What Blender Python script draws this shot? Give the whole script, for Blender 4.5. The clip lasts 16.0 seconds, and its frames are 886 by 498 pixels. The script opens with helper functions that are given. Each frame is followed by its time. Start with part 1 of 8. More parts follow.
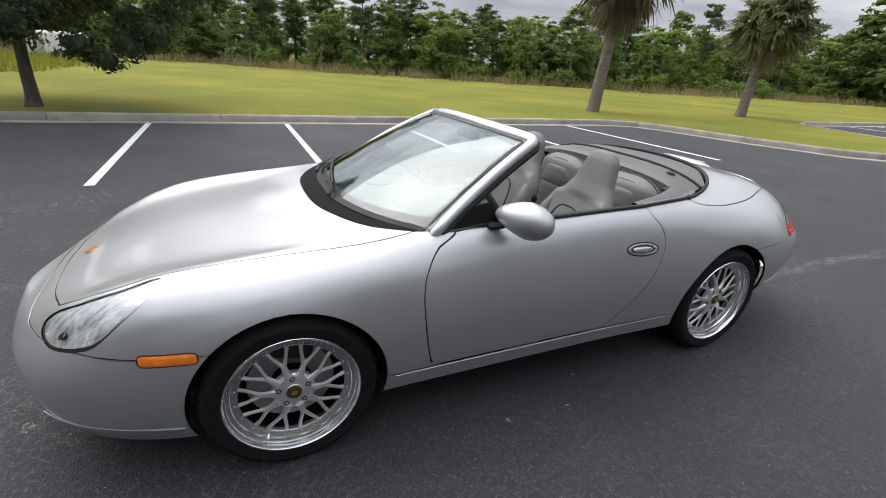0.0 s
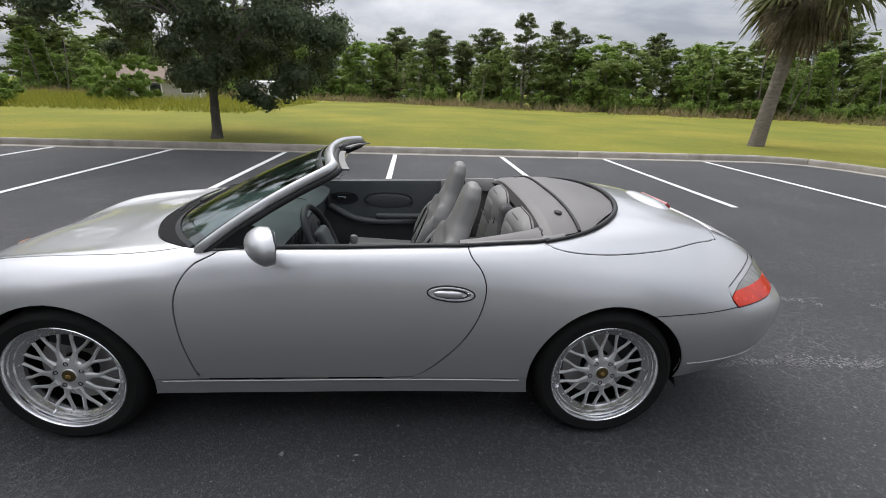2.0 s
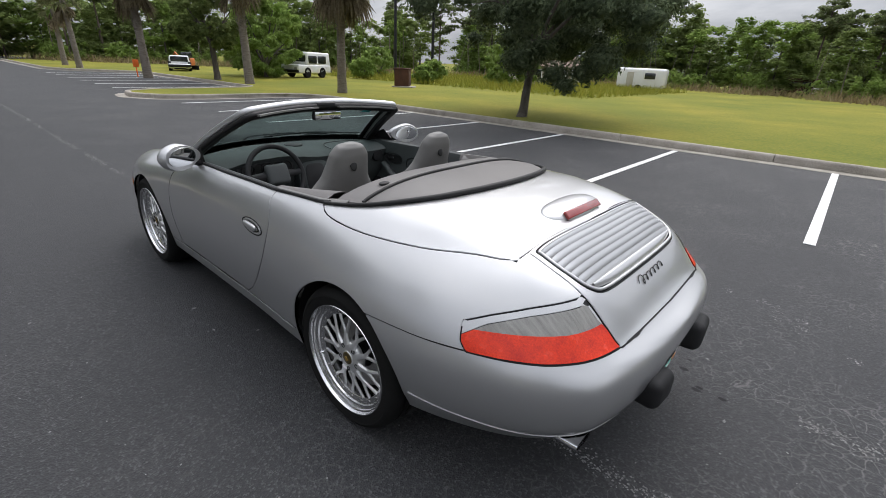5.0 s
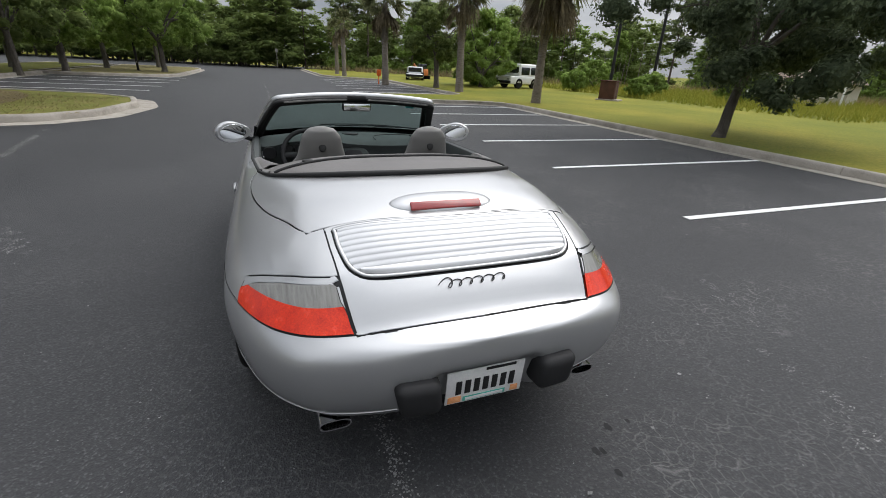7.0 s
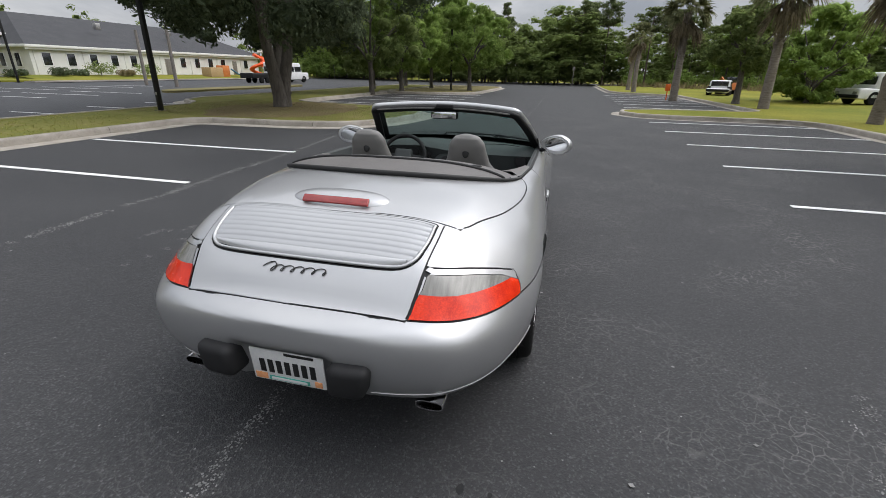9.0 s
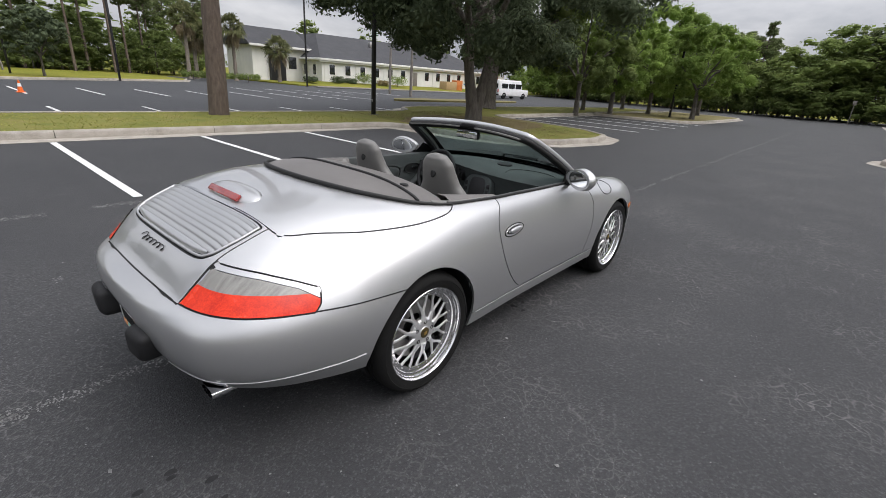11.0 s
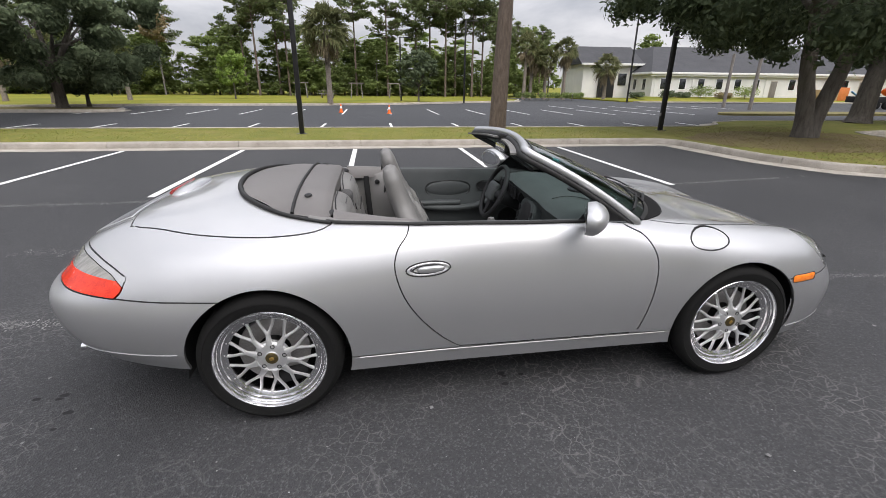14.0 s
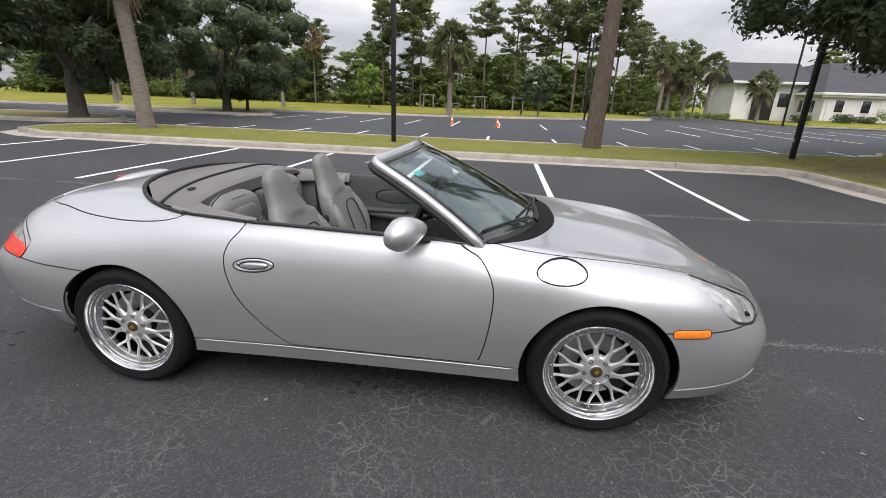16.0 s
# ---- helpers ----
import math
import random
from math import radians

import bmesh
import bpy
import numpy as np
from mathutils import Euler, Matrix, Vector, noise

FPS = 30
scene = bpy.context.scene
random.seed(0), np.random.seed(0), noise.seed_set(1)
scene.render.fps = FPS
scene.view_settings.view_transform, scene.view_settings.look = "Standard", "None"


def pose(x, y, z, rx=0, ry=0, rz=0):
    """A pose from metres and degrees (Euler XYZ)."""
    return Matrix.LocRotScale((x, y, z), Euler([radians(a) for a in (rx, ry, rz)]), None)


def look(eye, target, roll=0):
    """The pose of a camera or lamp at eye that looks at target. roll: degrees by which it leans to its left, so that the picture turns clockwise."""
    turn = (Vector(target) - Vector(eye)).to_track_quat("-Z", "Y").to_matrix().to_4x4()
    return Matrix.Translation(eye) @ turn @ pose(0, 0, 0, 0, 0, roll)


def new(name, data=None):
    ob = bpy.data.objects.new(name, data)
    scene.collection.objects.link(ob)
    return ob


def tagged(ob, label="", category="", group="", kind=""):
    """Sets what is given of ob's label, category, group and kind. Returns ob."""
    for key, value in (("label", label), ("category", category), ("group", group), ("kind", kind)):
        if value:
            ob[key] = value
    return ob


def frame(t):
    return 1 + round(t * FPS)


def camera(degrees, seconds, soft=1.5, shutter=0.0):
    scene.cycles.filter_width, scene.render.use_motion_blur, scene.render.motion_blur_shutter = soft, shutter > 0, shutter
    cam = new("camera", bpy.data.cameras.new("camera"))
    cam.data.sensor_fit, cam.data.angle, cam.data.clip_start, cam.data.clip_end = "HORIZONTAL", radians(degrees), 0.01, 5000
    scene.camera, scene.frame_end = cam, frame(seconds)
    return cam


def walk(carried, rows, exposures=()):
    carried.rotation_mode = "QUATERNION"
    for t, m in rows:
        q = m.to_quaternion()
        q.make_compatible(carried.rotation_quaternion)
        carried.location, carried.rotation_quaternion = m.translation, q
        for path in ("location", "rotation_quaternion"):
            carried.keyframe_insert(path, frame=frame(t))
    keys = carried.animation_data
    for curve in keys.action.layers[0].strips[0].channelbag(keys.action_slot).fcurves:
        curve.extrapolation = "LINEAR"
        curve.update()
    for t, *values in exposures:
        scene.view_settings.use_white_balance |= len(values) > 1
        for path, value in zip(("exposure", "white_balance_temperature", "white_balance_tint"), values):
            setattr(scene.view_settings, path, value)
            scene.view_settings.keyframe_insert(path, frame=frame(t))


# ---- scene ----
cam = camera(89.6, 16.0, soft=0.85)
PATH = [
    (0, (1.287, 2.228, 1.5), (0.479, 0.568, 0.73), 3.9),
    (0.5, (0.912, 2.357, 1.492), (0.336, 0.59, 0.754), 3.4),
    (1, (0.557, 2.396, 1.485), (0.062, 0.599, 0.761), 3.7),
    (1.5, (0.162, 2.417, 1.513), (-0.141, 0.567, 0.815), 2.0),
    (2, (-0.292, 2.529, 1.534), (-0.432, 0.65, 0.863), 1.9),
    (2.5, (-0.689, 2.495, 1.522), (-0.696, 0.606, 0.864), 1.7),
    (3, (-1.112, 2.49, 1.526), (-0.793, 0.622, 0.885), 1.7),
    (3.5, (-1.492, 2.404, 1.536), (-0.902, 0.61, 0.877), 0.9),
    (4, (-1.808, 2.163, 1.536), (-1.102, 0.43, 0.829), 2.3),
    (4.5, (-2.188, 1.99, 1.496), (-1.161, 0.437, 0.766), 2.4),
    (4.7, (-2.319, 1.903, 1.502), (-1.209, 0.417, 0.755), 2.5),
    (6.8, (-3.272, 0.804, 1.492), (-1.603, 0.008, 0.728), 3.0),
    (7, (-3.344, 0.658, 1.475), (-1.633, -0.041, 0.713), 3.1),
    (7.5, (-3.483, 0.267, 1.472), (-1.69, -0.187, 0.711), 2.6),
    (8, (-3.448, -0.116, 1.474), (-1.601, -0.227, 0.715), 0.3),
    (8.5, (-3.472, -0.516, 1.464), (-1.625, -0.312, 0.725), 1.0),
    (9, (-3.401, -0.891, 1.469), (-1.599, -0.436, 0.73), 1.0),
    (9.5, (-3.213, -1.247, 1.506), (-1.502, -0.499, 0.788), 0.9),
    (9.7, (-3.178, -1.399, 1.496), (-1.5, -0.563, 0.8), 1.8),
    (11.8, (-2.092, -2.33, 1.528), (-0.988, -0.824, 0.811), 3.1),
    (12, (-1.958, -2.339, 1.493), (-0.972, -0.751, 0.782), 3.0),
    (12.5, (-1.673, -2.46, 1.511), (-0.884, -0.769, 0.791), 2.4),
    (13, (-1.345, -2.611, 1.512), (-0.725, -0.849, 0.799), 2.6),
    (13.5, (-0.986, -2.612, 1.498), (-0.516, -0.8, 0.794), 1.4),
    (14, (-0.678, -2.665, 1.498), (-0.388, -0.809, 0.811), 0.6),
    (14.5, (-0.357, -2.765, 1.52), (-0.192, -0.892, 0.839), 0.8),
    (15, (-0.052, -2.737, 1.515), (-0.019, -0.851, 0.851), 0.9),
    (15.5, (0.273, -2.718, 1.507), (0.17, -0.829, 0.859), 0.7),
    (16, (0.662, -2.674, 1.513), (0.433, -0.795, 0.868), 2.1),
]
walk(cam, [(t, look(eye, target, roll)) for t, eye, target, roll in PATH],
     [(0, 0.5, 6480, 12), (2.4, 0.48, 6480, 12), (3.6, 0.4, 6460, 12), (4.7, 0.37, 6460, 12), (7, 0.29, 6520, 10), (7.5, 0.3, 6520, 10), (8, 0.38, 6520, 10), (8.5, 0.38, 6520, 11), (9, 0.28, 6520, 11), (9.7, 0.28, 6520, 11), (12, 0.48, 6600, 14), (16, 0.57, 6600, 14)])

# ---- sky and sun: a bright overcast afternoon ----
SUN_AZ, SUN_EL = radians(-70.0), radians(56.0)
world = bpy.data.worlds.new("overcast_sky")
scene.world = world
world.use_nodes = True
wn, wl = world.node_tree.nodes, world.node_tree.links
wn.clear()
w_out = wn.new("ShaderNodeOutputWorld")
w_bg = wn.new("ShaderNodeBackground")
w_sky = wn.new("ShaderNodeTexSky")
w_sky.sky_type = "NISHITA"
w_sky.sun_disc = False
w_sky.sun_elevation = SUN_EL
w_sky.sun_rotation = radians(90) - SUN_AZ
w_sky.dust_density = 3.0
w_co = wn.new("ShaderNodeTexCoord")
w_map = wn.new("ShaderNodeMapping")
w_map.inputs["Scale"].default_value = (1.0, 1.0, 3.2)
w_map.inputs["Location"].default_value = (3.4, 1.2, 0.3)
w_noise = wn.new("ShaderNodeTexNoise")
w_noise.inputs["Scale"].default_value = 2.1
w_noise.inputs["Detail"].default_value = 9.0
w_noise.inputs["Roughness"].default_value = 0.55
w_noise.inputs["Distortion"].default_value = 0.35
w_ramp = wn.new("ShaderNodeValToRGB")
w_ramp.color_ramp.elements[0].position, w_ramp.color_ramp.elements[0].color = 0.36, (2.3, 2.5, 2.85, 1)
w_ramp.color_ramp.elements[1].position, w_ramp.color_ramp.elements[1].color = 0.68, (5.9, 6.0, 6.15, 1)
w_mix = wn.new("ShaderNodeMixRGB")
w_mix.inputs["Fac"].default_value = 0.93
wl.new(w_co.outputs["Generated"], w_map.inputs["Vector"])
wl.new(w_map.outputs["Vector"], w_noise.inputs["Vector"])
wl.new(w_noise.outputs["Fac"], w_ramp.inputs["Fac"])
wl.new(w_sky.outputs["Color"], w_mix.inputs["Color1"])
wl.new(w_ramp.outputs["Color"], w_mix.inputs["Color2"])
# an overcast sky is brighter overhead than at the horizon
w_sep = wn.new("ShaderNodeSeparateXYZ")
w_up = wn.new("ShaderNodeMapRange")
w_up.inputs["From Min"].default_value, w_up.inputs["From Max"].default_value = 0.0, 1.0
w_up.inputs["To Min"].default_value, w_up.inputs["To Max"].default_value = 0.62, 1.85
wl.new(w_co.outputs["Generated"], w_sep.inputs["Vector"])
wl.new(w_sep.outputs["Z"], w_up.inputs["Value"])
w_mul = wn.new("ShaderNodeVectorMath")
w_mul.operation = "SCALE"
wl.new(w_mix.outputs["Color"], w_mul.inputs[0])
wl.new(w_up.outputs[0], w_mul.inputs["Scale"])
# brighter cloud round the hidden sun
w_sun = wn.new("ShaderNodeVectorMath")
w_sun.operation = "DOT_PRODUCT"
w_sun.inputs[1].default_value = (math.cos(SUN_AZ) * math.cos(SUN_EL), math.sin(SUN_AZ) * math.cos(SUN_EL), math.sin(SUN_EL))
wl.new(w_co.outputs["Generated"], w_sun.inputs[0])
w_pos = wn.new("ShaderNodeMath")
w_pos.operation = "MAXIMUM"
w_pos.inputs[1].default_value = 0.0
wl.new(w_sun.outputs["Value"], w_pos.inputs[0])
w_pow = wn.new("ShaderNodeMath")
w_pow.operation = "POWER"
w_pow.inputs[1].default_value = 7.0
wl.new(w_pos.outputs[0], w_pow.inputs[0])
w_gain = wn.new("ShaderNodeMath")
w_gain.operation = "MULTIPLY_ADD"
w_gain.inputs[1].default_value = 1.5
w_gain.inputs[2].default_value = 1.0
wl.new(w_pow.outputs[0], w_gain.inputs[0])
w_glow = wn.new("ShaderNodeVectorMath")
w_glow.operation = "SCALE"
wl.new(w_mul.outputs[0], w_glow.inputs[0])
wl.new(w_gain.outputs[0], w_glow.inputs["Scale"])
wl.new(w_glow.outputs[0], w_bg.inputs["Color"])
w_bg.inputs["Strength"].default_value = 0.15
wl.new(w_bg.outputs["Background"], w_out.inputs["Surface"])
sun = new("sun", bpy.data.lights.new("sun", "SUN"))
sun.data.energy = 1.0
sun.data.angle = radians(55)
sun.data.color = (1.0, 0.96, 0.9)
sun.matrix_world = look(Vector((math.cos(SUN_AZ) * math.cos(SUN_EL), math.sin(SUN_AZ) * math.cos(SUN_EL), math.sin(SUN_EL))) * 60, (0, 0, 0))

# ---- materials ----
def node_material(name, rough=0.6, metal=0.0, spec=0.5, coat=0.0, coat_rough=0.05):
    m = bpy.data.materials.new(name)
    m.use_nodes = True
    n, l = m.node_tree.nodes, m.node_tree.links
    b = n["Principled BSDF"]
    b.inputs["Roughness"].default_value = rough
    b.inputs["Metallic"].default_value = metal
    b.inputs["Specular IOR Level"].default_value = spec
    b.inputs["Coat Weight"].default_value = coat
    b.inputs["Coat Roughness"].default_value = coat_rough
    return m, n, l, b


def noise_node(n, l, scale, detail=4.0, rough=0.6, stretch=None, object_space=True):
    co = n.new("ShaderNodeTexCoord")
    t = n.new("ShaderNodeTexNoise")
    t.inputs["Scale"].default_value = scale
    t.inputs["Detail"].default_value = detail
    t.inputs["Roughness"].default_value = rough
    src = co.outputs["Object"]
    if stretch:
        mp = n.new("ShaderNodeMapping")
        mp.inputs["Scale"].default_value = stretch
        l.new(src, mp.inputs["Vector"])
        src = mp.outputs["Vector"]
    l.new(src, t.inputs["Vector"])
    return t


def ramp_node(n, l, fac, stops):
    r = n.new("ShaderNodeValToRGB")
    e = r.color_ramp.elements
    while len(e) < len(stops):
        e.new(0.5)
    for k, (p, c) in enumerate(stops):
        e[k].position, e[k].color = p, (*c, 1)
    l.new(fac, r.inputs["Fac"])
    return r


def mottled(name, c1, c2, scale=6.0, fine=90.0, rough=0.7, bump=0.15, metal=0.0, spec=0.4, coat=0.0, c3=None, stretch=None, bump_dist=0.004, random_tint=0.0, rough_var=0.12):
    """Two-scale colour variation with fine relief."""
    m, n, l, b = node_material(name, rough, metal, spec, coat)
    big = noise_node(n, l, scale, 5.0, 0.6, stretch)
    small = noise_node(n, l, fine, 3.0, 0.7, stretch)
    mix = n.new("ShaderNodeMath")
    mix.operation = "MULTIPLY_ADD"
    mix.inputs[1].default_value = 0.45
    l.new(small.outputs["Fac"], mix.inputs[0])
    half = n.new("ShaderNodeMath")
    half.operation = "MULTIPLY"
    half.inputs[1].default_value = 0.55
    l.new(big.outputs["Fac"], half.inputs[0])
    l.new(half.outputs[0], mix.inputs[2])
    stops = [(0.36, c1), (0.64, c2)] if c3 is None else [(0.34, c1), (0.5, c2), (0.66, c3)]
    r = ramp_node(n, l, mix.outputs[0], stops)
    col = r.outputs["Color"]
    if random_tint:
        oi = n.new("ShaderNodeObjectInfo")
        mr = n.new("ShaderNodeMapRange")
        mr.inputs["To Min"].default_value, mr.inputs["To Max"].default_value = 1 - random_tint, 1 + random_tint
        l.new(oi.outputs["Random"], mr.inputs["Value"])
        hs = n.new("ShaderNodeHueSaturation")
        l.new(mr.outputs[0], hs.inputs["Value"])
        l.new(col, hs.inputs["Color"])
        col = hs.outputs["Color"]
    l.new(col, b.inputs["Base Color"])
    rr = n.new("ShaderNodeMapRange")
    rr.inputs["To Min"].default_value, rr.inputs["To Max"].default_value = max(0.02, rough - rough_var), min(1, rough + rough_var)
    l.new(big.outputs["Fac"], rr.inputs["Value"])
    l.new(rr.outputs[0], b.inputs["Roughness"])
    if bump:
        bp = n.new("ShaderNodeBump")
        bp.inputs["Strength"].default_value = bump
        bp.inputs["Distance"].default_value = bump_dist
        l.new(small.outputs["Fac"], bp.inputs["Height"])
        l.new(bp.outputs["Normal"], b.inputs["Normal"])
    return m


def paint_material():
    m, n, l, b = node_material("silver_metallic_paint", 0.3, 0.72, 0.5, 1.0, 0.03)
    fl = noise_node(n, l, 900.0, 2.0, 0.7)
    dust = noise_node(n, l, 3.0, 6.0, 0.65)
    r = ramp_node(n, l, fl.outputs["Fac"], [(0.3, (0.4, 0.403, 0.408)), (0.7, (0.52, 0.523, 0.528))])
    l.new(r.outputs["Color"], b.inputs["Base Color"])
    mr = n.new("ShaderNodeMapRange")
    mr.inputs["To Min"].default_value, mr.inputs["To Max"].default_value = 0.36, 0.46
    l.new(dust.outputs["Fac"], mr.inputs["Value"])
    l.new(mr.outputs[0], b.inputs["Roughness"])
    bp = n.new("ShaderNodeBump")
    bp.inputs["Strength"].default_value = 0.03
    bp.inputs["Distance"].default_value = 0.001
    l.new(fl.outputs["Fac"], bp.inputs["Height"])
    l.new(bp.outputs["Normal"], b.inputs["Normal"])
    return m


def asphalt_material(name, lo, hi, crack=1.0):
    m, n, l, b = node_material(name, 0.82, 0.0, 0.35)
    agg = n.new("ShaderNodeTexVoronoi")
    agg.inputs["Scale"].default_value = 130.0
    co = n.new("ShaderNodeTexCoord")
    l.new(co.outputs["Object"], agg.inputs["Vector"])
    patch = noise_node(n, l, 0.35, 6.0, 0.62)
    grit = noise_node(n, l, 60.0, 4.0, 0.75)
    # hairline network
    warp = noise_node(n, l, 6.0, 3.0, 0.6)
    add = n.new("ShaderNodeVectorMath")
    add.operation = "MULTIPLY_ADD"
    add.inputs[1].default_value = (0.12, 0.12, 0.0)
    l.new(warp.outputs["Color"], add.inputs[0])
    l.new(co.outputs["Object"], add.inputs[2])
    net = n.new("ShaderNodeTexVoronoi")
    net.feature = "DISTANCE_TO_EDGE"
    net.inputs["Scale"].default_value = 14.0
    l.new(add.outputs[0], net.inputs["Vector"])
    line = ramp_node(n, l, net.outputs["Distance"], [(0.0, (1, 1, 1)), (0.045, (0, 0, 0))])
    where = noise_node(n, l, 0.8, 3.0, 0.6)
    wr = ramp_node(n, l, where.outputs["Fac"], [(0.44, (0, 0, 0)), (0.64, (1, 1, 1))])
    lm = n.new("ShaderNodeMath")
    lm.operation = "MULTIPLY"
    l.new(line.outputs["Color"], lm.inputs[0])
    l.new(wr.outputs["Color"], lm.inputs[1])
    base = ramp_node(n, l, patch.outputs["Fac"], [(0.3, lo), (0.7, hi)])
    gr = ramp_node(n, l, grit.outputs["Fac"], [(0.35, (0.55, 0.55, 0.55)), (0.62, (1.15, 1.15, 1.15)), (0.78, (2.2, 2.2, 2.2))])
    mul = n.new("ShaderNodeMixRGB")
    mul.blend_type = "MULTIPLY"
    mul.inputs["Fac"].default_value = 0.7
    l.new(base.outputs["Color"], mul.inputs["Color1"])
    l.new(gr.outputs["Color"], mul.inputs["Color2"])
    # pale stone chips showing in the worn binder
    chip = ramp_node(n, l, agg.outputs["Color"], [(0.0, (0.82, 0.82, 0.82)), (0.68, (1.0, 1.0, 1.0)), (0.86, (2.2, 2.15, 2.1))])
    mul2 = n.new("ShaderNodeMixRGB")
    mul2.blend_type = "MULTIPLY"
    mul2.inputs["Fac"].default_value = 0.8
    l.new(mul.outputs["Color"], mul2.inputs["Color1"])
    l.new(chip.outputs["Color"], mul2.inputs["Color2"])
    mul = mul2
    cm = n.new("ShaderNodeMixRGB")
    cm.inputs["Color2"].default_value = (0.16, 0.155, 0.15, 1)
    lf = n.new("ShaderNodeMath")
    lf.operation = "MULTIPLY"
    # the strip of the lane towards the lawn is the more worn one
    sp = n.new("ShaderNodeSeparateXYZ")
    l.new(co.outputs["Object"], sp.inputs["Vector"])
    worn = n.new("ShaderNodeMapRange")
    worn.interpolation_type = "SMOOTHSTEP"
    worn.inputs["From Min"].default_value, worn.inputs["From Max"].default_value = 1.2, -0.8
    worn.inputs["To Min"].default_value, worn.inputs["To Max"].default_value = 0.24 * crack, 0.7 * crack
    l.new(sp.outputs["Y"], worn.inputs["Value"])
    l.new(worn.outputs[0], lf.inputs[1])
    l.new(lm.outputs[0], lf.inputs[0])
    l.new(lf.outputs[0], cm.inputs["Fac"])
    l.new(mul.outputs["Color"], cm.inputs["Color1"])
    l.new(cm.outputs["Color"], b.inputs["Base Color"])
    rr = n.new("ShaderNodeMapRange")
    rr.inputs["To Min"].default_value, rr.inputs["To Max"].default_value = 0.6, 0.9
    l.new(patch.outputs["Fac"], rr.inputs["Value"])
    l.new(rr.outputs[0], b.inputs["Roughness"])
    bp = n.new("ShaderNodeBump")
    bp.inputs["Strength"].default_value = 0.55
    bp.inputs["Distance"].default_value = 0.006
    l.new(agg.outputs["Distance"], bp.inputs["Height"])
    l.new(bp.outputs["Normal"], b.inputs["Normal"])
    return m


def glass_material(name, tint, rough=0.0, f0=0.05):
    """Thin glass: mostly clear, with a mirror share that grows at grazing angles."""
    m = bpy.data.materials.new(name)
    m.use_nodes = True
    n, l = m.node_tree.nodes, m.node_tree.links
    n.clear()
    o = n.new("ShaderNodeOutputMaterial")
    t = n.new("ShaderNodeBsdfTransparent")
    t.inputs["Color"].default_value = (*tint, 1)
    g = n.new("ShaderNodeBsdfGlossy")
    g.inputs["Roughness"].default_value = rough
    f = n.new("ShaderNodeLayerWeight")
    f.inputs["Blend"].default_value = 0.5
    p = n.new("ShaderNodeMath")
    p.operation = "POWER"
    p.inputs[1].default_value = 4.5
    l.new(f.outputs["Facing"], p.inputs[0])
    a = n.new("ShaderNodeMath")
    a.operation = "MULTIPLY_ADD"
    a.inputs[1].default_value = 1 - f0
    a.inputs[2].default_value = f0
    l.new(p.outputs[0], a.inputs[0])
    mx = n.new("ShaderNodeMixShader")
    l.new(a.outputs[0], mx.inputs["Fac"])
    l.new(t.outputs["BSDF"], mx.inputs[1])
    l.new(g.outputs["BSDF"], mx.inputs[2])
    l.new(mx.outputs["Shader"], o.inputs["Surface"])
    return m


M_PAINT = paint_material()
M_ASPHALT = asphalt_material("worn_asphalt", (0.026, 0.027, 0.029), (0.046, 0.047, 0.049))
M_LINE = mottled("worn_white_road_paint", (0.55, 0.55, 0.54), (0.78, 0.78, 0.76), 9, 120, 0.7, 0.3)
M_KERB = mottled("weathered_concrete", (0.19, 0.172, 0.146), (0.3, 0.274, 0.236), 3, 60, 0.9, 0.35, c3=(0.38, 0.35, 0.31), random_tint=0.1)
M_GRASS = mottled("mown_grass", (0.092, 0.12, 0.018), (0.165, 0.168, 0.026), 0.2, 14, 0.95, 0.5, c3=(0.265, 0.228, 0.042), bump_dist=0.012, spec=0.1)
M_VERGEGRASS = mottled("patchy_verge_grass", (0.1, 0.115, 0.028), (0.155, 0.16, 0.04), 1.2, 18, 0.95, 0.5, c3=(0.21, 0.175, 0.07), bump_dist=0.015, spec=0.1)
M_SEAM = mottled("black_rubber_seal", (0.008, 0.008, 0.008), (0.016, 0.016, 0.016), 20, 200, 0.6, 0.1)
M_BLACK = mottled("black_plastic", (0.01, 0.01, 0.011), (0.02, 0.02, 0.021), 14, 300, 0.62, 0.2, bump_dist=0.001, spec=0.3)
M_COWL = mottled("matt_black_cowl", (0.006, 0.006, 0.006), (0.012, 0.012, 0.012), 14, 300, 0.85, 0.2, bump_dist=0.001, spec=0.12)
M_TYRE = mottled("tyre_rubber", (0.005, 0.005, 0.005), (0.011, 0.011, 0.0105), 9, 160, 0.85, 0.2, spec=0.2)
M_RIM = mottled("silver_wheel_paint", (0.58, 0.58, 0.58), (0.7, 0.7, 0.7), 8, 300, 0.38, 0.03, 0.75, coat=0.4)
M_LIP = mottled("polished_aluminium", (0.68, 0.68, 0.69), (0.8, 0.8, 0.81), 5, 80, 0.2, 0.03, 1.0, stretch=(1, 8, 1))
M_STEEL = mottled("brake_steel", (0.3, 0.29, 0.28), (0.46, 0.45, 0.44), 8, 120, 0.45, 0.08, 0.9)
M_CHROME = mottled("chrome", (0.7, 0.7, 0.72), (0.82, 0.82, 0.84), 6, 90, 0.08, 0.0, 1.0)
M_MIRROR = mottled("mirror_glass", (0.86, 0.88, 0.9), (0.9, 0.92, 0.94), 2, 40, 0.02, 0.0, 1.0, rough_var=0.0)
M_LEATHER = mottled("grey_leather", (0.125, 0.122, 0.116), (0.18, 0.176, 0.168), 5, 260, 0.5, 0.3, bump_dist=0.0015)
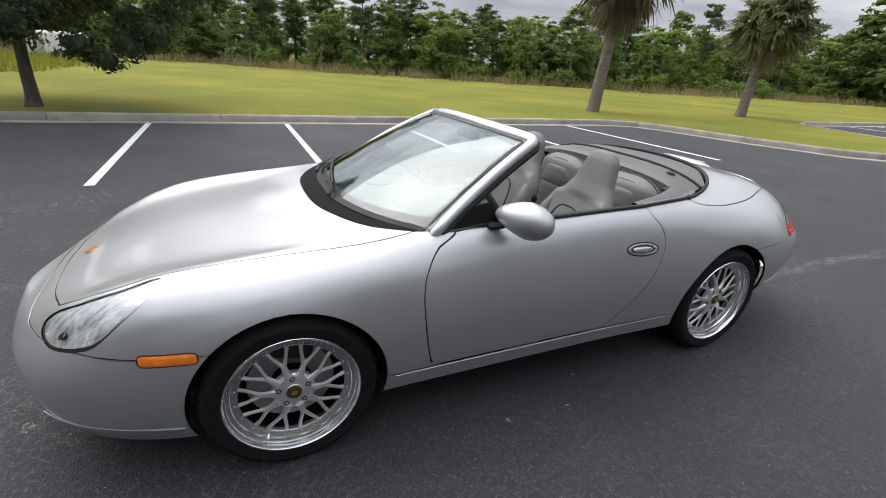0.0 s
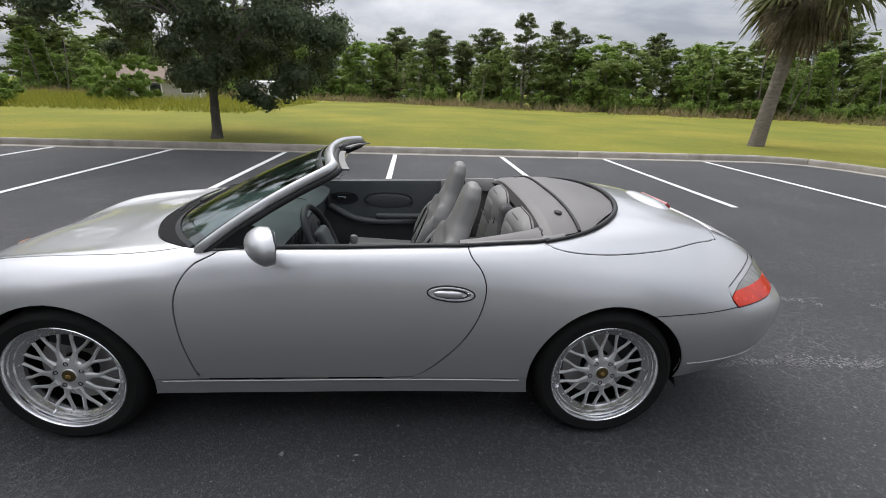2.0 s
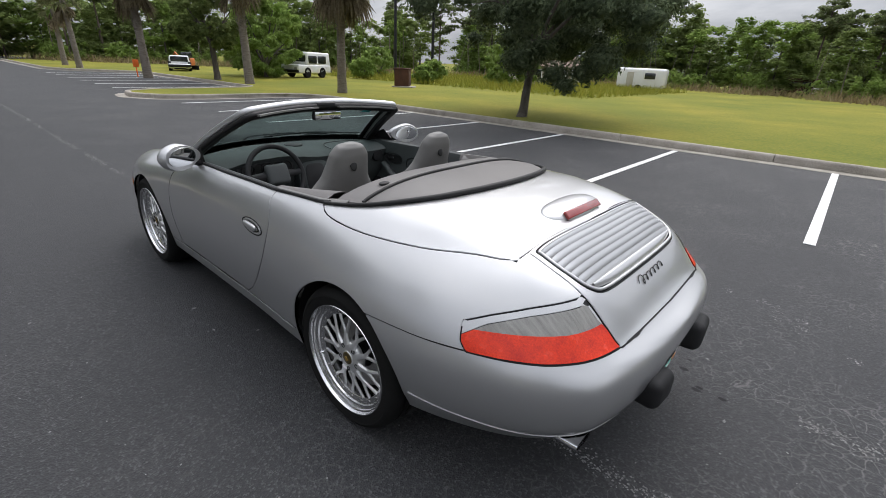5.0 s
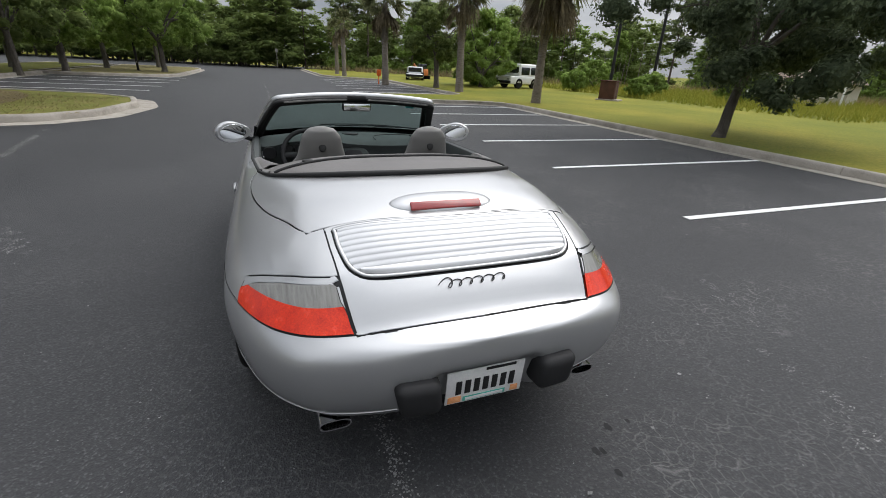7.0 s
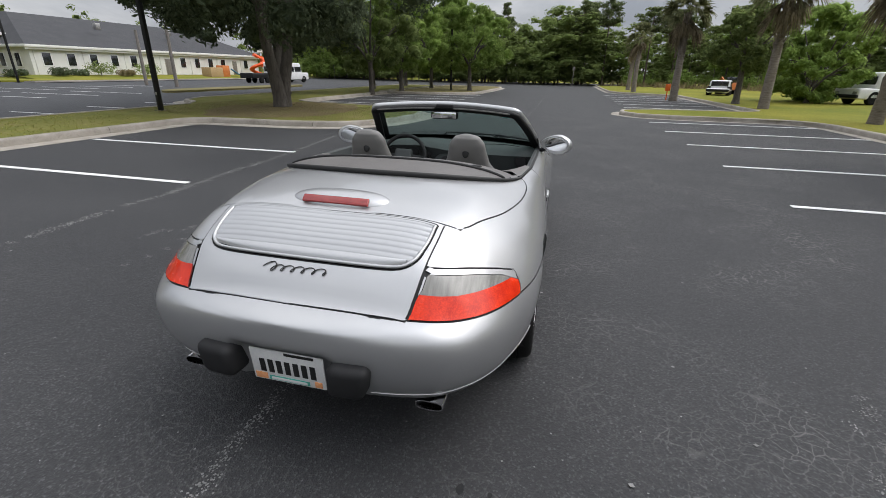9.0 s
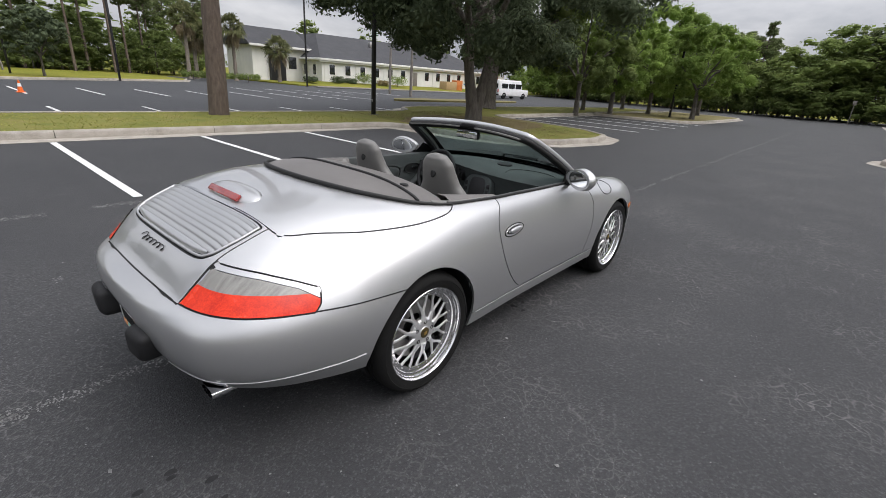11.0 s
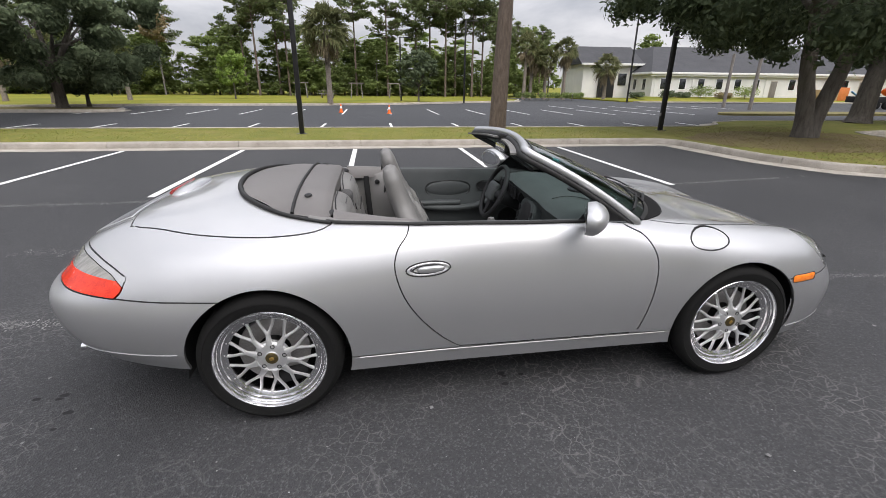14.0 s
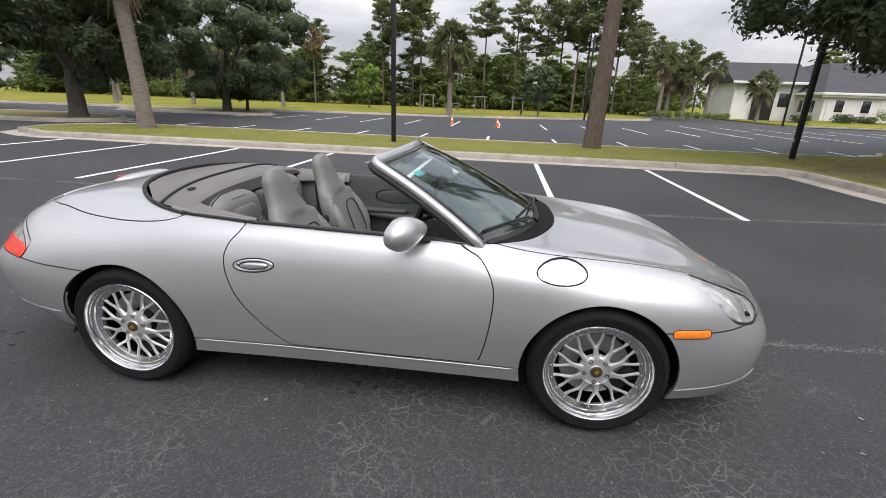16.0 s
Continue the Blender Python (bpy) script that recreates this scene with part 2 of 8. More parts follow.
M_DASH = mottled("grey_soft_plastic", (0.036, 0.041, 0.041), (0.058, 0.063, 0.063), 5, 300, 0.6, 0.25, bump_dist=0.0012)
M_DASHTOP = mottled("grey_green_dash", (0.045, 0.052, 0.052), (0.07, 0.078, 0.077), 5, 300, 0.82, 0.25, bump_dist=0.0012, spec=0.15)
M_CARPET = mottled("dark_grey_carpet", (0.045, 0.045, 0.045), (0.085, 0.084, 0.082), 12, 240, 0.95, 0.6)
M_COVER = mottled("grey_vinyl_hood_cover", (0.105, 0.098, 0.094), (0.145, 0.137, 0.131), 4, 340, 0.5, 0.3, bump_dist=0.001)
M_ORANGE = mottled("amber_lens", (0.75, 0.16, 0.01), (0.95, 0.26, 0.02), 30, 160, 0.15, 0.1, coat=0.8)
M_RED = mottled("red_lens", (0.42, 0.012, 0.004), (0.78, 0.045, 0.009), 14, 160, 0.25, 0.08, spec=0.25, coat=0.25)
M_DARKRED = mottled("dark_red_lens", (0.22, 0.014, 0.012), (0.3, 0.022, 0.018), 22, 140, 0.15, 0.05, coat=1.0)
M_SMOKE = mottled("clear_ribbed_lens", (0.13, 0.127, 0.115), (0.26, 0.255, 0.235), 9, 220, 0.12, 0.12, spec=0.4, coat=0.8, stretch=(1, 9, 1))
M_GLASS = glass_material("tinted_windscreen_glass", (0.82, 0.92, 0.9), 0.0, 0.085)
M_LAMPGLASS = glass_material("clear_lamp_cover", (0.95, 0.96, 0.96), 0.0, 0.05)
M_CLUSTER = mottled("silver_lamp_reflector", (0.22, 0.22, 0.215), (0.62, 0.62, 0.61), 5, 14, 0.25, 0.3, 0.5, c3=(0.9, 0.9, 0.89), stretch=(1.6, 4.2, 1), bump_dist=0.01)

# ---- mesh helpers ----
def mesh_of(name, bm, material, smooth=True):
    me = bpy.data.meshes.new(name)
    bm.to_mesh(me)
    bm.free()
    for mt in (material if isinstance(material, (list, tuple)) else [material]):
        me.materials.append(mt)
    if smooth:
        me.polygons.foreach_set("use_smooth", [True] * len(me.polygons))
    return me


def part(name, bm, material, parent, label="", smooth=True, sharp=40):
    """Links a bmesh as one mesh object under a thing or a part."""
    me = mesh_of(name, bm, material, smooth)
    if smooth and sharp:
        me.set_sharp_from_angle(angle=radians(sharp))
    ob = new(name, me)
    ob.parent = parent
    return tagged(ob, label=label) if label else ob


def thing(name, label, category, group="", m=None):
    ob = new(name)
    ob.empty_display_size = 0.1
    if m is not None:
        ob.matrix_world = m
    return tagged(ob, label=label, category=category, group=group)


def setting(name, bm, material, label, category, smooth=False, sharp=40, kind="structure"):
    me = mesh_of(name, bm, material, smooth)
    if smooth:
        me.set_sharp_from_angle(angle=radians(sharp))
    return tagged(new(name, me), label=label, category=category, kind=kind)


def bm_box(sx, sy, sz, at=(0, 0, 0), bevel=0.0, seg=2, rot=None):
    bm = bmesh.new()
    bmesh.ops.create_cube(bm, size=1.0)
    bmesh.ops.scale(bm, vec=(sx, sy, sz), verts=bm.verts)
    if bevel:
        bmesh.ops.bevel(bm, geom=list(bm.edges), offset=bevel, segments=seg, affect="EDGES", profile=0.5)
    if rot is not None:
        bmesh.ops.transform(bm, matrix=rot, verts=bm.verts)
    bmesh.ops.translate(bm, vec=at, verts=bm.verts)
    return bm


def bm_join(*many):
    out = many[0]
    for b in many[1:]:
        me = bpy.data.meshes.new("tmp")
        b.to_mesh(me)
        b.free()
        out.from_mesh(me)
        bpy.data.meshes.remove(me)
    return out


def bm_lathe(profile, seg=48, axis="Y", closed=False):
    """Turns (radius, height) pairs about an axis."""
    bm = bmesh.new()
    rings = []
    for r, h in profile:
        ring = []
        for k in range(seg):
            a = 2 * math.pi * k / seg
            c, s = r * math.cos(a), r * math.sin(a)
            ring.append(bm.verts.new((c, h, s) if axis == "Y" else (c, s, h)))
        rings.append(ring)
    pairs = list(zip(rings, rings[1:])) + ([(rings[-1], rings[0])] if closed else [])
    for a, b in pairs:
        for k in range(seg):
            q = (k + 1) % seg
            bm.faces.new((a[k], a[q], b[q], b[k]))
    bmesh.ops.recalc_face_normals(bm, faces=bm.faces)
    return bm


def smooth_path(pts, n=8, closed=False):
    """Catmull-Rom through a few points."""
    P = [Vector(p) for p in pts]
    out = []
    m = len(P)
    for i in range(m if closed else m - 1):
        if closed:
            a, b, c, d = P[i - 1], P[i], P[(i + 1) % m], P[(i + 2) % m]
        else:
            b, c = P[i], P[i + 1]
            a = P[i - 1] if i else b * 2 - c
            d = P[i + 2] if i + 2 < m else c * 2 - b
        for k in range(n):
            t = k / n
            out.append(0.5 * ((2 * b) + (c - a) * t + (2 * a - 5 * b + 4 * c - d) * t * t + (3 * b - a - 3 * c + d) * t ** 3))
    if not closed:
        out.append(P[-1].copy())
    return out


def bm_tube(pts, radius, seg=8, flat=1.0, up=(0, 0, 1), cap=True, closed=False):
    """A tube along a path; radius is one number or one for each point."""
    P = [Vector(p) for p in pts]
    bm = bmesh.new()
    rings = []
    for i, p in enumerate(P):
        if closed:
            d = (P[(i + 1) % len(P)] - P[i - 1]).normalized()
        else:
            d = (P[min(i + 1, len(P) - 1)] - P[max(i - 1, 0)]).normalized()
        u = Vector(up)
        s = d.cross(u)
        if s.length < 1e-4:
            s = d.cross(Vector((1, 0, 0)))
        s.normalize()
        w = s.cross(d)
        r = radius[i] if isinstance(radius, (list, tuple)) else radius
        rings.append([bm.verts.new(p + s * (r * math.cos(2 * math.pi * k / seg)) + w * (r * flat * math.sin(2 * math.pi * k / seg))) for k in range(seg)])
    for a, b in list(zip(rings, rings[1:])) + ([(rings[-1], rings[0])] if closed else []):
        for k in range(seg):
            q = (k + 1) % seg
            bm.faces.new((a[k], a[q], b[q], b[k]))
    if cap and not closed:
        bm.faces.new(rings[0])
        bm.faces.new(rings[-1][::-1])
    bmesh.ops.recalc_face_normals(bm, faces=bm.faces)
    return bm


def bm_grid(rows, thick=0.0):
    """A sheet through rows of points, with thickness if given."""
    bm = bmesh.new()
    V = [[bm.verts.new(p) for p in r] for r in rows]
    for a, b in zip(V, V[1:]):
        for k in range(len(a) - 1):
            bm.faces.new((a[k], a[k + 1], b[k + 1], b[k]))
    bmesh.ops.recalc_face_normals(bm, faces=bm.faces)
    if thick:
        bmesh.ops.solidify(bm, geom=list(bm.faces), thickness=thick)
        bmesh.ops.recalc_face_normals(bm, faces=bm.faces)
    return bm


def bm_prism(outline, z0, z1):
    """An upright block over a closed outline in plan."""
    bm = bmesh.new()
    lo = [bm.verts.new((x, y, z0)) for x, y in outline]
    hi = [bm.verts.new((x, y, z1)) for x, y in outline]
    n = len(outline)
    bm.faces.new(hi)
    bm.faces.new(lo[::-1])
    for k in range(n):
        q = (k + 1) % n
        bm.faces.new((lo[k], lo[q], hi[q], hi[k]))
    bmesh.ops.recalc_face_normals(bm, faces=bm.faces)
    return bm


def bm_move(bm, m):
    bmesh.ops.transform(bm, matrix=m, verts=bm.verts)
    return bm


def rounded_pad(sy, sz, depth, power=3.2, n=36):
    """A pillow-edged plate with an oval outline, facing -x."""
    bm = bmesh.new()
    rings = []
    for k, x in ((1.0, depth), (1.0, 0.012), (0.97, 0.004), (0.9, 0.0)):
        rings.append([bm.verts.new((x, k * sy / 2 * math.copysign(abs(math.cos(a)) ** (2 / power), math.cos(a)), k * sz / 2 * math.copysign(abs(math.sin(a)) ** (2 / power), math.sin(a)))) for a in np.linspace(0, 2 * math.pi, n, endpoint=False)])
    for a, b in zip(rings, rings[1:]):
        for k in range(n):
            bm.faces.new((a[k], a[(k + 1) % n], b[(k + 1) % n], b[k]))
    bm.faces.new(rings[-1])
    bmesh.ops.recalc_face_normals(bm, faces=bm.faces)
    return bm


# ---- ground, car park, kerbs and lines ----
KERB_R, KERB_L, TOP = -8.9, 9.3, 0.145
M_ASPHALT2 = asphalt_material("newer_asphalt", (0.034, 0.036, 0.04), (0.05, 0.052, 0.056), 0.3)
M_STRAW = mottled("thin_straw_grass", (0.11, 0.1, 0.045), (0.2, 0.17, 0.08), 0.7, 22, 0.95, 0.5, c3=(0.13, 0.14, 0.035), bump_dist=0.04, spec=0.15)


def sheet(x0, x1, y0, y1, z):
    bm = bmesh.new()
    bm.faces.new([bm.verts.new(p) for p in ((x0, y0, z), (x1, y0, z), (x1, y1, z), (x0, y1, z))])
    return bm


setting("ground", sheet(-1500, 1500, -1500, 1500, -0.03), M_GRASS, "wide mown grass ground reaching the woods", "ground")
setting("road", sheet(-60, 78, KERB_R - 0.1, 37.0, 0.0), M_ASPHALT, "dark worn asphalt car park with hairline cracks", "car park")
setting("road", sheet(-60, 100, 37.0, 62.0, -0.006), M_ASPHALT2, "far asphalt drive beside the white building", "road")
setting("road", sheet(-50, 40, 13.5, 37.0, 0.004), M_ASPHALT2, "newer blue-black asphalt of the second car park", "car park")


def offset(outline, d):
    """Outline in plan moved sideways by d (to its left)."""
    n, out = len(outline), []
    P = [Vector((p[0], p[1])) for p in outline]
    for i in range(n):
        a, b, c = P[i - 1], P[i], P[(i + 1) % n]
        t = (c - a).normalized()
        out.append(b + Vector((-t.y, t.x)) * d)
    return [(p.x, p.y) for p in out]


def resample(pts, step):
    P = [Vector((p[0], p[1])) for p in pts]
    L = [0.0]
    for a, b in zip(P, P[1:]):
        L.append(L[-1] + (b - a).length)
    n = max(2, round(L[-1] / step) + 1)
    out, j = [], 0
    for k in range(n):
        s = L[-1] * k / (n - 1)
        while j < len(L) - 2 and L[j + 1] < s:
            j += 1
        t = (s - L[j]) / max(L[j + 1] - L[j], 1e-9)
        out.append(P[j].lerp(P[j + 1], t))
    return out


def kerb_line(pts, label, length=3.05, pan=0.3):
    """A cast kerb with its gutter, in lengths with open joints; the road lies to the right of the way."""
    k = tagged(new("kerb"), label=label, category="kerb", kind="structure")
    fine = resample(pts, 0.25)
    per = max(1, round(length / 0.25))
    prof = [(0.0, 0.0), (0.012, 0.1), (0.03, 0.138), (0.055, 0.15), (0.15, 0.15), (0.165, 0.14), (0.168, 0.02)]
    i = 0
    while i < len(fine) - 1:
        seg = fine[i:i + per + 1]
        i += per
        if len(seg) < 2:
            break
        rows = []
        for q, p in enumerate(seg):
            t = (seg[min(q + 1, len(seg) - 1)] - seg[max(q - 1, 0)]).normalized()
            nrm = Vector((-t.y, t.x))
            cut = 0.006 * t if q == 0 else (-0.006 * t if q == len(seg) - 1 else Vector((0, 0)))
            rows.append([(p.x + cut.x + nrm.x * o, p.y + cut.y + nrm.y * o, z) for o, z in prof])
        bm = bm_grid(rows)
        for r in (0, -1):
            bm.verts.ensure_lookup_table()
            m = len(prof)
            vs = [bm.verts[(0 if r == 0 else len(rows) - 1) * m + c] for c in range(m)]
            bm.faces.new(vs)
        bmesh.ops.recalc_face_normals(bm, faces=bm.faces)
        part("kerb_stone", bm, M_KERB, k, sharp=50)
    rows = []
    for q, p in enumerate(fine):
        t = (fine[min(q + 1, len(fine) - 1)] - fine[max(q - 1, 0)]).normalized()
        nrm = Vector((-t.y, t.x))
        rows.append([(p.x + nrm.x * o, p.y + nrm.y * o, z) for o, z in ((-pan, 0.004), (0.004 - pan, 0.009), (0.02, 0.006))])
    part("gutter", bm_grid(rows), M_KERB, k)
    return k


def planted(name, outline, label, mat=None, cat="lawn"):
    """A raised planted bed inside a kerbed outline (counter-clockwise)."""
    inner = offset(outline, 0.16)
    bm = bmesh.new()
    vs = [bm.verts.new((x, y, TOP - 0.02)) for x, y in inner]
    bm.faces.new(vs)
    lo = [bm.verts.new((x, y, -0.02)) for x, y in inner]
    for i in range(len(vs)):
        j = (i + 1) % len(vs)
        bm.faces.new((lo[i], lo[j], vs[j], vs[i]))
    bmesh.ops.triangulate(bm, faces=[f for f in bm.faces if len(f.verts) > 4])
    bmesh.ops.recalc_face_normals(bm, faces=bm.faces)
    return setting(name, bm, mat or M_GRASS, label, cat)


def loop(pts, n=5):
    return [(p.x, p.y) for p in smooth_path([(a, b, 0) for a, b in pts], n, closed=True)]


# lawn side: the edge bends away behind the car and runs out into a peninsula ahead of it
LAWN_EDGE = [(60, -4.5), (40, -4.5), (37.5, -5.2), (36, -7.2), (34.5, KERB_R), (19.2, KERB_R), (18.5, -8.2), (18.0, -4.4), (17.2, -3.2), (16.0, -3.0), (15.0, -3.6), (14.6, -5.0), (14.5, -7.8), (14.1, -8.6), (13.2, KERB_R), (-9.4, KERB_R), (-10.4, -8.5), (-10.9, -7.6), (-11.4, -5.5), (-12.2, -3.6), (-13.6, -2.6), (-16.4, -2.7), (-17.9, -4.0), (-18.6, -6.5), (-19.4, -8.4), (-21.0, KERB_R - 0.2), (-60, KERB_R - 0.2)]
edge_fine = [(p.x, p.y) for p in resample(LAWN_EDGE, 0.25)]
kerb_line(edge_fine, "weathered concrete kerb along the lawn")
bm = bmesh.new()
far_y = -160
prev = None
for x, y in [(p.x, p.y - 0.0) for p in resample(LAWN_EDGE, 1.0)]:
    pair = (bm.verts.new((x, y - 0.1, TOP - 0.02)), bm.verts.new((x, -30 - 0.0 * x, TOP - 0.02)), bm.verts.new((x * 2.5, far_y, TOP - 0.02)))
    if prev:
        bm.faces.new((prev[0], pair[0], pair[1], prev[1]))
        bm.faces.new((prev[1], pair[1], pair[2], prev[2]))
    prev = pair
bmesh.ops.recalc_face_normals(bm, faces=bm.faces)
for f in bm.faces:
    if f.normal.z < 0:
        f.normal_flip()
setting("lawn", bm, M_GRASS, "mown yellow-green lawn beyond the kerb", "lawn")

# opposite side: verge with lamp posts, and the oak island at its end
VERGE = [(-13.0, KERB_L), (7.3, KERB_L), (7.68, 8.9), (7.74, 7.5), (7.8, 6.1), (8.25, 4.85), (9.3, 4.08), (11.4, 3.74), (13.0, 4.1), (14.2, 5.4), (14.9, 7.6), (15.3, 9.8), (16.0, 10.9), (17.5, 11.2), (44, 11.2), (45, 12), (45, 15.6), (44, 16.4), (16, 16.4), (14, 15.6), (13.2, 14.4), (12.0, 13.6), (10.0, 13.5), (-13.0, 13.5), (-14.6, 12.6), (-15.1, 11.4), (-14.6, 10.0)]
verge_fine = [(p.x, p.y) for p in resample(VERGE + [VERGE[0]], 0.25)][:-1]
kerb_line(verge_fine + [verge_fine[0]], "pale jointed concrete kerb along the verge", pan=0.45)
planted("verge", verge_fine[::2], "narrow grass verge between the parking rows", M_VERGEGRASS)
ISLAND_B = loop([(27.8, 11.5), (28.2, 7.0), (29.6, 5.5), (33, 5.2), (43, 5.2), (45.5, 6.2), (46, 9), (45.5, 11.8), (40, 12.0), (30, 12.0)], 8)
kerb_line([(p.x, p.y) for p in resample(ISLAND_B + [ISLAND_B[0]], 0.25)], "concrete kerb of the far tree island")
planted("tree_island", ISLAND_B, "grassy tree island in the car park", M_STRAW)
ISLAND_C = loop([(-26.0, 17.6), (-23.5, 14.8), (-19.2, 14.0), (-16.8, 14.6), (-16.4, 16.2), (-17.8, 17.6), (-21.5, 18.4)], 8)
kerb_line([(p.x, p.y) for p in resample(ISLAND_C + [ISLAND_C[0]], 0.25)], "rounded concrete kerb of an oak island")
planted("tree_island", ISLAND_C, "small grassy island round an oak", M_STRAW)
ISLAND_D = loop([(-24.5, 25.0), (-20, 24.3), (-15.2, 24.5), (-14.4, 25.5), (-15.4, 27.3), (-20, 28.0), (-24.5, 27.6)], 8)
kerb_line([(p.x, p.y) for p in resample(ISLAND_D + [ISLAND_D[0]], 0.25)], "rounded concrete kerb of an oak island")
planted("tree_island", ISLAND_D, "small grassy island round an oak", M_STRAW)
ISLAND_E = loop([(20, 22.2), (24, 21.8), (33, 21.8), (36, 22.6), (36, 23.8), (30, 24.4), (22, 24.2)], 8)
planted("tree_island", ISLAND_E, "low grass island in the second car park", M_STRAW)
FIELD = [(-90, 27), (-34, 27.5), (-23, 29.6), (-14.7, 32.6), (-4.8, 34.0), (2, 36.5), (8, 40.5), (14, 44), (16, 49), (16, 130), (-90, 130)]
kerb_line([(p.x, p.y) for p in resample(FIELD[:9], 0.5)], "far concrete kerb along the field")
planted("field", FIELD, "mown field in front of the pine woods", M_GRASS)
planted("building_lawn", [(27, 46.5), (95, 40.5), (95, 62), (27, 62)], "lawn in front of the white building", M_GRASS)
setting("forecourt_path", bm_box(68, 1.2, 0.1, (61, 43.3, 0.1), 0.0, rot=None), M_KERB, "pale concrete path along the building's lawn", "path")

line_me = {}


def painted_line(x, y0, y1, w=0.1):
    key = (round(y1 - y0, 2), w)
    if key not in line_me:
        line_me[key] = mesh_of("parking_line", bm_box(w, y1 - y0, 0.005, (0, 0, 0)), M_LINE, False)
    ob = tagged(new("parking_line", line_me[key]), label="worn white painted parking line on asphalt", category="road marking", kind="structure")
    ob.location = (x, (y0 + y1) / 2, 0.0065)


for k in range(-3, 6):
    painted_line(0.13 + 2.64 * k, -8.6, -3.72)
for k in range(-5, 3):
    painted_line(-1.12 + 2.64 * k, 3.95, 8.75)
for k in range(6):
    painted_line(20.6 + 2.64 * k, -8.6, -3.7)
for k in range(5):
    painted_line(17.6 + 2.6 * k, 4.6, 10.7)
for k in range(8):
    painted_line(-23.5 - 2.64 * k, -8.8, -3.7)
for k in range(-5, 9):
    painted_line(-2.56 + 2.62 * k, 13.95, 16.8)
    painted_line(-2.25 + 2.62 * k, 22.9, 28.2)
for k in range(0, 6):
    painted_line(14.0 + 2.67 * k, 30.0, 35.0)

# ---- the open roadster ----
car = thing("car", "silver two-door convertible parked with its roof down", "car")
X_NOSE, X_TAIL = 2.15, -2.245
X_MID, X_HALF = (X_NOSE + X_TAIL) / 2, (X_NOSE - X_TAIL) / 2


def fair(keys):
    """A smooth curve along the car through a few (x, value) stations, eased at nose and tail."""
    keys = sorted(keys, key=lambda k: -k[0])
    u = np.array([math.acos(max(-1, min(1, (k[0] - X_MID) / X_HALF))) / math.pi for k in keys])
    v = np.array([k[1] for k in keys])
    h, d = np.diff(u), np.diff(v) / np.diff(u)
    s = np.zeros(len(v))
    for i in range(1, len(v) - 1):
        if d[i - 1] * d[i] > 0:
            w1, w2 = 2 * h[i] + h[i - 1], h[i] + 2 * h[i - 1]
            s[i] = (w1 + w2) / (w1 / d[i - 1] + w2 / d[i])
    s[0], s[-1] = d[0], d[-1]

    def f(t):
        i = min(max(int(np.searchsorted(u, t)) - 1, 0), len(u) - 2)
        q = (t - u[i]) / h[i]
        return float((1 + 2 * q) * (1 - q) ** 2 * v[i] + q * (1 - q) ** 2 * h[i] * s[i] + q * q * (3 - 2 * q) * v[i + 1] + q * q * (q - 1) * h[i] * s[i + 1])
    return f


# half width and height of the body's main lines, station by station
Y_MAX = fair([(2.15, 0.0), (2.1, 0.36), (2.0, 0.565), (1.85, 0.705), (1.55, 0.82), (1.175, 0.862), (0.75, 0.848), (0.3, 0.85), (-0.3, 0.856), (-0.8, 0.874), (-1.2, 0.884), (-1.55, 0.87), (-1.85, 0.803), (-2.0, 0.74), (-2.08, 0.685), (-2.16, 0.597), (-2.2, 0.49), (-2.23, 0.335), (-2.245, 0.0)])
Z_MAX = fair([(2.15, 0.42), (1.85, 0.46), (1.175, 0.56), (0.3, 0.57), (-1.2, 0.585), (-1.85, 0.58), (-2.245, 0.57)])
Z_LOW = fair([(2.15, 0.2), (2.1, 0.196), (2.0, 0.19), (1.8, 0.185), (1.4, 0.2), (0.75, 0.232), (-0.8, 0.23), (-1.45, 0.28), (-1.85, 0.3), (-2.08, 0.32), (-2.2, 0.332), (-2.245, 0.335)])
Y_SHO = fair([(2.15, 0.0), (2.1, 0.3), (2.0, 0.5), (1.85, 0.645), (1.55, 0.775), (1.175, 0.81), (0.75, 0.812), (0.3, 0.818), (-0.3, 0.825), (-0.8, 0.832), (-1.2, 0.826), (-1.55, 0.798), (-1.85, 0.727), (-2.0, 0.662), (-2.08, 0.608), (-2.16, 0.53), (-2.2, 0.44), (-2.23, 0.3), (-2.245, 0.0)])
Z_SHO = fair([(2.15, 0.5), (2.1, 0.515), (2.0, 0.55), (1.85, 0.595), (1.55, 0.69), (1.175, 0.737), (0.75, 0.768), (0.3, 0.775), (-0.3, 0.785), (-0.8, 0.782), (-1.2, 0.772), (-1.55, 0.755), (-1.85, 0.712), (-2.02, 0.682), (-2.1, 0.657), (-2.145, 0.644), (-2.2, 0.632), (-2.245, 0.615)])
Y_CRN = fair([(2.15, 0.0), (2.1, 0.22), (2.0, 0.42), (1.85, 0.56), (1.55, 0.64), (1.175, 0.67), (0.75, 0.7), (0.45, 0.742), (0.0, 0.748), (-0.45, 0.745), (-0.8, 0.735), (-1.2, 0.7), (-1.55, 0.645), (-1.85, 0.57), (-2.0, 0.51), (-2.08, 0.465), (-2.16, 0.4), (-2.2, 0.33), (-2.23, 0.21), (-2.245, 0.0)])
